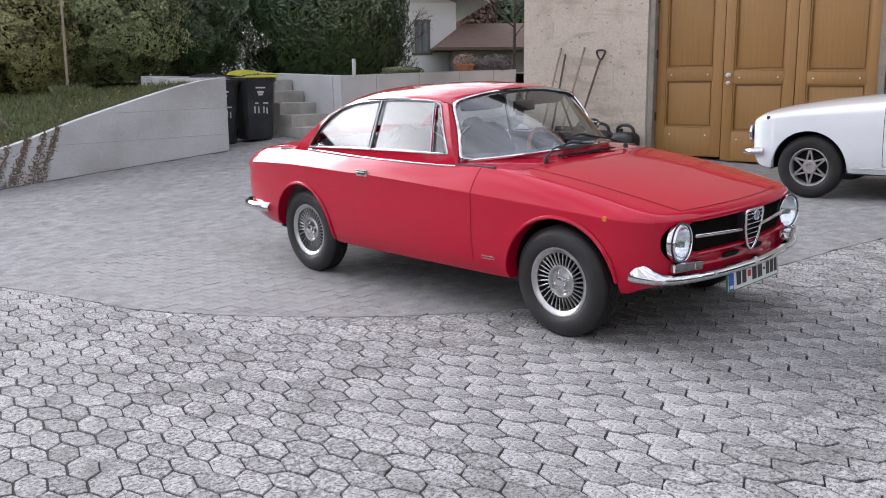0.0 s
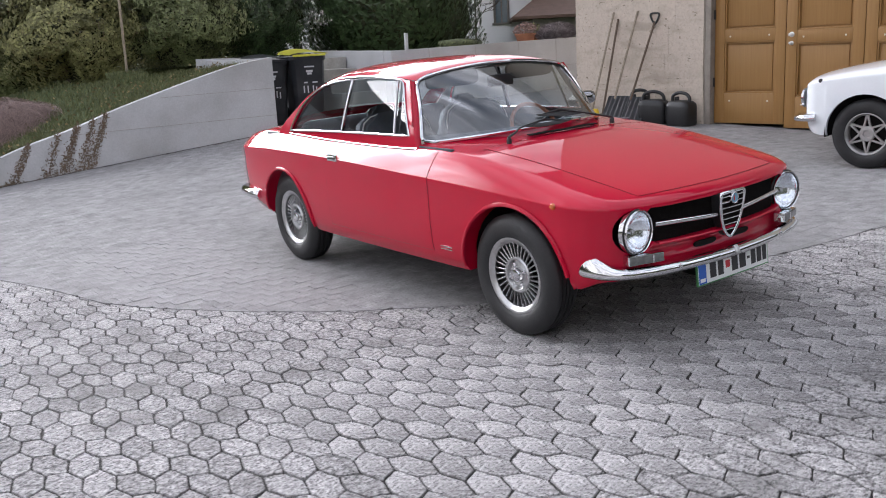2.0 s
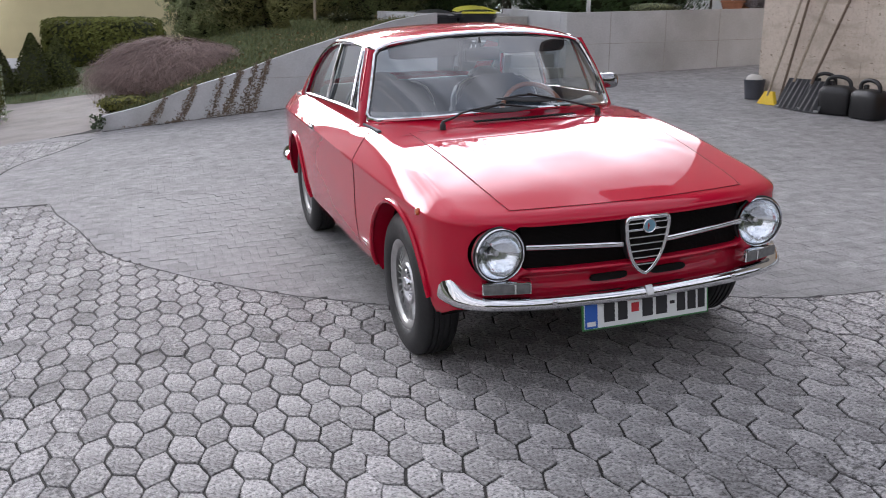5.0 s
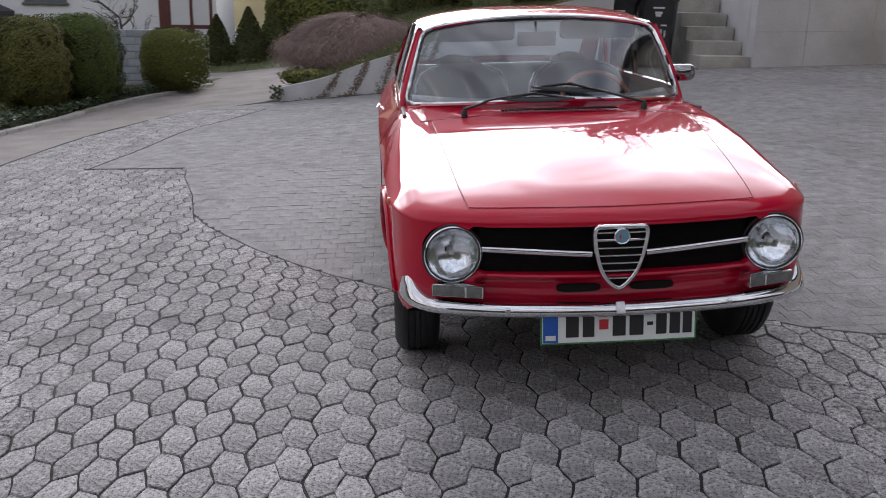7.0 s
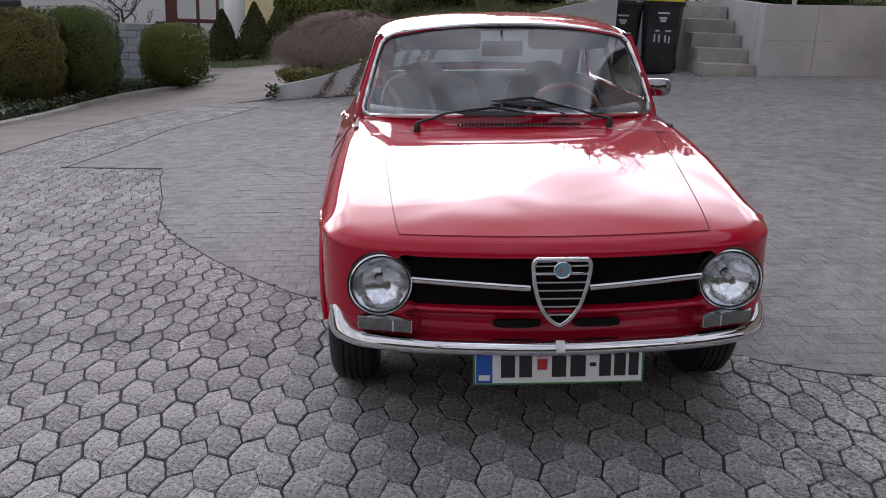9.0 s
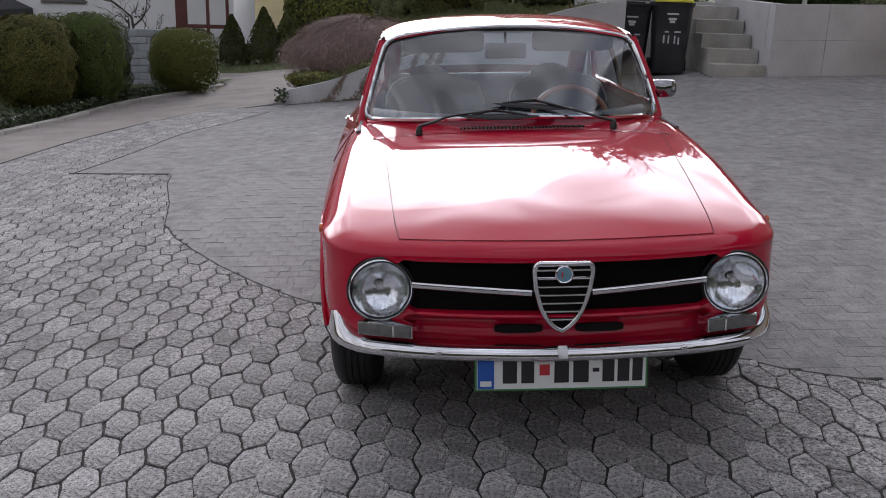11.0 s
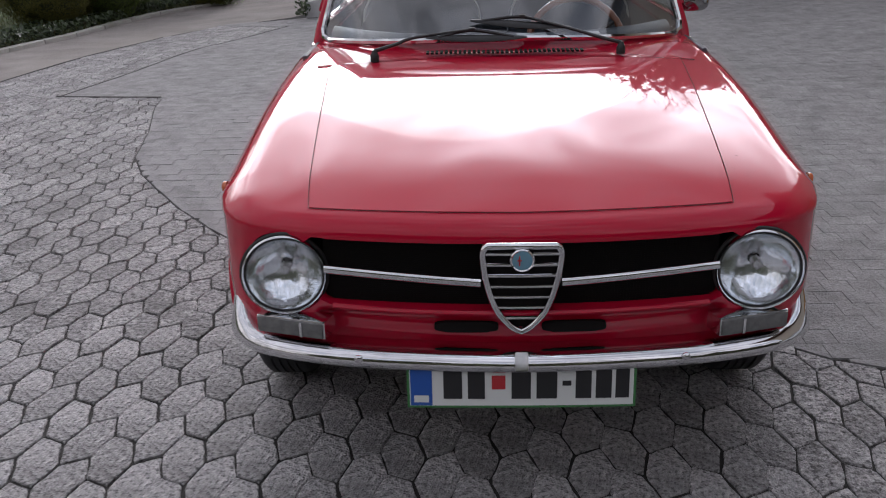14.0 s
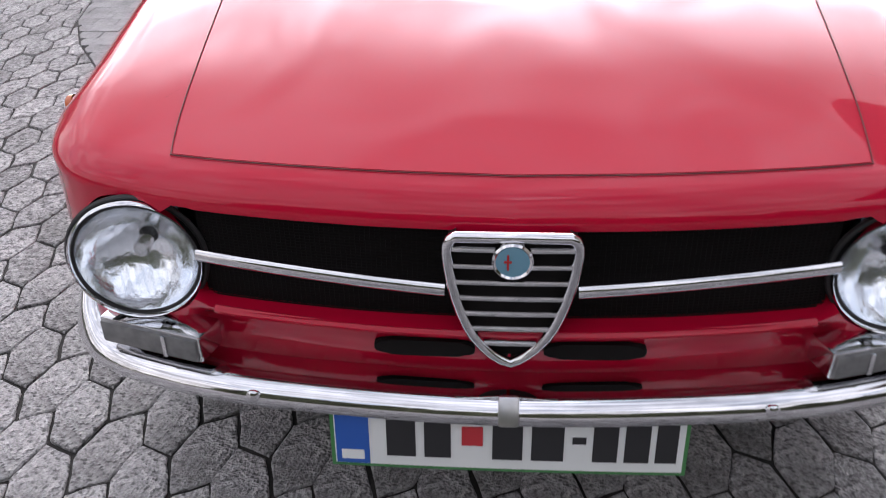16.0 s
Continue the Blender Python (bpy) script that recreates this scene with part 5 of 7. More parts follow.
# ==== things against the house wall ====
GREYWOOD = mat("grey_handle", (0.30, 0.25, 0.19), 0.8, var=0.25, scale=20)
DARKWOOD = mat("dark_handle", (0.12, 0.085, 0.06), 0.8, var=0.25, scale=20)
YELLOW = mat("yellow_plastic", (0.72, 0.50, 0.02), 0.4, var=0.08)
LIDYELLOW = mat("yellow_lid", (0.62, 0.60, 0.05), 0.45, var=0.12, scale=5)
BINGREY = mat("bin_plastic", (0.022, 0.024, 0.028), 0.42, var=0.2, scale=6, dirt=(0.08, 0.08, 0.075), amount=0.3, dscale=4)
ALU = mat("dull_metal", (0.36, 0.37, 0.38), 0.4, 0.8, var=0.2)


def tool_matrix(a, out, z=None):
    p = face_pt(a, out, 0)
    return Matrix.Translation((p.x, p.y, ground_z(p.x, p.y) if z is None else z)) @ Matrix(((FDIR.x, -FOUT.x, 0, 0), (FDIR.y, -FOUT.y, 0, 0), (0, 0, 1, 0), (0, 0, 0, 1)))


def leaning(foot_out, dx, length, wall=0.03):
    """Top of a handle that leans to the wall: along, in, up."""
    i = foot_out - wall
    return Vector((dx, i, math.sqrt(max(0.01, length ** 2 - i * i - dx * dx))))


# broom with a yellow head
tl = thing("broom", "broom with a wooden handle and yellow head leaning on the wall", "broom", tool_matrix(0.50, 0.36))
top = leaning(0.36, 0.13, 1.42)
part("handle", tube(bmesh.new(), [(0, 0, 0.10), top], 0.013, 8), GREYWOOD, tl)
bm = bmesh.new()
prism(bm, [(-0.14, 0.0), (0.14, 0.0), (0.06, 0.15), (-0.06, 0.15)], 0.05, lambda a, b, d: Vector((a, d - 0.025 + b * 0.25, b)), 0.006)
part("head", bm, YELLOW, tl, "yellow plastic head")
# dark rake handle
tl = thing("rake", "dark-handled garden rake leaning on the wall", "rake", tool_matrix(0.62, 0.30))
top = leaning(0.30, 0.08, 1.32)
part("handle", tube(bmesh.new(), [(0, 0, 0.03), top], 0.014, 8), DARKWOOD, tl)
bm = bmesh.new()
tube(bm, [(-0.15, 0, 0.04), (0.15, 0, 0.04)], 0.01, 6)
for k in range(7):
    tube(bm, [(-0.15 + 0.05 * k, 0, 0.04), (-0.15 + 0.05 * k, -0.03, 0.0)], 0.004, 5)
part("head", bm, BLACK, tl)
# two snow shovels
for a, ln, dx, kind in ((0.86, 1.45, 0.14, 0), (1.10, 1.32, 0.15, 1)):
    tl = thing("snow_shovel", "snow shovel with a dark ribbed blade leaning on the wall", "shovel", tool_matrix(a, 0.42), "snow shovels")
    top = leaning(0.42, dx, ln)
    part("handle", tube(bmesh.new(), [Vector((0, 0.07, 0.30)), top], 0.014, 8), GREYWOOD if kind == 0 else DARKWOOD, tl)
    bm = bmesh.new()
    sheet(bm, lambda u, v: Vector((u * (0.19 - 0.02 * v), 0.02 + 0.17 * v - 0.05 * (1 - u * u) * (1 - v) + 0.008 * math.cos(u * 16), 0.012 + 0.32 * v)), frange(-1, 1, 32), frange(0, 1, 8))
    bmesh.ops.solidify(bm, geom=bm.faces[:], thickness=0.006)
    part("blade", bm, mat("blade_dark", (0.035, 0.037, 0.042), 0.4, var=0.2), tl)
    bm = bmesh.new()
    box(bm, (0, 0.005, 0.018), (0.37, 0.012, 0.03), 0.003)
    part("blade_edge", bm, ALU, tl)
    if kind:
        g = bmesh.new()
        P = spline([top + Vector((0, 0, -0.02)), top + Vector((0.05, 0, 0.045)), top + Vector((0.055, 0, 0.10)), top + Vector((-0.055, 0, 0.10)), top + Vector((-0.05, 0, 0.045))], 5, True)
        tube(g, P, 0.012, 8, closed=True)
        part("grip", g, BLACK, tl, "black D-shaped grip")


def jerrycan(a, out, w, turn, group="black canisters"):
    can = thing("canister", "black plastic canister with a moulded carrying handle", "canister", tool_matrix(a, out) @ Matrix.Rotation(radians(turn), 4, "Z"), group)
    bm = bmesh.new()
    prof = [(0.0, 0.0), (w * 0.92, 0.0), (w, 0.02), (w, 0.22), (w * 0.96, 0.26), (w * 0.75, 0.295), (w * 0.35, 0.305), (0, 0.305)]
    lathe(bm, prof, seg=36)
    for v in bm.verts:
        x, y = v.co.x, v.co.y
        r = math.hypot(x, y)
        if r > 0:
            t = math.atan2(y, x)
            k = 1 / (abs(math.cos(t)) ** 5 + abs(math.sin(t)) ** 5) ** (1 / 5)
            v.co.x, v.co.y = x * k * 0.95, y * k * 0.72
    part("tank", bm, BLACK, can)
    bm = bmesh.new()
    tube(bm, spline([(-w * 0.72, 0, 0.28), (-w * 0.66, 0, 0.36), (-w * 0.2, 0, 0.395), (w * 0.35, 0, 0.385), (w * 0.66, 0, 0.34), (w * 0.7, 0, 0.28)], 6), 0.021, 10)
    part("carry_handle", bm, BLACK, can)
    bm = bmesh.new()
    lathe(bm, [(0.028, 0.29), (0.03, 0.335), (0.024, 0.345), (0, 0.345)], Matrix.Translation((-w * 0.55, w * 0.25, 0)), 18)
    part("cap", bm, BLACK, can)


jerrycan(1.36, 0.22, 0.19, 12)
jerrycan(1.74, 0.20, 0.18, -6)
jerrycan(1.10, 0.13, 0.15, 30)
# lidded pot at the corner
pot = thing("bucket", "small dark bucket holding a pale bag at the house corner", "bucket", tool_matrix(0.10, 0.17))
bm = bmesh.new()
lathe(bm, [(0, 0), (0.10, 0), (0.125, 0.22), (0.128, 0.23), (0.118, 0.23), (0.10, 0.02), (0, 0.02)], seg=28)
part("shell", bm, mat("bucket_grey", (0.06, 0.065, 0.08), 0.4, var=0.2), pot)
bm = bmesh.new()
bmesh.ops.create_icosphere(bm, subdivisions=3, radius=0.1, matrix=Matrix.Translation((0, 0, 0.22)) @ Matrix.Diagonal((1, 1, 0.7, 1)))
for v in bm.verts:
    v.co += Vector((0, 0, 1)) * 0.02 * noise.noise(v.co * 22)
part("bag", bm, mat("pale_bag", (0.5, 0.48, 0.44), 0.6), pot)


# ==== bins ====
def wheelie_bin(x, y, turn, lid_mat, label):
    b = thing("wheelie_bin", label, "bin", pose(x, y, ground_z(x, y), 0, 0, turn), "wheelie bins")
    bm = bmesh.new()
    lv = [(0.0, 0.205, 0.235), (0.03, 0.215, 0.25), (0.55, 0.245, 0.30), (0.86, 0.262, 0.325), (0.885, 0.285, 0.345), (0.93, 0.287, 0.347)]
    rows = []
    for z, hx, hy in lv:
        ring = []
        for k in range(32):
            t = 2 * math.pi * (k + 0.5) / 32
            q = 1 / (abs(math.cos(t)) ** 7 + abs(math.sin(t)) ** 7) ** (1 / 7)
            ring.append(bm.verts.new((hx * q * math.cos(t), hy * q * math.sin(t), z + 0.02)))
        rows.append(ring)
    for A, B in zip(rows, rows[1:]):
        for k in range(32):
            bm.faces.new((A[k], A[(k + 1) % 32], B[(k + 1) % 32], B[k]))
    bm.faces.new(rows[0][::-1]), bm.faces.new(rows[-1])
    part("tub", bm, BINGREY, b, "dark grey ribbed plastic tub")
    bm = bmesh.new()
    sheet(bm, lambda u, v: Vector((0.295 * u, -0.385 + 0.75 * v, 0.975 + 0.075 * (max(0.0, 1 - u * u)) ** 0.5 * (0.45 + 0.55 * v) + 0.02 * v)), frange(-1, 1, 16), frange(0, 1, 10))
    bmesh.ops.solidify(bm, geom=bm.faces[:], thickness=0.03)
    lid = part("lid", bm, lid_mat, b)
    bm = bmesh.new()
    box(bm, (0, -0.375, 0.965), (0.50, 0.03, 0.03), 0.01)
    part("lid_grip", bm, lid_mat, lid)
    bm = bmesh.new()
    tube(bm, [(-0.24, 0.41, 0.98), (0.24, 0.41, 0.98)], 0.015, 8)
    part("bar", bm, BINGREY, b)
    for s in (1, -1):
        bm = bmesh.new()
        lathe(bm, [(0.02, -0.02), (0.095, -0.025), (0.10, 0), (0.095, 0.025), (0.02, 0.02)], Matrix.Translation((0.24 * s, 0.27, 0.10)) @ Matrix.Rotation(radians(90), 4, "Y"), 24)
        part("wheel", bm, RUBBER, b)
    CH = mat("chalk_white", (0.55, 0.56, 0.58), 0.7)
    # print and brushed number as bars
    front = lambda z: -(0.235 + 0.09 * min(1, z / 0.86)) - 0.006
    for x, z, w, h in ((0, 0.80, 0.15, 0.022), (0.0, 0.70, 0.07, 0.03), (0.0, 0.735, 0.10, 0.03), (-0.09, 0.50, 0.02, 0.16), (-0.03, 0.50, 0.02, 0.16), (-0.06, 0.57, 0.05, 0.02), (0.05, 0.50, 0.02, 0.16), (0.10, 0.48, 0.02, 0.14), (0.08, 0.57, 0.08, 0.02)):
        bm = bmesh.new()
        box(bm, (x, front(z), z), (w, 0.004, h), 0.001)
        part("print_bar", bm, CH, b)
    return b


wheelie_bin(3.00, 9.20, -12, LIDYELLOW, "dark grey wheelie bin with a yellow lid beside the steps")
wheelie_bin(2.50, 9.45, -8, BINGREY, "dark grey wheelie bin with a black lid behind the wall")


# ==== white saloon before the garage ====
WS = Shell(
    [(0, -0.635), (0.3, -0.625), (0.5, -0.605), (0.63, -0.565), (0.705, -0.50), (0.742, -0.40), (0.76, -0.2), (0.775, 0.2), (0.785, 0.7), (0.79, 1.3), (0.788, 2.0), (0.775, 2.7), (0.745, 3.2), (0.69, 3.55), (0.55, 3.66), (0.3, 3.70), (0, 3.71)],
    zm=[(-0.64, 0.69), (-0.52, 0.73), (-0.4, 0.757), (0, 0.80), (0.8, 0.84), (2, 0.86), (3.7, 0.82)],
    zc=[(-0.64, 0.770), (-0.5, 0.815), (-0.3, 0.855), (0.0, 0.90), (0.4, 0.945), (0.8, 0.975), (2.5, 0.98), (3.2, 0.95), (3.71, 0.88)],
    zb=[(-0.64, 0.33), (-0.4, 0.28), (0.3, 0.26), (3.0, 0.27), (3.71, 0.36)],
    edge=[(-0.64, 0.11), (-0.4, 0.11), (0.3, 0.10), (3.4, 0.09), (3.71, 0.06)], drop=0.035, sharp=0.0)
WARCH = [(0.0, 0.298, 0.350), (2.57, 0.298, 0.340)]


def white_cut(c):
    for yc, zc, R in WARCH:
        if abs(c.x) > 0.45 and c.z < 0.72 and math.hypot(c.y - yc, c.z - zc) < R:
            return True
    return c.z > 0.90 and abs(c.x) < 0.62 and 0.80 < c.y < 2.95


def white_car():
    car = thing("saloon_car", "glossy white classic saloon parked before the garage door", "car", YARD @ pose(4.80, 1.02, 0, 0, 0, 188.1))
    bm = WS.build(white_cut)
    for yc, zc, R in WARCH:
        snap_round(bm, 1, 2, yc, zc, R, lambda c, yc=yc: abs(c.x) > 0.45 and c.z < 0.70 and abs(c.y - yc) < 0.5, 0.025)
    flange(bm, lambda c: abs(c.x) > 0.6 and any(abs(math.hypot(c.y - y, c.z - z) - R) < 0.012 for y, z, R in WARCH), lambda c: Vector((-0.035 * (1 if c.x > 0 else -1), 0, 0)))
    part("body", bm, WHITE_PAINT, car, angle=50)
    bm = bmesh.new()
    P = [(-0.782, -0.44, 0.44), (-0.755, -0.58, 0.435), (-0.63, -0.685, 0.43), (-0.3, -0.715, 0.43), (0, -0.72, 0.43)]
    P += [(-x, y, z) for x, y, z in P[-2::-1]]
    bumper_sweep(bm, [Vector(p) for p in P], 1)
    part("front_bumper", bm, CHROME, car, "chrome front bumper", angle=60)
    for s in (1, -1):
        for y0, y1 in ((0.66, 1.60), (1.61, 2.25)):
            bm = bmesh.new()
            hs = [-0.86 * (1 - q) for q in frange(0, 1, 16)] + [0.004, 0.012, 0.03, 0.05, 0.08]
            sheet(bm, lambda y, h: WS.side(y, h, s, 0.0022), frange(y0, y1, 16), hs)
            part("door", bm, WHITE_PAINT, car)
            seam("door_joint", [WS.side(y0, h, s, 0.0006) for h in reversed(hs)] + [WS.side(y, hs[0], s, 0.0006) for y in frange(y0, y1, 12)], car, 0.003)
        seam("sill_trim", [WS.side(y, -0.90, s, 0.004) for y in frange(0.40, 2.15, 20)], car, 0.007, CHROME)
        bm = bmesh.new()
        q = WS.side(-0.40, 0.006, s, 0.0)
        lathe(bm, [(0.018, -0.004), (0.018, 0.006), (0.012, 0.012), (0, 0.014)], Matrix.Translation(q) @ Matrix.Rotation(radians(90 * s), 4, "Y"), 18)
        part("side_marker", bm, BLACK, car)
        bm = bmesh.new()
        lathe(bm, [(0.03, 0), (0.09, 0.0), (0.09, 0.02), (0.075, 0.022), (0, 0.03)], Matrix.Translation((s * 0.55, WS.front(0.55) - 0.005, 0.60)) @ Matrix.Rotation(radians(90), 4, "X"), 28)
        part("headlamp", bm, CHROME, car)
        for yc, zc, R in WARCH:
            bm = bmesh.new()
            vr = [[bm.verts.new((x * s, yc - (R + 0.008) * math.cos(radians(a)), zc + (R + 0.008) * math.sin(radians(a)))) for x in (0.745, 0.42)] for a in frange(-5, 185, 36)]
            for A, B in zip(vr, vr[1:]):
                bm.faces.new((A[0], A[1], B[1], B[0]))
            bm.faces.new([row[1] for row in vr])
            part("wheel_well", bm, DARK, car)
            # star wheel
            face = Matrix.Translation((s * 0.660, yc, 0.300)) @ Matrix.Rotation(radians(90 * s), 4, "Y")
            bm = bmesh.new()
            lathe(bm, [(0.172, -0.07), (0.172, 0.04), (0.184, 0.062), (0.186, 0.07), (0.178, 0.072), (0.166, 0.06), (0.160, 0.03), (0.165, -0.07)], face, 48)
            wheel = part("wheel", bm, GREYALLOY, car, "grey alloy wheel with star spokes")
            for k in range(6):
                bm = bmesh.new()
                turn = face @ Matrix.Rotation(k * math.pi / 3, 4, "Z")
                for w in (1, -1):
                    a, b = Vector((0.060 * math.cos(0.52), 0.060 * w * math.sin(0.52), 0)), Vector((0.164, 0.004 * w, 0))
                    d = (b - a).normalized()
                    side = Vector((-d.y, d.x, 0)) * 0.0085
                    prism(bm, [(p.x, p.y) for p in (a - side, b - side, b + side, a + side)], 0.022, lambda p, q, h: turn @ Vector((p, q, 0.034 + h)), 0.003)
                part("spoke", bm, GREYALLOY, wheel)
            bm = bmesh.new()
            lathe(bm, [(0.168, 0.0), (0.05, 0.004), (0, 0.004)], face, 40)
            part("brake_shadow", bm, DARK, wheel)
            bm = bmesh.new()
            lathe(bm, [(0.066, 0.026), (0.066, 0.052), (0.058, 0.058), (0.034, 0.056), (0.030, 0.046), (0, 0.046)], face, 30)
            part("hub_cap", bm, GREYALLOY, wheel)
            bm = tyre_mesh(0.300, 0.17, 0.180)
            bmesh.ops.transform(bm, matrix=face, verts=bm.verts[:])
            part("tyre", bm, RUBBER, wheel)
    # cabin
    zt = curve([(0.80, 0.97), (1.25, 1.36), (1.5, 1.42), (2.2, 1.43), (2.6, 1.38), (3.0, 0.98)])
    we = curve([(0.80, 0.66), (1.25, 0.56), (2.2, 0.57), (2.6, 0.56), (3.0, 0.64)])
    bm = bmesh.new()
    sheet(bm, lambda u, y: Vector((we(y) * u, y, zt(y) - 0.05 * abs(u) ** 3)), frange(-1, 1, 14), frange(1.22, 2.62, 20))
    part("roof", bm, WHITE_PAINT, car)
    for y0, y1, nm in ((0.80, 1.22, "windscreen"), (2.62, 3.0, "rear_window")):
        bm = bmesh.new()
        sheet(bm, lambda u, y: Vector((we(y) * u, y - 0.05 * (1 - u * u) * (1 if nm == "windscreen" else -1), zt(y) - 0.05 * abs(u) ** 3)), frange(-1, 1, 14), frange(y0, y1, 6))
        part(nm, bm, GLASS, car).visible_shadow = False
    seam("screen_trim", [Vector((we(0.80) * u, 0.80 - 0.05 * (1 - u * u), zt(0.80) - 0.05 * abs(u) ** 3 + 0.004)) for u in frange(-1, 1, 20)], car, 0.009, CHROME)
    for s in (1, -1):
        bm = bmesh.new()
        sheet(bm, lambda y, v: Vector((s * (0.69 + (we(y) - 0.69) * v), y, 0.93 + (zt(y) - 0.05 - 0.93) * v)), frange(0.95, 2.9, 16), frange(0, 1, 4))
        part("side_window", bm, GLASS, car).visible_shadow = False
        for y in (0.82, 1.62, 2.9):
            y2 = {0.82: 1.24, 1.62: 1.62, 2.9: 2.62}[y]
            seam("pillar", [Vector((s * (0.685 + (we(y2) - 0.68) * v), y + (y2 - y) * v, 0.93 + (zt(y2) - 0.05 - 0.93) * v)) for v in frange(0, 1, 4)], car, 0.022, WHITE_PAINT)
    bm = bmesh.new()
    box(bm, (0, 1.9, 0.5), (1.3, 2.1, 0.5), 0.02)
    box(bm, (0, 1.45, 0.245), (1.1, 2.9, 0.05), 0.01)
    part("interior", bm, VINYL, car)


white_car()


# ==== plants ====
LAUREL = mat("laurel_leaf", (0.048, 0.078, 0.034), 0.30, rnd=0.5, spec=0.6)
SHRUB = mat("shrub_leaf", (0.180, 0.208, 0.092), 0.5, rnd=0.4)
OLIVE = mat("olive_leaf", (0.205, 0.204, 0.084), 0.55, rnd=0.5)
BOX = mat("clipped_leaf", (0.120, 0.128, 0.036), 0.8, rnd=0.42, spec=0.1)
CONIFER = mat("conifer_leaf", (0.075, 0.085, 0.030), 0.8, rnd=0.35, spec=0.1)
IVY = mat("ivy_leaf", (0.05, 0.075, 0.03), 0.5, rnd=0.5)
TWIG = mat("dry_twig", (0.27, 0.195, 0.175), 0.85, rnd=0.35)
REDTWIG = mat("red_twig", (0.20, 0.105, 0.095), 0.85, rnd=0.35)
BARK = mat("bark", (0.055, 0.045, 0.036), 0.9, var=0.3, scale=14, bump=0.6, fine=30)
BLADE = mat("grass_blade", (0.105, 0.115, 0.045), 0.7, rnd=0.45)
YELLOWLEAF = mat("yellow_leaf", (0.20, 0.20, 0.035), 0.6, rnd=0.4)
# dark green that puts the shade inside hedges and bushes into the colour
SHADE_CORE = mat("shade_core", (0.042, 0.048, 0.024), 0.95)


def leaves(name, pts, nrm, size, material, parent=None, long=1.7, flop=0.8, seed=1):
    """Many small folded leaves at points, facing roughly along nrm, as one mesh."""
    rng = np.random.default_rng(seed)
    n = len(pts)
    nrm = nrm + rng.normal(0, flop, (n, 3))
    nrm /= np.linalg.norm(nrm, axis=1)[:, None] + 1e-9
    u = np.cross(nrm, rng.normal(0, 1, (n, 3)))
    u /= np.linalg.norm(u, axis=1)[:, None] + 1e-9
    v = np.cross(nrm, u)
    s = (size * rng.uniform(0.6, 1.3, n))[:, None]
    fold = nrm * s * 0.18
    P = np.stack([pts - v * s * long * 0.5, pts + u * s * 0.5 + fold, pts + v * s * long * 0.5, pts - u * s * 0.5 + fold], axis=1).reshape(-1, 3)
    i = np.arange(n)[:, None] * 4
    F = np.concatenate([i + np.array([[0, 1, 2]]), i + np.array([[0, 2, 3]])]).astype(int)
    me = bpy.data.meshes.new(name)
    me.from_pydata(P.tolist(), [], F.tolist())
    me.materials.append(material)
    ob = new(name, me)
    if parent:
        ob.parent = parent
    return ob


def blob(n, c, r, seed, rough=0.22, freq=1.6, inner=0.25, power=2.0, zmin=-1.0):
    """Points in the outer layer of a lumpy (boxy for high power) form: places and outward directions."""
    rng = np.random.default_rng(seed)
    d = rng.normal(0, 1, (int(n * 1.6), 3))
    d /= np.linalg.norm(d, axis=1)[:, None]
    d = d[d[:, 2] > zmin][:n]
    k = 1 / (np.abs(d) ** power).sum(axis=1) ** (1 / power)
    q = d * k[:, None]
    lump = np.array([1 + rough * noise.noise(Vector(p) * freq + Vector((seed * 3.1, 0, 0))) + 0.5 * rough * noise.noise(Vector(p) * freq * 2.7) for p in q])
    depth = 1 - inner * rng.random(len(q)) ** 2
    p = q * (lump * depth)[:, None] * np.array(r) + np.array(c)
    return p, d


def solid(c, r, seed, rough, freq, power, shrink=0.86):
    bm = bmesh.new()
    bmesh.ops.create_icosphere(bm, subdivisions=4, radius=1.0)
    for v in bm.verts:
        d = v.co.normalized()
        k = 1 / (abs(d.x) ** power + abs(d.y) ** power + abs(d.z) ** power) ** (1 / power)
        q = d * k
        f = 1 + rough * noise.noise(q * freq + Vector((seed * 3.1, 0, 0))) + 0.5 * rough * noise.noise(q * freq * 2.7)
        v.co = Vector((q.x * r[0], q.y * r[1], q.z * r[2])) * f * shrink + Vector(c)
    return bm


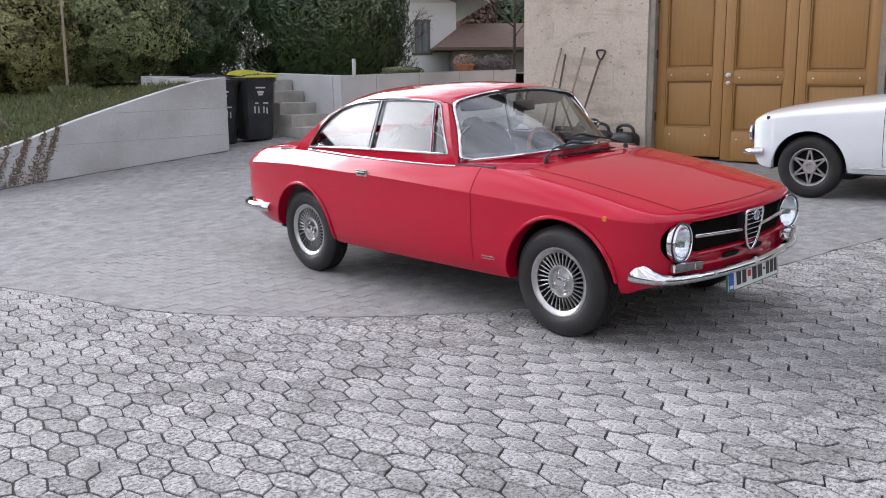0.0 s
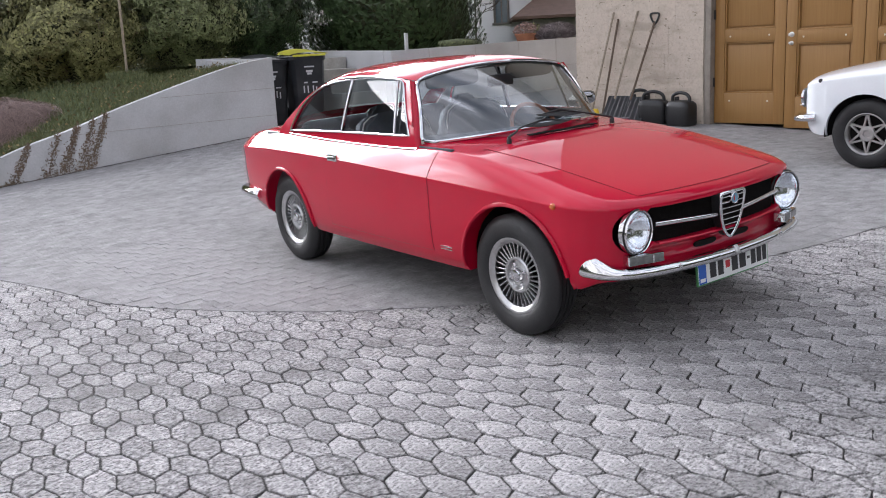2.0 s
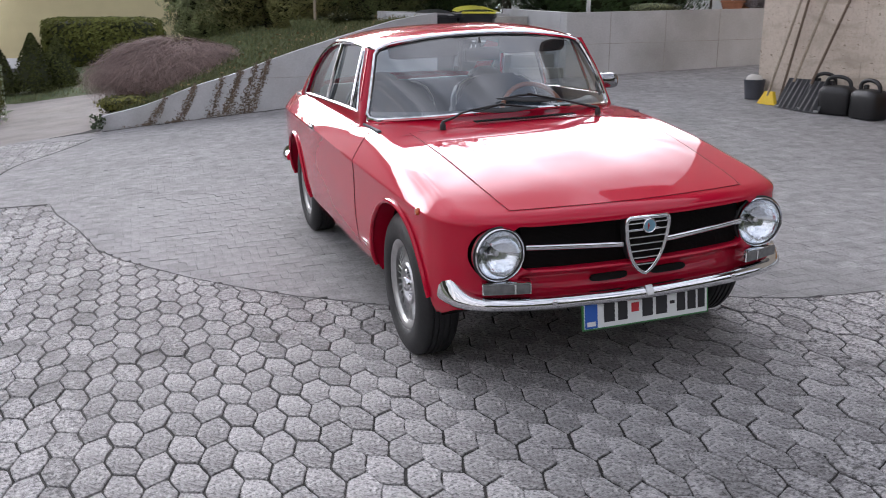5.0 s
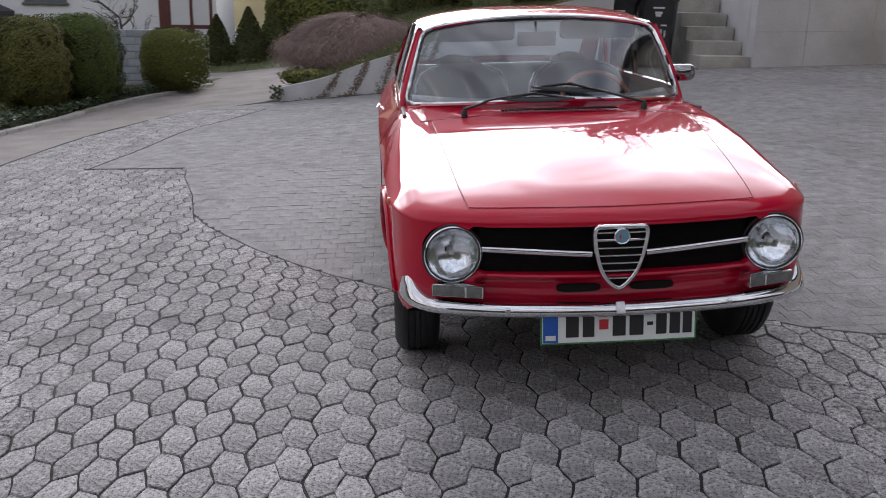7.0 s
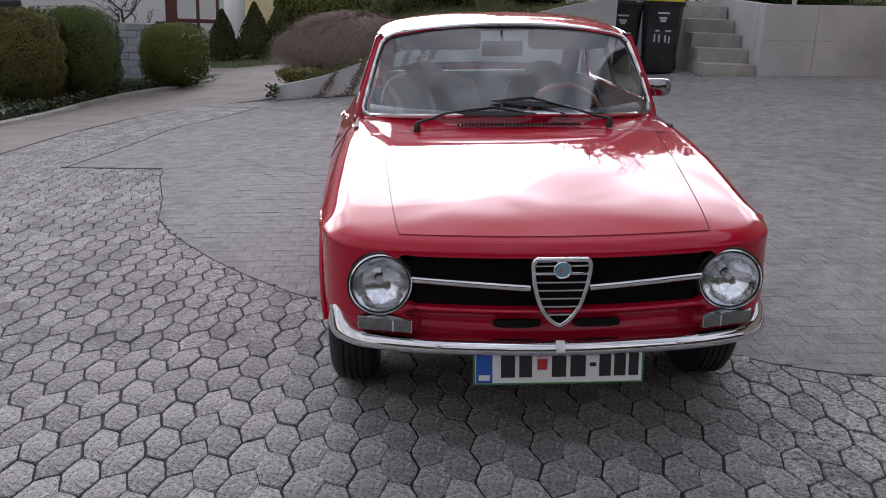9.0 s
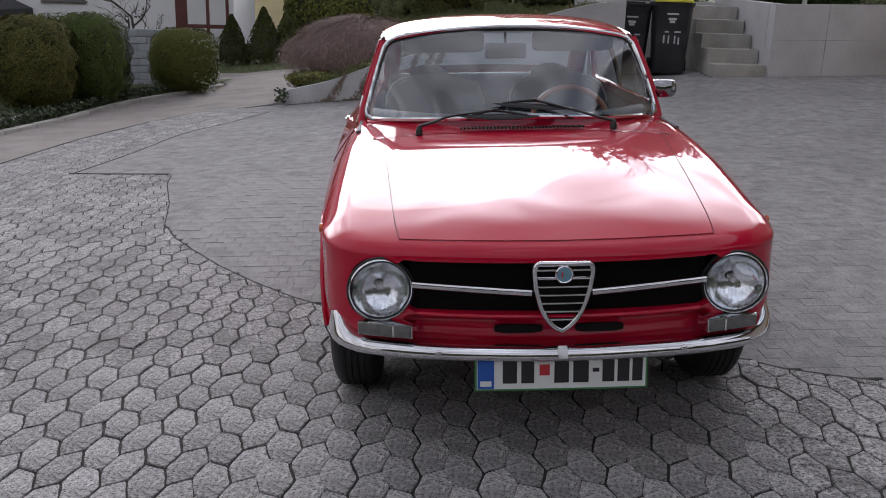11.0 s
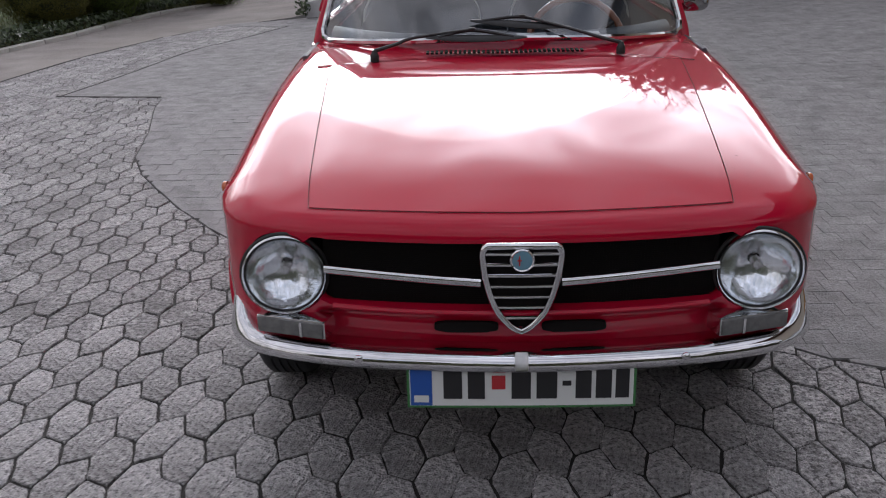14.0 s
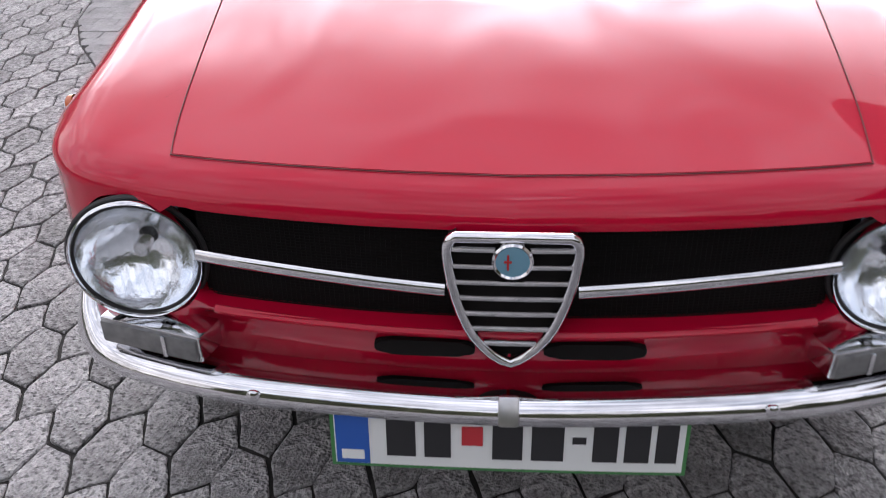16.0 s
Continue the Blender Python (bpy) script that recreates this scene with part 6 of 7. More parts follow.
def bush(name, label, category, c, r, n, size, material, seed, power=2.4, rough=0.2, freq=1.6, group="", stem=True, flop=0.8, inner=0.25, shrink=0.86, twigs=0):
    """A bush or hedge: many leaves over a dark solid that stands for its shaded inside."""
    x, y = c[0], c[1]
    b = thing(name, label, category, Matrix.Translation((x, y, c[2])), group)
    cc = (0, 0, r[2])
    part("heart", solid(cc, r, seed, rough, freq, power, shrink), SHADE_CORE, b)
    p, d = blob(n, cc, r, seed, rough, freq, inner, power)
    leaves("foliage", p, d, size, material, b, seed=seed, flop=flop)
    if stem:
        bm = bmesh.new()
        for k in range(5):
            a = k * 1.26
            tube(bm, [(0.1 * math.cos(a) * r[0], 0.1 * math.sin(a) * r[1], -0.05), (0.5 * math.cos(a) * r[0], 0.5 * math.sin(a) * r[1], r[2] * 0.5)], [0.03, 0.015], 6)
        part("stem", bm, BARK, b)
    if twigs:
        rng = np.random.default_rng(seed + 500)
        bm = bmesh.new()
        for k in range(twigs):
            a, e = rng.uniform(0, 6.28), rng.uniform(0.35, 1.45)
            q = Vector((math.cos(a) * math.cos(e) * r[0], math.sin(a) * math.cos(e) * r[1], r[2] * (0.75 + 0.45 * math.sin(e)))) * rng.uniform(0.95, 1.12)
            o = Vector((0.3 * q.x, 0.3 * q.y, r[2] * 0.3))
            mid = (o + q) / 2 + Vector(rng.normal(0, 0.08, 3))
            tube(bm, spline([o, mid, q], 3), [0.009, 0.008, 0.007, 0.006, 0.005, 0.004, 0.003], 4)
        part("twig_tangle", bm, TWIG, b)
        # loose sprays that break the outline
        P, D = [], []
        for k in range(twigs * 4):
            a, e = rng.uniform(0, 6.28), rng.uniform(-0.1, 1.45)
            u = np.array([math.cos(a) * math.cos(e), math.sin(a) * math.cos(e), math.sin(e)])
            o = u * np.array(r) * rng.uniform(0.72, 0.95) + np.array(cc)
            w = u + rng.normal(0, 0.45, 3) + np.array([0, 0, 0.35])
            w /= np.linalg.norm(w)
            L = rng.uniform(0.16, 0.46)
            for q in range(16):
                t = rng.random()
                P.append(o + w * L * t + np.array([0, 0, -0.25 * L * t * t]) + rng.normal(0, 0.022, 3))
                D.append(w + rng.normal(0, 0.6, 3))
        leaves("spray", np.array(P), np.array(D), size * 1.25, material, b, seed=seed + 7, flop=0.8)
    return b


# bank behind the garden wall, rising to the terrace
def bank_z(x, y):
    a = (x + 2.25) * 0.9903 - (y - 9.35) * 0.1387
    d = (x + 2.25) * 0.1387 + (y - 9.35) * 0.9903
    low = wall_top(max(0.0, min(4.56, a))) - 0.05
    k = max(0.0, min(1.0, (d - 0.2) / 3.5))
    return low + (max(low, 1.15) - low) * k ** 0.8 * max(0.0, min(1.0, (a + 0.6) / 2.4)) + 0.03 * noise.noise(Vector((x, y, 0)) * 1.7)


bm = bmesh.new()
sheet(bm, lambda a, d: (lambda x, y: Vector((x, y, bank_z(x, y))))(-2.25 + 0.9903 * a + 0.1387 * d, 9.35 - 0.1387 * a + 0.9903 * d), frange(0.0, 4.5, 40), [0.2, 0.4, 0.7, 1.0, 1.3])
sheet(bm, lambda a, d: (lambda x, y: Vector((x, y, bank_z(x, y))))(-2.25 + 0.9903 * a + 0.1387 * d, 9.35 - 0.1387 * a + 0.9903 * d), frange(0.0, 4.2, 40), [1.3, 1.8, 2.4, 3.0, 4.0, 6.0])
setting("bank", bm, TURF, "grassy bank behind the garden wall")
bm = bmesh.new()
sheet(bm, lambda x, y: Vector((x, y, 1.32 + 0.03 * noise.noise(Vector((x, y, 3))) + 0.01 * (x - 4))), [1.2, 2, 3, 4, 5, 7, 9, 12, 16, 22, 40], [10.84, 11.5, 12.5, 14, 17, 22, 30, 50])
setting("terrace", bm, TURF, "garden terrace above the back wall")
bm = bmesh.new()
sheet(bm, lambda x, y: Vector((x, y, 1.34 + 0.01 * (x - 4))), frange(4.36, 13, 16), frange(8.70, 10.85, 5))
setting("terrace_bed", bm, SOIL, "planting bed behind the back wall")
bm = bmesh.new()
shoulder = lambda x, v: Vector((x, 10.50 + 0.6 * v, bank_z(x, 10.50) - 0.04 + (max(bank_z(x, 10.5), 1.30) - bank_z(x, 10.50)) * v + 0.03 * noise.noise(Vector((x * 3, v * 3, 1)))))
sheet(bm, shoulder, frange(0.6, 2.02, 20), frange(0, 1, 6))
setting("bank_shoulder", bm, TURF, "grassy shoulder of the bank below the shrubs")


def grass(name, label, pts, h, material, seed):
    rng = np.random.default_rng(seed)
    n = len(pts)
    pts = np.array(pts)
    a = rng.uniform(0, 2 * np.pi, n)
    w = np.stack([np.cos(a), np.sin(a), np.zeros(n)], 1) * 0.006
    lean = np.stack([rng.normal(0, 0.4, n), rng.normal(0, 0.4, n), np.ones(n)], 1) * (h * rng.uniform(0.5, 1.4, n))[:, None]
    P = np.stack([pts - w, pts + w, pts + lean], 1).reshape(-1, 3)
    F = (np.arange(n)[:, None] * 3 + np.array([[0, 1, 2]])).tolist()
    me = bpy.data.meshes.new(name)
    me.from_pydata(P.tolist(), [], F)
    me.materials.append(material)
    return tagged(new(name, me), label, "grass", kind="stuff")


random.seed(11)
pts = []
for _ in range(16000):
    a, d = random.uniform(0.2, 4.4), 0.2 + random.random() ** 1.5 * 3.4
    x, y = -2.25 + 0.9903 * a + 0.1387 * d, 9.35 - 0.1387 * a + 0.9903 * d
    pts.append((x, y, bank_z(x, y)))
pts += [tuple(shoulder(random.uniform(0.6, 2.0), random.random())) for _ in range(2500)]
grass("bank_grass", "tufted green and straw grass on the bank", pts, 0.06, BLADE, 3)
pts = []
for _ in range(9000):
    y = random.uniform(5.0, 13.5)
    x = kerb_x(y) - 0.14 - random.random() ** 2 * 3.0
    pts.append((x, y, ground_z(x, y) + 0.03))
grass("lawn_grass", "short lawn grass beside the kerb", pts, 0.07, BLADE, 4)
pts = []
for _ in range(5000):
    x, y = random.uniform(-8, 4), random.uniform(15.8, 19)
    pts.append((x, y, ground_z(x, y) + 0.02 + 0.04 * (y - 15.8)))
grass("verge_grass", "rough grass on the verge", pts, 0.12, BLADE, 5)
# ivy and fallen leaves along the kerb
rng = np.random.default_rng(8)
n = 2600
yy = rng.uniform(7.0, 12.3, n)
xx = np.array([kerb_x(v) for v in yy]) - 0.1 - rng.random(n) ** 2 * 0.7
zz = np.array([ground_z(a, b) for a, b in zip(xx, yy)]) + 0.05 + rng.random(n) * 0.12
tagged(leaves("ground_ivy", np.stack([xx, yy, zz], 1), np.tile([0, 0, 1.0], (n, 1)), 0.05, IVY, seed=9, long=1.2), "low ivy creeping behind the kerb", "ivy", kind="stuff")

# dead leaves strewn over the bank
n = 260
aa, dd = rng.uniform(0.2, 4.4, n), 0.22 + rng.random(n) ** 1.6 * 2.6
xx, yy = -2.25 + 0.9903 * aa + 0.1387 * dd, 9.35 - 0.1387 * aa + 0.9903 * dd
zz = np.array([bank_z(a, b) for a, b in zip(xx, yy)]) + 0.03 + rng.random(n) * 0.06
tagged(leaves("dead_leaves", np.stack([xx, yy, zz], 1), np.tile([0, 0, 1.0], (n, 1)), 0.035, mat("dead_leaf", (0.20, 0.15, 0.07), 0.8, rnd=0.5), seed=19, long=1.4), "yellow-brown dead leaves strewn on the bank", "leaves", kind="stuff")
# clipped hedges by the lane
for (x, y, rx, ry, rz, pw, sd, tint, rough) in ((-5.80, 9.75, 0.58, 0.58, 0.66, 3.0, 21, (0.140, 0.138, 0.044), 0.16), (-5.40, 10.80, 0.56, 0.60, 0.655, 3.8, 22, (0.082, 0.112, 0.032), 0.14), (-4.33, 12.35, 0.54, 0.55, 0.515, 3.0, 23, (0.125, 0.135, 0.038), 0.10)):
    bush("clipped_hedge", "dense green clipped hedge bush beside the lane", "hedge", (x, y, ground_z(x, y) + 0.03), (rx, ry, rz), 34000, 0.019, mat("hedge_leaf", tint, 0.8, rnd=0.30, spec=0.12), sd, pw, rough, 3.0, "clipped hedges", inner=0.2, shrink=0.82)
# pale variegated ivy climbing one side of a hedge
rng = np.random.default_rng(15)
n = 260
a, z = rng.uniform(-1.1, 0.25, n), rng.random(n)
p = np.stack([-4.33 + 0.56 * np.cos(a), 12.35 + 0.56 * np.sin(a), ground_z(-4.2, 12.3) + 0.05 + 0.92 * z], 1)
tagged(leaves("hedge_ivy", p, np.stack([np.cos(a), np.sin(a), 0.2 + 0 * a], 1), 0.034, mat("pale_ivy", (0.24, 0.28, 0.17), 0.5, rnd=0.35), seed=16, long=1.2, flop=0.6), "pale variegated ivy climbing up a clipped hedge", "ivy", kind="stuff")
# conifers across the lane
for (x, y, r, h, sd) in ((-4.47, 17.2, 0.33, 1.02, 31), (-3.78, 17.3, 0.38, 1.15, 32), (-3.33, 17.8, 0.35, 1.05, 33)):
    z0 = ground_z(x, y) + 0.06
    cf = thing("conifer", "small dark cone-shaped conifer on the verge", "conifer", Matrix.Translation((x, y, z0)), "small conifers")
    # dark solid cone in place of the shade between the needles
    bm = bmesh.new()
    lathe(bm, [(0.03, -0.05), (0.03, 0.1), (r * 0.8, 0.12), (r * 0.9, h * 0.3), (r * 0.5, h * 0.7), (0.02, h * 0.97), (0, h)], seg=16)
    part("heart", bm, SHADE_CORE, cf)
    rg = np.random.default_rng(sd)
    t, a = rg.random(3500) ** 1.3, rg.uniform(0, 2 * np.pi, 3500)
    rr = r * (1.05 - t ** 1.6) * (1 + 0.12 * np.sin(a * 5 + t * 9)) * rg.uniform(0.85, 1.08, 3500)
    p = np.stack([rr * np.cos(a), rr * np.sin(a), 0.08 + t * h], 1)
    leaves("foliage", p, np.stack([np.cos(a), np.sin(a), 0.5 + 0 * a], 1), 0.035, CONIFER, cf, seed=sd)
# long dark hedge behind the verge
bush("long_hedge", "long dark clipped hedge beyond the verge", "hedge", (-2.5, 22.5, 0.0), (1.5, 0.7, 0.62), 9000, 0.07, BOX, 41, 8.0, 0.05, 3.0)
bush("low_hedge", "low dark hedge before a wooden house", "hedge", (-10.3, 14.6, -0.45), (2.6, 0.5, 0.40), 9000, 0.05, LAUREL, 42, 8.0, 0.05, 3.0)
# laurel behind the back wall
bush("laurel", "tall glossy dark green laurel behind the back wall", "laurel", (7.28, 13.4, 1.05), (1.80, 1.35, 1.95), 34000, 0.075, LAUREL, 51, 5.0, 0.16, 2.0, flop=0.6)
# mixed shrubs on the bank
for (x, y, z, rx, ry, rz, n, sz, m, sd, lab) in (
        (4.0, 12.9, 1.25, 1.0, 0.8, 1.15, 12000, 0.055, LAUREL, 61, "dark evergreen shrub on the bank"),
        (2.4, 12.5, 1.10, 1.10, 0.8, 1.10, 12000, 0.045, SHRUB, 62, "loose green shrub with thin leaves on the bank"),
        (0.7, 12.7, 0.95, 1.20, 0.8, 1.05, 12000, 0.05, OLIVE, 63, "olive-brown shrub with fading leaves on the bank"),
        (-0.35, 13.6, 0.60, 0.75, 0.7, 1.0, 10000, 0.05, SHRUB, 64, "green shrub above the drooping bush"),
        (3.9, 15.8, 1.25, 1.2, 1.0, 1.8, 10000, 0.07, LAUREL, 65, "dark tree-like evergreen behind the shrubs"),
        (2.6, 15.6, 1.2, 2.0, 1.0, 1.7, 12000, 0.06, OLIVE, 66, "tall olive-green shrub behind the bank"),
        (0.75, 16.5, 0.7, 1.3, 1.0, 1.4, 10000, 0.06, SHRUB, 67, "green shrub at the far end of the bank")):
    bush("shrub", lab, "shrub", (x, y, z), (rx, ry, rz), int(n * 3.4), sz * 0.72, m, sd, 2.2, 0.55, 2.6, inner=0.5, flop=0.9, shrink=0.70, twigs=60)
bush("low_shrub", "small yellow-green shrub at the end of the wall", "shrub", (-1.85, 9.95, 0.0), (0.42, 0.30, 0.13), 2200, 0.035, YELLOWLEAF, 71, 2.2, 0.3, 2.0, stem=False)
# ivy at the tip of the wall
rng = np.random.default_rng(12)
n = 90
p = np.stack([-2.28 + rng.normal(0, 0.05, n), 9.33 + rng.normal(0, 0.06, n), -0.12 + rng.random(n) * 0.17], 1)
tagged(leaves("wall_ivy", p, np.tile([-0.6, -0.6, 0.4], (n, 1)), 0.04, IVY, seed=13, long=1.2), "ivy tuft at the tip of the garden wall", "ivy", kind="stuff")

# drooping bare bush behind the low end of the wall
mb = thing("weeping_bush", "brown leafless weeping bush with drooping twigs behind the wall", "bush", Matrix.Translation((-1.12, 10.75, -0.06)))
# darker solid in place of the shade among the twigs
part("heart", solid((0.0, 0, 0.42), (1.22, 0.80, 0.55), 81, 0.14, 1.5, 2.0, 0.80), mat("shaded_twigs", (0.11, 0.075, 0.066), 0.95, var=0.4, scale=24), mb)
rng = np.random.default_rng(82)
V, F = [], []
for k in range(11000):
    a, e = rng.uniform(0, 2 * np.pi), rng.uniform(0.0, 1.0) ** 0.7 * 1.5
    rr = 1 + 0.14 * noise.noise(Vector((math.cos(a) * 1.5, math.sin(a) * 1.5, e * 2)))
    L, w = rng.uniform(0.2, 0.5), rng.uniform(0.002, 0.0042)
    tw = rng.normal(0, 0.35)
    i0 = len(V)
    lift = rng.uniform(0.84, 1.13)
    for q in range(5):
        ee = e + L * 1.4 * q / 4
        aa = a + tw * q / 4
        f = rr * lift * (1 + 0.03 * q * rng.normal(0, 1) * 0.3)
        zz = 0.42 + 0.58 * math.cos(min(ee, 2.5)) * f
        p = np.array([1.22 * math.sin(min(ee, 1.9)) * math.cos(aa) * f, 0.82 * math.sin(min(ee, 1.9)) * math.sin(aa) * f, zz]) + rng.normal(0, 0.016, 3)
        side = np.array([-math.sin(aa), math.cos(aa), rng.normal(0, 0.3)]) * w * (1 - 0.15 * q)
        V += [tuple(p - side), tuple(p + side)]
    for q in range(4):
        F.append((i0 + 2 * q, i0 + 2 * q + 1, i0 + 2 * q + 3, i0 + 2 * q + 2))
me = bpy.data.meshes.new("twig_mass")
me.from_pydata(V, [], F)
me.materials.append(TWIG)
tw = new("twig_mass", me)
tw.parent = mb
tagged(tw, kind="stuff")
bm = bmesh.new()
for k in range(7):
    a = k * 0.9
    tube(bm, spline([(0, 0, -0.15), (0.15 * math.cos(a), 0.12 * math.sin(a), 0.35), (0.55 * math.cos(a), 0.4 * math.sin(a), 0.75)], 4), 0.02, 6)
part("stem", bm, BARK, mb)
# dry creeper clinging to the garden wall in slanting streaks
rng = np.random.default_rng(83)
P = []
for a0, n, slant, down in ((2.24, 620, 0.62, 1.0), (2.08, 420, 0.55, 1.0), (1.86, 620, 0.5, 1.0), (1.62, 300, 0.4, 1.0), (1.25, 420, 0.45, 1.0), (0.85, 220, 0.4, 0.9)):
    for k in range(n):
        t = rng.random() ** 1.2
        a = a0 - slant * t * 0.7 + rng.normal(0, 0.022 + 0.04 * t)
        z = wall_top(a) + 0.01 - t * down * min(1.0, wall_top(a) + 0.2) + rng.normal(0, 0.02)
        P.append(WALL0 + WDIR * a - WBACK * 0.006 + Vector((0, 0, max(z, -0.12 + 0.07 * a))))
for k in range(260):
    a = rng.uniform(0.2, 2.9)
    P.append(WALL0 + WDIR * a - WBACK * 0.008 + Vector((0, 0, -0.16 + 0.075 * a + abs(rng.normal(0, 0.02)))))
n = len(P)
tagged(leaves("wall_creeper", np.array([tuple(p) for p in P]), np.tile(np.array([-0.1387, -0.9903, 0.0]), (n, 1)), 0.012, mat("creeper_root", (0.175, 0.135, 0.10), 0.9, rnd=0.35), seed=84, long=3.2, flop=0.25), "dry brown creeper clinging to the garden wall", "creeper", kind="stuff")


def bare_tree(name, label, place, h, seed, spread=0.5, r=0.035):
    t = thing(name, label, "tree", Matrix.Translation(place))
    rnd = random.Random(seed)
    trunk, limbs = bmesh.new(), bmesh.new()
    tube(trunk, spline([(0, 0, -0.1), (0.03, 0.02, h * 0.3), (0, -0.02, h * 0.62)], 5), [r * (1 - 0.05 * k) for k in range(11)], 8)

    def grow(p, d, ln, rad, lv):
        q = p + d * ln
        tube(limbs, spline([p, (p + q) / 2 + Vector((rnd.gauss(0, 1), rnd.gauss(0, 1), rnd.gauss(0, 1))) * ln * 0.07, q], 3), [rad, rad * 0.92, rad * 0.85, rad * 0.78, rad * 0.7, rad * 0.65, rad * 0.6], 5)
        if lv:
            for _ in range(rnd.choice((2, 3, 3))):
                nd = (d + Vector((rnd.gauss(0, spread), rnd.gauss(0, spread), rnd.gauss(0.1, spread * 0.7)))).normalized()
                grow(p + (q - p) * rnd.uniform(0.5, 1.0), nd, ln * rnd.uniform(0.6, 0.85), rad * 0.6, lv - 1)
    for k in range(5):
        grow(Vector((0, 0, h * (0.3 + 0.08 * k))), Vector((math.cos(k * 2.4), math.sin(k * 2.4), 0.9)).normalized(), h * 0.22, r * 0.5, 4)
    part("trunk", trunk, BARK, t)
    part("crown", limbs, BARK, t)


bare_tree("bare_tree", "small leafless garden tree before the white house", (11.4, 15.6, 1.35), 2.2, 3)
bare_tree("bare_tree", "small leafless tree behind the clipped hedges", (-5.6, 13.8, -0.4), 1.9, 5, 0.6, 0.04)
bare_tree("bare_tree", "leafless tree beside the brown roof", (13.2, 13.2, 1.35), 3.2, 7, 0.5, 0.05)
# a tall tree up the lane, seen mirrored in the bonnet
bare_tree("bare_tree", "tall branchy garden tree up the slope", (5.6, 20.5, 1.0), 12.0, 17, 0.6, 0.16)
q, d = blob(4800, (5.9, 20.5, 8.6), (3.0, 2.2, 3.0), 171, 0.5, 2.2, 0.9)
lf = leaves("last_leaves", q, d, 0.26, OLIVE, seed=172)
tagged(lf, "last thin leaves hanging in the tall garden tree", "leaves", kind="stuff")
bare_tree("bare_tree", "dark tree trunk between the shrubs and the laurel", (5.75, 14.7, 1.3), 6.0, 23, 0.5, 0.13)
# slim post among the shrubs
bm = bmesh.new()
tube(bm, [(0, 0, 0), (0.02, 0, 2.2)], 0.022, 8)
po = done("garden_post", bm, GREYWOOD)
po.matrix_world = Matrix.Translation((1.10, 11.62, bank_z(1.10, 11.62) - 0.05))
tagged(po, "slim weathered wooden post standing among shrubs", "post")
bm = bmesh.new()
box(bm, (0, 0, 0.14), (0.05, 0.04, 0.34), 0.004)
po = done("garden_post", bm, CONCRETE)
po.matrix_world = Matrix.Translation((4.62, 8.78, 1.33))
tagged(po, "short pale marker post behind the back wall", "post")
# plants behind the back wall
bush("bed_shrub", "low green tuft in the bed behind the back wall", "shrub", (6.0, 9.2, 1.36), (0.38, 0.25, 0.08), 1500, 0.03, SHRUB, 91, stem=False)
for (x, y, w, nm) in ((7.10, 8.78, 0.17, 0), (7.42, 8.95, 0.12, 1)):
    p = thing("flower_pot", "brown clay flower pot with a dry plant on the bed", "flower pot", Matrix.Translation((x, y, 1.36)), "flower pots")
    bm = bmesh.new()
    lathe(bm, [(0, 0), (w * 0.7, 0), (w, 0.17), (w * 1.08, 0.175), (w * 1.08, 0.20), (w * 0.95, 0.20), (w * 0.9, 0.16), (0, 0.16)], seg=24)
    part("pot", bm, mat("clay", (0.33, 0.14, 0.075), 0.85, var=0.2), p)
    q, d = blob(400, (0, 0, 0.26), (w * 1.1, w * 1.1, 0.12), 92 + nm)
    leaves("plant", q, d, 0.03, OLIVE if nm else TWIG, p, seed=93 + nm)
gl = thing("dry_cushion", "grey dried cushion plant hanging over the wall", "plant", Matrix.Translation((7.74, 8.66, 1.46)))
q, d = blob(2500, (0, 0, 0.10), (0.42, 0.22, 0.16), 96, inner=0.5)
leaves("stalk_mass", q, d, 0.012, mat("grey_stalk", (0.27, 0.235, 0.245), 0.9, rnd=0.3), gl, long=9, seed=97)

# ==== neighbours ====
PLASTER = mat("white_plaster", (0.72, 0.73, 0.75), 0.9, var=0.04, scale=2, bump=0.1)
CREAM = mat("cream_plaster", (0.62, 0.55, 0.33), 0.9, var=0.05, scale=2)
PLANK = mat("beige_boards", (0.46, 0.35, 0.23), 0.8, var=0.12, scale=3)
ROOFTILE = mat("brown_roof", (0.115, 0.072, 0.055), 0.85, var=0.15, scale=6)
WINDOW = mat("window_pane", (0.10, 0.14, 0.17), 0.1, coat=0.5)


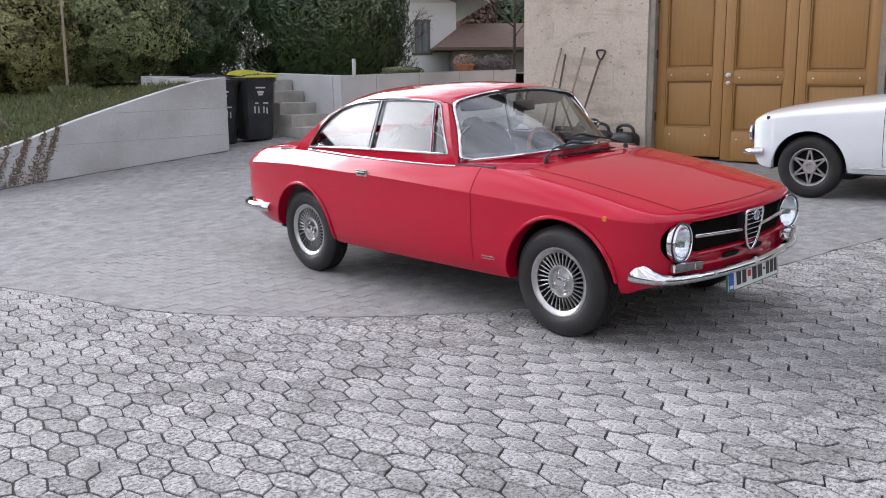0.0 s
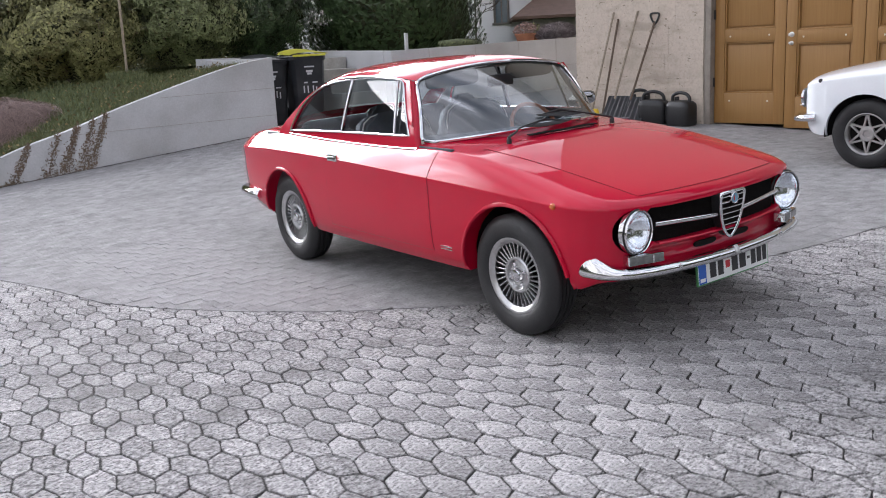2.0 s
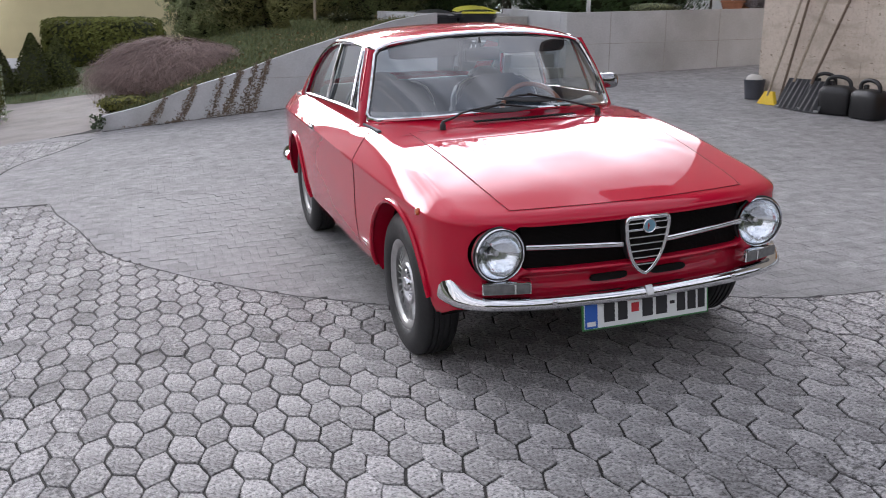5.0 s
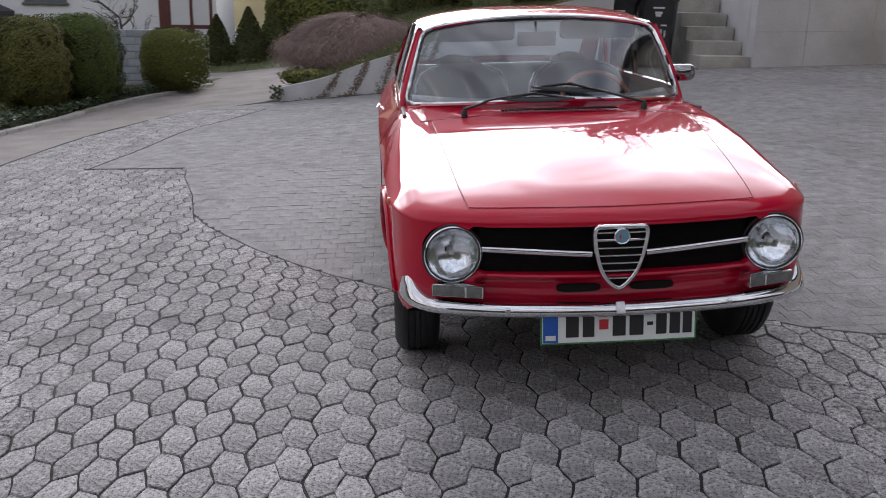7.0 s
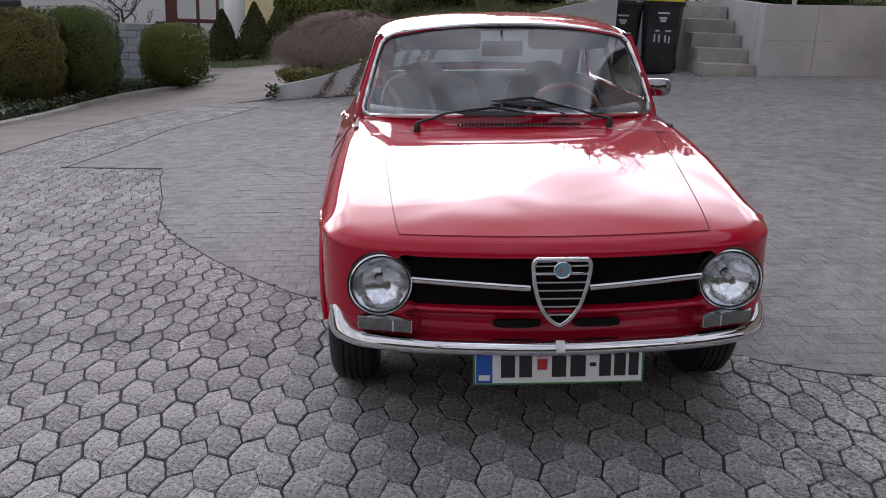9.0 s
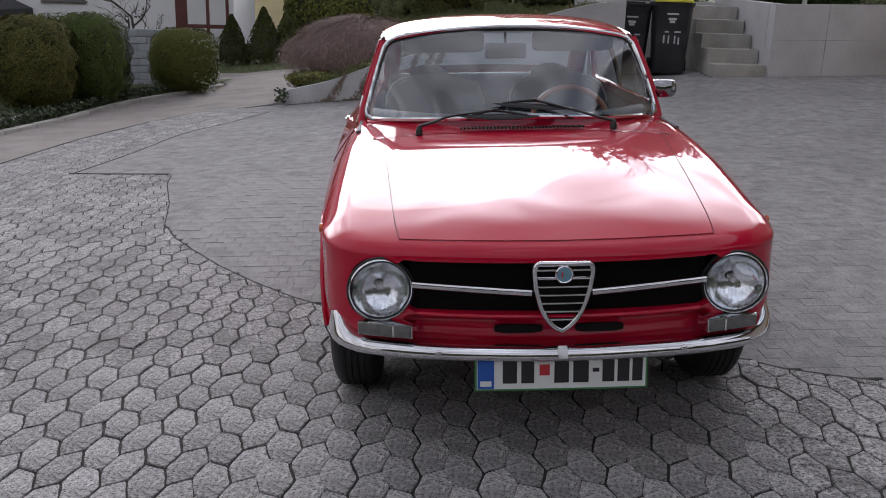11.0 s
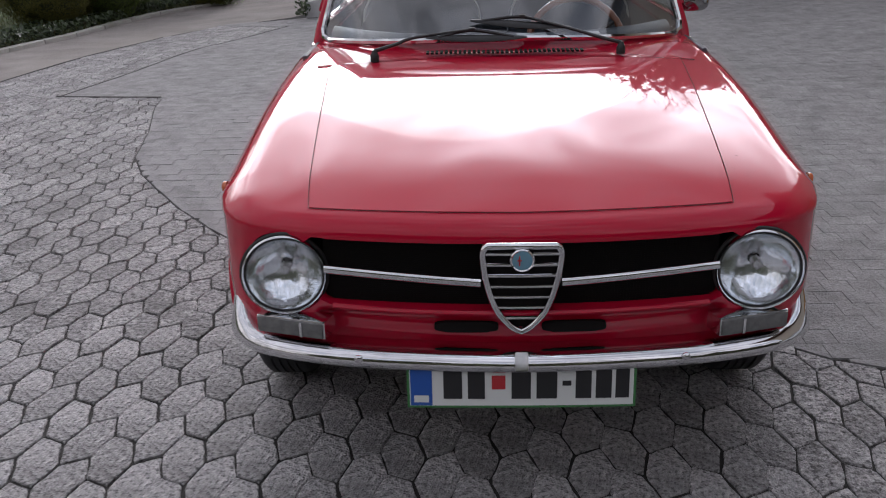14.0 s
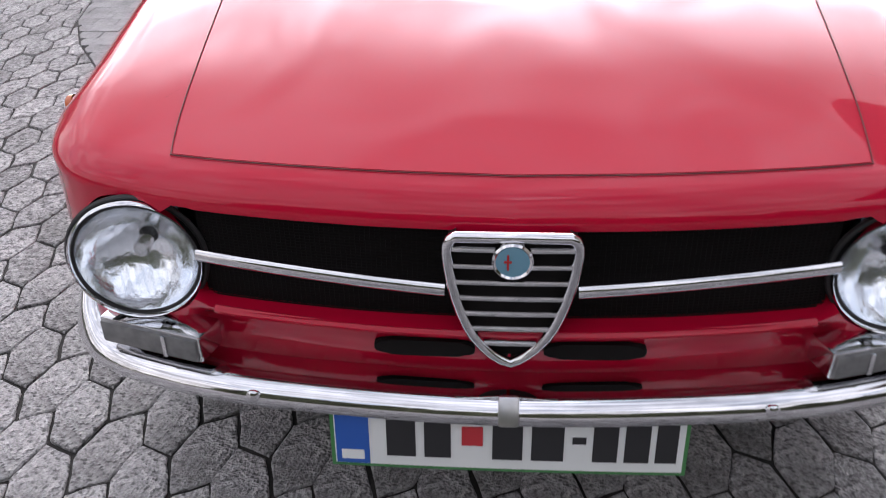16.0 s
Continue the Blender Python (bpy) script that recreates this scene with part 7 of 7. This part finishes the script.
def house(name, label, m, w, d, h, wall, roof_h, roof_mat, windows, over=0.5):
    """A house with a gabled roof; windows: (x, z, width, height) on its front (y = 0)."""
    hs = thing(name, label, "house", m)
    bm = bmesh.new()
    box(bm, (w / 2, d / 2, h / 2 - 1.0), (w, d, h + 2.0))
    part("wall", bm, wall, hs)
    bm = bmesh.new()
    prism(bm, [(-over, h - 0.05), (-over, h + 0.08), (w / 2, h + roof_h + 0.15), (w + over, h + 0.08), (w + over, h - 0.05), (w / 2, h + roof_h)], d + 2 * over, lambda a, b, q: Vector((a, q - over, b)))
    prism(bm, [(0.01, h), (w - 0.01, h), (w / 2, h + roof_h - 0.01)], d, lambda a, b, q: Vector((a, q, b)))
    part("roof", bm, roof_mat, hs)
    for x, z, ww, wh in windows:
        bm = bmesh.new()
        for c, s in (((x, -0.01, z + wh / 2), (ww + 0.12, 0.06, 0.07)), ((x, -0.01, z - wh / 2), (ww + 0.16, 0.10, 0.06)), ((x - ww / 2, -0.01, z), (0.07, 0.06, wh)), ((x + ww / 2, -0.01, z), (0.07, 0.06, wh)), ((x, -0.008, z), (0.04, 0.05, wh))):
            box(bm, c, s, 0.005)
        win = part("window", bm, mat("frame_dark", (0.12, 0.11, 0.10), 0.6), hs)
        bm = bmesh.new()
        box(bm, (x, 0.0, z), (ww, 0.03, wh))
        part("pane", bm, WINDOW, win)
    return hs


aim = lambda x, y, turn, z: pose(x, y, z, 0, 0, turn)
house("house", "white rendered house with a dark window beyond the terrace", aim(9.05, 23.06, -38, 0.9), 8.35, 8.0, 2.68, PLASTER, 1.6, mat("white_eaves", (0.6, 0.6, 0.6), 0.8), [(7.28, 1.65, 0.42, 1.0), (2.1, 2.0, 1.0, 0.9)], 0.95)
shed = thing("shed", "low garden shed with a brown hipped roof behind the house corner", "shed", aim(14.3, 16.6, -38, 1.0))
bm = bmesh.new()
box(bm, (2.75, 1.75, 0.1), (5.5, 3.5, 2.1))
part("wall", bm, mat("shed_wall", (0.30, 0.29, 0.28), 0.9, var=0.1), shed)
bm = bmesh.new()
lo = [bm.verts.new(p) for p in ((-0.6, -0.6, 1.08), (6.1, -0.6, 1.08), (6.1, 4.1, 1.08), (-0.6, 4.1, 1.08))]
ed = [bm.verts.new(p) for p in ((-0.6, -0.6, 1.16), (6.1, -0.6, 1.16), (6.1, 4.1, 1.16), (-0.6, 4.1, 1.16))]
r0, r1 = bm.verts.new((0.45, 1.75, 1.95)), bm.verts.new((5.0, 1.75, 1.95))
bm.faces.new(lo[::-1])
for k in range(4):
    bm.faces.new((lo[k], lo[(k + 1) % 4], ed[(k + 1) % 4], ed[k]))
bm.faces.new((ed[0], ed[1], r1, r0)), bm.faces.new((ed[2], ed[3], r0, r1)), bm.faces.new((ed[3], ed[0], r0)), bm.faces.new((ed[1], ed[2], r1))
part("roof", bm, ROOFTILE, shed, smooth=False)
house("house", "white house with a dark red balcony across the lane", aim(-11.9, 19.2, 6, -0.6), 7.0, 8.0, 5.6, PLASTER, 2.0, ROOFTILE, [(1.2, 1.2, 0.9, 0.9), (3.0, 1.9, 0.9, 0.8)], 0.5)
crm = house("house", "cream house with a pale base at the end of the lane", aim(-6.6, 30.0, 4, -0.6), 7.0, 7.0, 2.9, CREAM, 2.0, ROOFTILE, [(2.6, 1.0, 0.9, 0.5)], 0.35)
hs = house("house", "beige boarded house behind a low hedge", aim(-16.5, 18.0, 0, -1.2), 6.5, 6.0, 1.85, PLANK, 1.6, mat("slate", (0.045, 0.045, 0.05), 0.8), [(4.6, 1.25, 1.0, 0.8)], 0.35)
for k in range(9):
    bm = bmesh.new()
    box(bm, (3.25, -0.012, 0.1 + 0.2 * k), (6.5, 0.024, 0.194), 0.004)
    part("board", bm, PLANK, hs)
bm = bmesh.new()
box(bm, (3.5, -0.02, -0.6), (7.06, 0.1, 2.2), 0.01)
part("plinth", bm, PLASTER, crm)
# balcony timbers of the white house
bal = thing("balcony", "dark red timber balcony with posts on the white house", "balcony", aim(-5.9, 18.6, 6, -0.6))
REDWOOD = mat("red_timber", (0.10, 0.030, 0.025), 0.7, var=0.2)
for x, w in ((0.0, 0.26), (0.6, 0.07), (1.05, 0.07)):
    bm = bmesh.new()
    box(bm, (x, 0, 1.3), (w, 0.12, 2.7), 0.01)
    part("post", bm, REDWOOD, bal)
for z in (1.05, 1.9):
    bm = bmesh.new()
    box(bm, (0.55, -0.03, z), (1.15, 0.04, 0.09), 0.006)
    part("rail", bm, REDWOOD, bal)
# grey block wall between the clipped hedges
blk = thing("block_wall", "short grey stone-block wall behind the clipped hedges", "wall", aim(-6.2, 13.5, 8, ground_z(-6.0, 13.5)))
random.seed(21)
bmesh_block = bmesh.new()
box(bmesh_block, (0, 0, 0), (0.295, 0.2, 0.125), 0.012)
bme = bpy.data.meshes.new("stone_block")
bmesh_block.to_mesh(bme)
bmesh_block.free()
bme.materials.append(mat("block_grey", (0.30, 0.32, 0.35), 0.9, var=0.15, scale=8, bump=0.4, rnd=0.12))
for row in range(8):
    for k in range(5):
        ob = new("block", bme)
        ob.parent = blk
        ob.matrix_local = pose(0.15 + 0.3 * k + (0.15 if row % 2 else 0), random.uniform(-0.01, 0.01), 0.065 + 0.13 * row)
# trees beyond the terrace
bush("far_tree", "dark evergreen tree far beyond the terrace", "tree", (35.4, 34.0, -1.0), (2.3, 2.3, 5.2), 9000, 0.20, LAUREL, 311, 2.0, 0.35, 2.0, shrink=0.75)
bush("far_tree", "reddish leafless tree far beyond the terrace", "tree", (32.3, 34.5, -1.0), (2.0, 2.0, 4.2), 7000, 0.16, REDTWIG, 312, 2.0, 0.4, 2.2, shrink=0.78)
# wooded ridge behind the village
bm = bmesh.new()
ridge = lambda a, v: Vector((math.cos(a) * (150 + 110 * v), math.sin(a) * (150 + 110 * v), -3 + (17 + 6 * math.sin(2.3 * a) + 5 * math.sin(5.1 * a + 1) + 3 * noise.noise(Vector((9 * a, 0, 0)))) * math.sin(v * math.pi / 2)))
sheet(bm, ridge, frange(0.3, 3.5, 90), frange(0, 1, 6))
setting("backdrop", bm, mat("far_wood", (0.050, 0.056, 0.045), 0.95, var=0.35, scale=0.05, fine=0.4), "dark wooded ridge far behind the houses")
# far trees that close the view all round; the unseen ones shape what the car mirrors
far = []
rng = np.random.default_rng(77)
FARLEAF = mat("far_leaf", (0.055, 0.062, 0.030), 0.8, rnd=0.5)
P, D = [], []
for k in range(120):
    a = 2 * np.pi * k / 120 + rng.normal(0, 0.02)
    ahead = math.sin(a) > 0.25 or math.cos(a) < -0.3  # low and far ahead and to the left; elsewhere nearer and taller, unseen, to darken reflections
    R = rng.uniform(48, 75) if ahead else rng.uniform(24, 40)
    h = rng.uniform(2.6, 5.0) if ahead else rng.uniform(4.0, 6.5)
    p, d = blob(420, (R * np.cos(a), R * np.sin(a), h * 0.8 - 1), (rng.uniform(2.5, 4.5), rng.uniform(2.5, 4.5), h), k, 0.35, 1.8, 0.5)
    P.append(p), D.append(d)
for k in range(26):
    # unseen row of trees added close behind the way to darken the car's reflections
    x = -9 + k * 1.2 + rng.normal(0, 0.4)
    h = rng.uniform(3.2, 4.6)
    p, d = blob(700, (x, -13.5 - rng.random() * 3 + 0.012 * x * x, h * 0.85 - 0.5), (1.7, 1.5, h), 200 + k, 0.3, 1.8, 0.5)
    P.append(p), D.append(d)
ft = leaves("far_trees", np.concatenate(P), np.concatenate(D), 0.55, FARLEAF, seed=5)
tagged(ft, "band of mixed trees all round, with unseen added ones behind", "trees", kind="stuff")


# ==== paving ====
HA, HB, HC, HF = (-0.035, 0.117), (0.035, 0.083), (0.064, -0.018), (-0.064, 0.018)
HEXAGON = [HF, HA, HB, HC, (HB[0], HB[1] - 0.2), (HA[0], HA[1] - 0.2)]
SKEWED = [HB, (HC[0], HC[1] + 0.2), (HF[0] + 0.2, HF[1] + 0.2), (HA[0] + 0.2, HA[1]), (HF[0] + 0.2, HF[1]), HC]
ORIGIN = (-1.455, -0.36)


def inside(x, y, poly):
    c, n = False, len(poly)
    for i in range(n):
        (x0, y0), (x1, y1) = poly[i], poly[(i + 1) % n]
        if (y0 > y) != (y1 > y) and x < x0 + (y - y0) * (x1 - x0) / (y1 - y0):
            c = not c
    return c


EDGES = []
for i in range(len(HEX_AREA)):
    a, b = Vector(HEX_AREA[i]), Vector(HEX_AREA[(i + 1) % len(HEX_AREA)])
    d = (b - a).normalized()
    EDGES.append((a, b, d, Vector((d.y, -d.x))))  # normal points into the area (it runs clockwise)


def nearest_edge(p):
    best = None
    for a, b, d, n in EDGES:
        t = max(0.0, min((b - a).length, (p - a).dot(d)))
        q = (p - (a + d * t)).length
        if best is None or q < best[0]:
            best = (q, a, n)
    return best


def clip(poly, a, n):
    out = []
    for i in range(len(poly)):
        p, q = Vector(poly[i]), Vector(poly[(i + 1) % len(poly)])
        dp, dq = (p - a).dot(n), (q - a).dot(n)
        if dp >= 0:
            out.append(tuple(p))
        if (dp >= 0) != (dq >= 0):
            out.append(tuple(p + (q - p) * (dp / (dp - dq))))
    return out


def area(poly):
    return 0.5 * abs(sum(poly[i][0] * poly[(i + 1) % len(poly)][1] - poly[(i + 1) % len(poly)][0] * poly[i][1] for i in range(len(poly))))


def shrunk(poly, inset):
    """The polygon with every side moved inwards."""
    n, out = len(poly), []
    turn = 1 if sum(poly[i][0] * poly[(i + 1) % n][1] - poly[(i + 1) % n][0] * poly[i][1] for i in range(n)) > 0 else -1
    for i in range(n):
        (ax, ay), (bx, by), (qx, qy) = poly[i - 1], poly[i], poly[(i + 1) % n]
        l0, l1 = math.hypot(bx - ax, by - ay) or 1e-6, math.hypot(qx - bx, qy - by) or 1e-6
        n0, n1 = (-(by - ay) / l0 * turn, (bx - ax) / l0 * turn), (-(qy - by) / l1 * turn, (qx - bx) / l1 * turn)
        k = inset / max(0.35, 1 + n0[0] * n1[0] + n0[1] * n1[1])
        out.append((bx + (n0[0] + n1[0]) * k, by + (n0[1] + n1[1]) * k))
    return out


def piece(V, F, poly, gap, cham, lift):
    """One paving stone: worn edge, flat top, sides down into the joint. poly in plan; the top follows the yard."""
    n = len(poly)
    cx, cy = sum(p[0] for p in poly) / n, sum(p[1] for p in poly) / n
    i0 = len(V)
    tilt = (random.gauss(0, 0.005), random.gauss(0, 0.005))
    for inset, dz in ((gap, -0.035), (gap, -cham * 0.7), (gap + cham, 0.0)):
        for X, Y in shrunk(poly, inset):
            V.append((X, Y, ground_z(X, Y) + dz + lift + tilt[0] * (X - cx) + tilt[1] * (Y - cy)))
    for q in range(2):
        for k in range(n):
            F.append((i0 + q * n + k, i0 + q * n + (k + 1) % n, i0 + (q + 1) * n + (k + 1) % n, i0 + (q + 1) * n + k))
    F.append(tuple(i0 + 2 * n + k for k in range(n)))


def unit_mesh(name, poly, gap, cham, material):
    V, F = [], []
    n = len(poly)
    cx, cy = sum(p[0] for p in poly) / n, sum(p[1] for p in poly) / n
    for inset, dz in ((gap, -0.035), (gap, -cham * 0.7), (gap + cham, 0.0)):
        for x, y in shrunk(poly, inset):
            V.append((x - cx, y - cy, dz))
    for q in range(2):
        for k in range(n):
            F.append((q * n + k, q * n + (k + 1) % n, (q + 1) * n + (k + 1) % n, (q + 1) * n + k))
    F.append(tuple(2 * n + k for k in range(n)))
    me = bpy.data.meshes.new(name)
    me.from_pydata(V, [], F)
    me.materials.append(material)
    return me, cx, cy


def joined(name, V, F, material, label, parent):
    me = bpy.data.meshes.new(name)
    me.from_pydata(V, [], F)
    me.materials.append(material)
    ob = new(name, me)
    ob.parent = parent
    return tagged(ob, label, kind="stuff")


random.seed(31)
GAP = 0.0040
hexfloor = tagged(new("pavement"), "yard paved with worn grey hexagonal concrete stones", kind="structure")
brickfloor = tagged(new("pavement"), "yard paved with small grey rectangular concrete stones", kind="structure")


def worn(P, q=0.0019):
    """Stone outlines with knocked corners and uneven sides."""
    out = []
    for i in range(len(P)):
        (a, b), (c, d) = P[i], P[(i + 1) % len(P)]
        out.append((a + random.gauss(0, q * 0.6), b + random.gauss(0, q * 0.6)))
        for k in (0.12, 0.5, 0.88):
            out.append((a + (c - a) * k + random.gauss(0, q * (1 if k == 0.5 else 0.5)), b + (d - b) * k + random.gauss(0, q * (1 if k == 0.5 else 0.5))))
    cx, cy = sum(p[0] for p in P) / len(P), sum(p[1] for p in P) / len(P)
    return [(x + (cx - x) * 0.02, y + (cy - y) * 0.02) if i % 4 == 0 else (x, y) for i, (x, y) in enumerate(out)]


units = [[unit_mesh("paver", worn(P[::-1]), GAP, 0.0034, PAVER) for _ in range(8)] for P in (HEXAGON, SKEWED)]
V, F = [], []
count = 0
for i in range(-29, 44):
    for j in range(-30, 50):
        u = ORIGIN[0] + 0.2 * i
        drift = max(0.0, u + 1.2)  # the rows turn a little and close up towards the house
        ox, oy = u - 0.012 - 0.031 * drift + 0.003 * math.sin(j * 0.9), ORIGIN[1] + 0.2 * j + 0.010 + 0.031 * drift + 0.003 * math.sin(i * 0.7)
        for kind, shape in enumerate((HEXAGON, SKEWED)):
            poly = [(ox + a * (0.971 if drift else 1.0), oy + b + 0.03 * a * (1 if drift else 0)) for a, b in shape][::-1]
            cx, cy = sum(p[0] for p in poly) / 6, sum(p[1] for p in poly) / 6
            if cx < -5 or cx > 6.6:
                continue
            near = nearest_edge(Vector((cx, cy)))
            ins = inside(cx, cy, HEX_AREA)
            if not ins and near[0] > 0.12:
                continue
            lift = random.gauss(0, 0.0010)
            if near[0] < 0.16:
                poly = clip(poly, near[1] + near[2] * 0.002, near[2])
                if len(poly) < 3 or area(poly) < 0.0016:
                    continue
                piece(V, F, poly, GAP, 0.0034, lift)
            elif -2.05 < cx < 0.75 and -1.35 < cy < 0.20 and count < 300:
                me, mx, my = random.choice(units[kind])
                ob = new("paver", me)
                ob.parent = hexfloor
                ob.matrix_local = pose(ox + mx, oy + my, ground_z(ox + mx, oy + my) + lift, random.gauss(0, 0.3), -2.3 + random.gauss(0, 0.3), random.gauss(0, 0.5))
                count += 1
            else:
                piece(V, F, worn(poly), GAP + random.uniform(-0.0010, 0.0012), 0.0034, lift)
joined("paver_field", V, F, PAVER, "worn grey hexagonal paving stones", hexfloor)

V, F = [], []
count = 0
me, mx, my = unit_mesh("paver", [(-0.053, 0.05), (0.053, 0.05), (0.053, -0.05), (-0.053, -0.05)][::-1], 0.0007, 0.0010, BRICKPAVER)


def yard_end(x):
    """How far back the small stones reach."""
    if x < 2.2:
        return 9.33 - 0.14 * (x + 2.25)
    if x < 3.43:
        return 10.6
    return 8.5


for j in range(-12, 106):
    y = 0.1 * j + 0.03
    for i in range(-34, 82):
        x = 0.106 * i + (0.053 if j % 2 else 0.0) + 0.006 * math.sin(j * 1.7)
        if x < -3.4 or y > yard_end(x) or inside(x, y, HEX_AREA) and nearest_edge(Vector((x, y)))[0] > 0.11:
            continue
        if (Vector((x, y, 0)) - FACE0).dot(FOUT) < -0.3 and y < 5.9 or x > 8.2:
            continue
        poly = [(x - 0.053, y - 0.05), (x + 0.053, y - 0.05), (x + 0.053, y + 0.05), (x - 0.053, y + 0.05)]
        near = nearest_edge(Vector((x, y)))
        lift = random.gauss(0, 0.0010)
        if near[0] < 0.12:
            poly = clip(poly, near[1] - near[2] * 0.002, -near[2])
            if len(poly) < 3 or area(poly) < 0.0012:
                continue
            piece(V, F, poly, 0.0007, 0.0010, lift * 0.4)
        elif -1.9 < x < -0.85 and 1.4 < y < 4.0 and count < 300:
            ob = new("paver", me)
            ob.parent = brickfloor
            ob.matrix_local = pose(x, y, ground_z(x, y) + lift, random.gauss(0, 0.3), -2.3 + random.gauss(0, 0.3), 0)
            count += 1
        else:
            piece(V, F, poly, 0.0007, 0.0010, lift * 0.4)
joined("paver_field", V, F, BRICKPAVER, "small grey rectangular paving stones", brickfloor)

# open joints where the two pavings meet the lane; a dark line at the garden wall's foot
for pts, w in (([(-3.40, 4.46), (-2.95, 4.345), (-2.50, 4.25)], 0.022), ([(-2.24, 9.34), (0.0, 9.025), (2.27, 8.708)], 0.012), ([(-3.38, 4.45), (-3.2, 5.6), (-3.05, 6.9), (-2.75, 7.6), (-2.35, 8.6)], 0.012), ([(-4.325, -1.0), (-4.32, 4.4), (-4.30, 5.5), (-4.20, 7.0), (-3.90, 8.6)], 0.016)):
    bm = bmesh.new()
    P = [Vector((p.x, p.y, ground_z(p.x, p.y) + 0.0005)) for p in spline([(a, b, 0) for a, b in pts], 8)]
    tube(bm, P, w, 6, flat=0.22, up=(0, 0, 1))
    setting("open_joint", bm, JOINT, "dark line in the paving, open joints and the wall's foot")
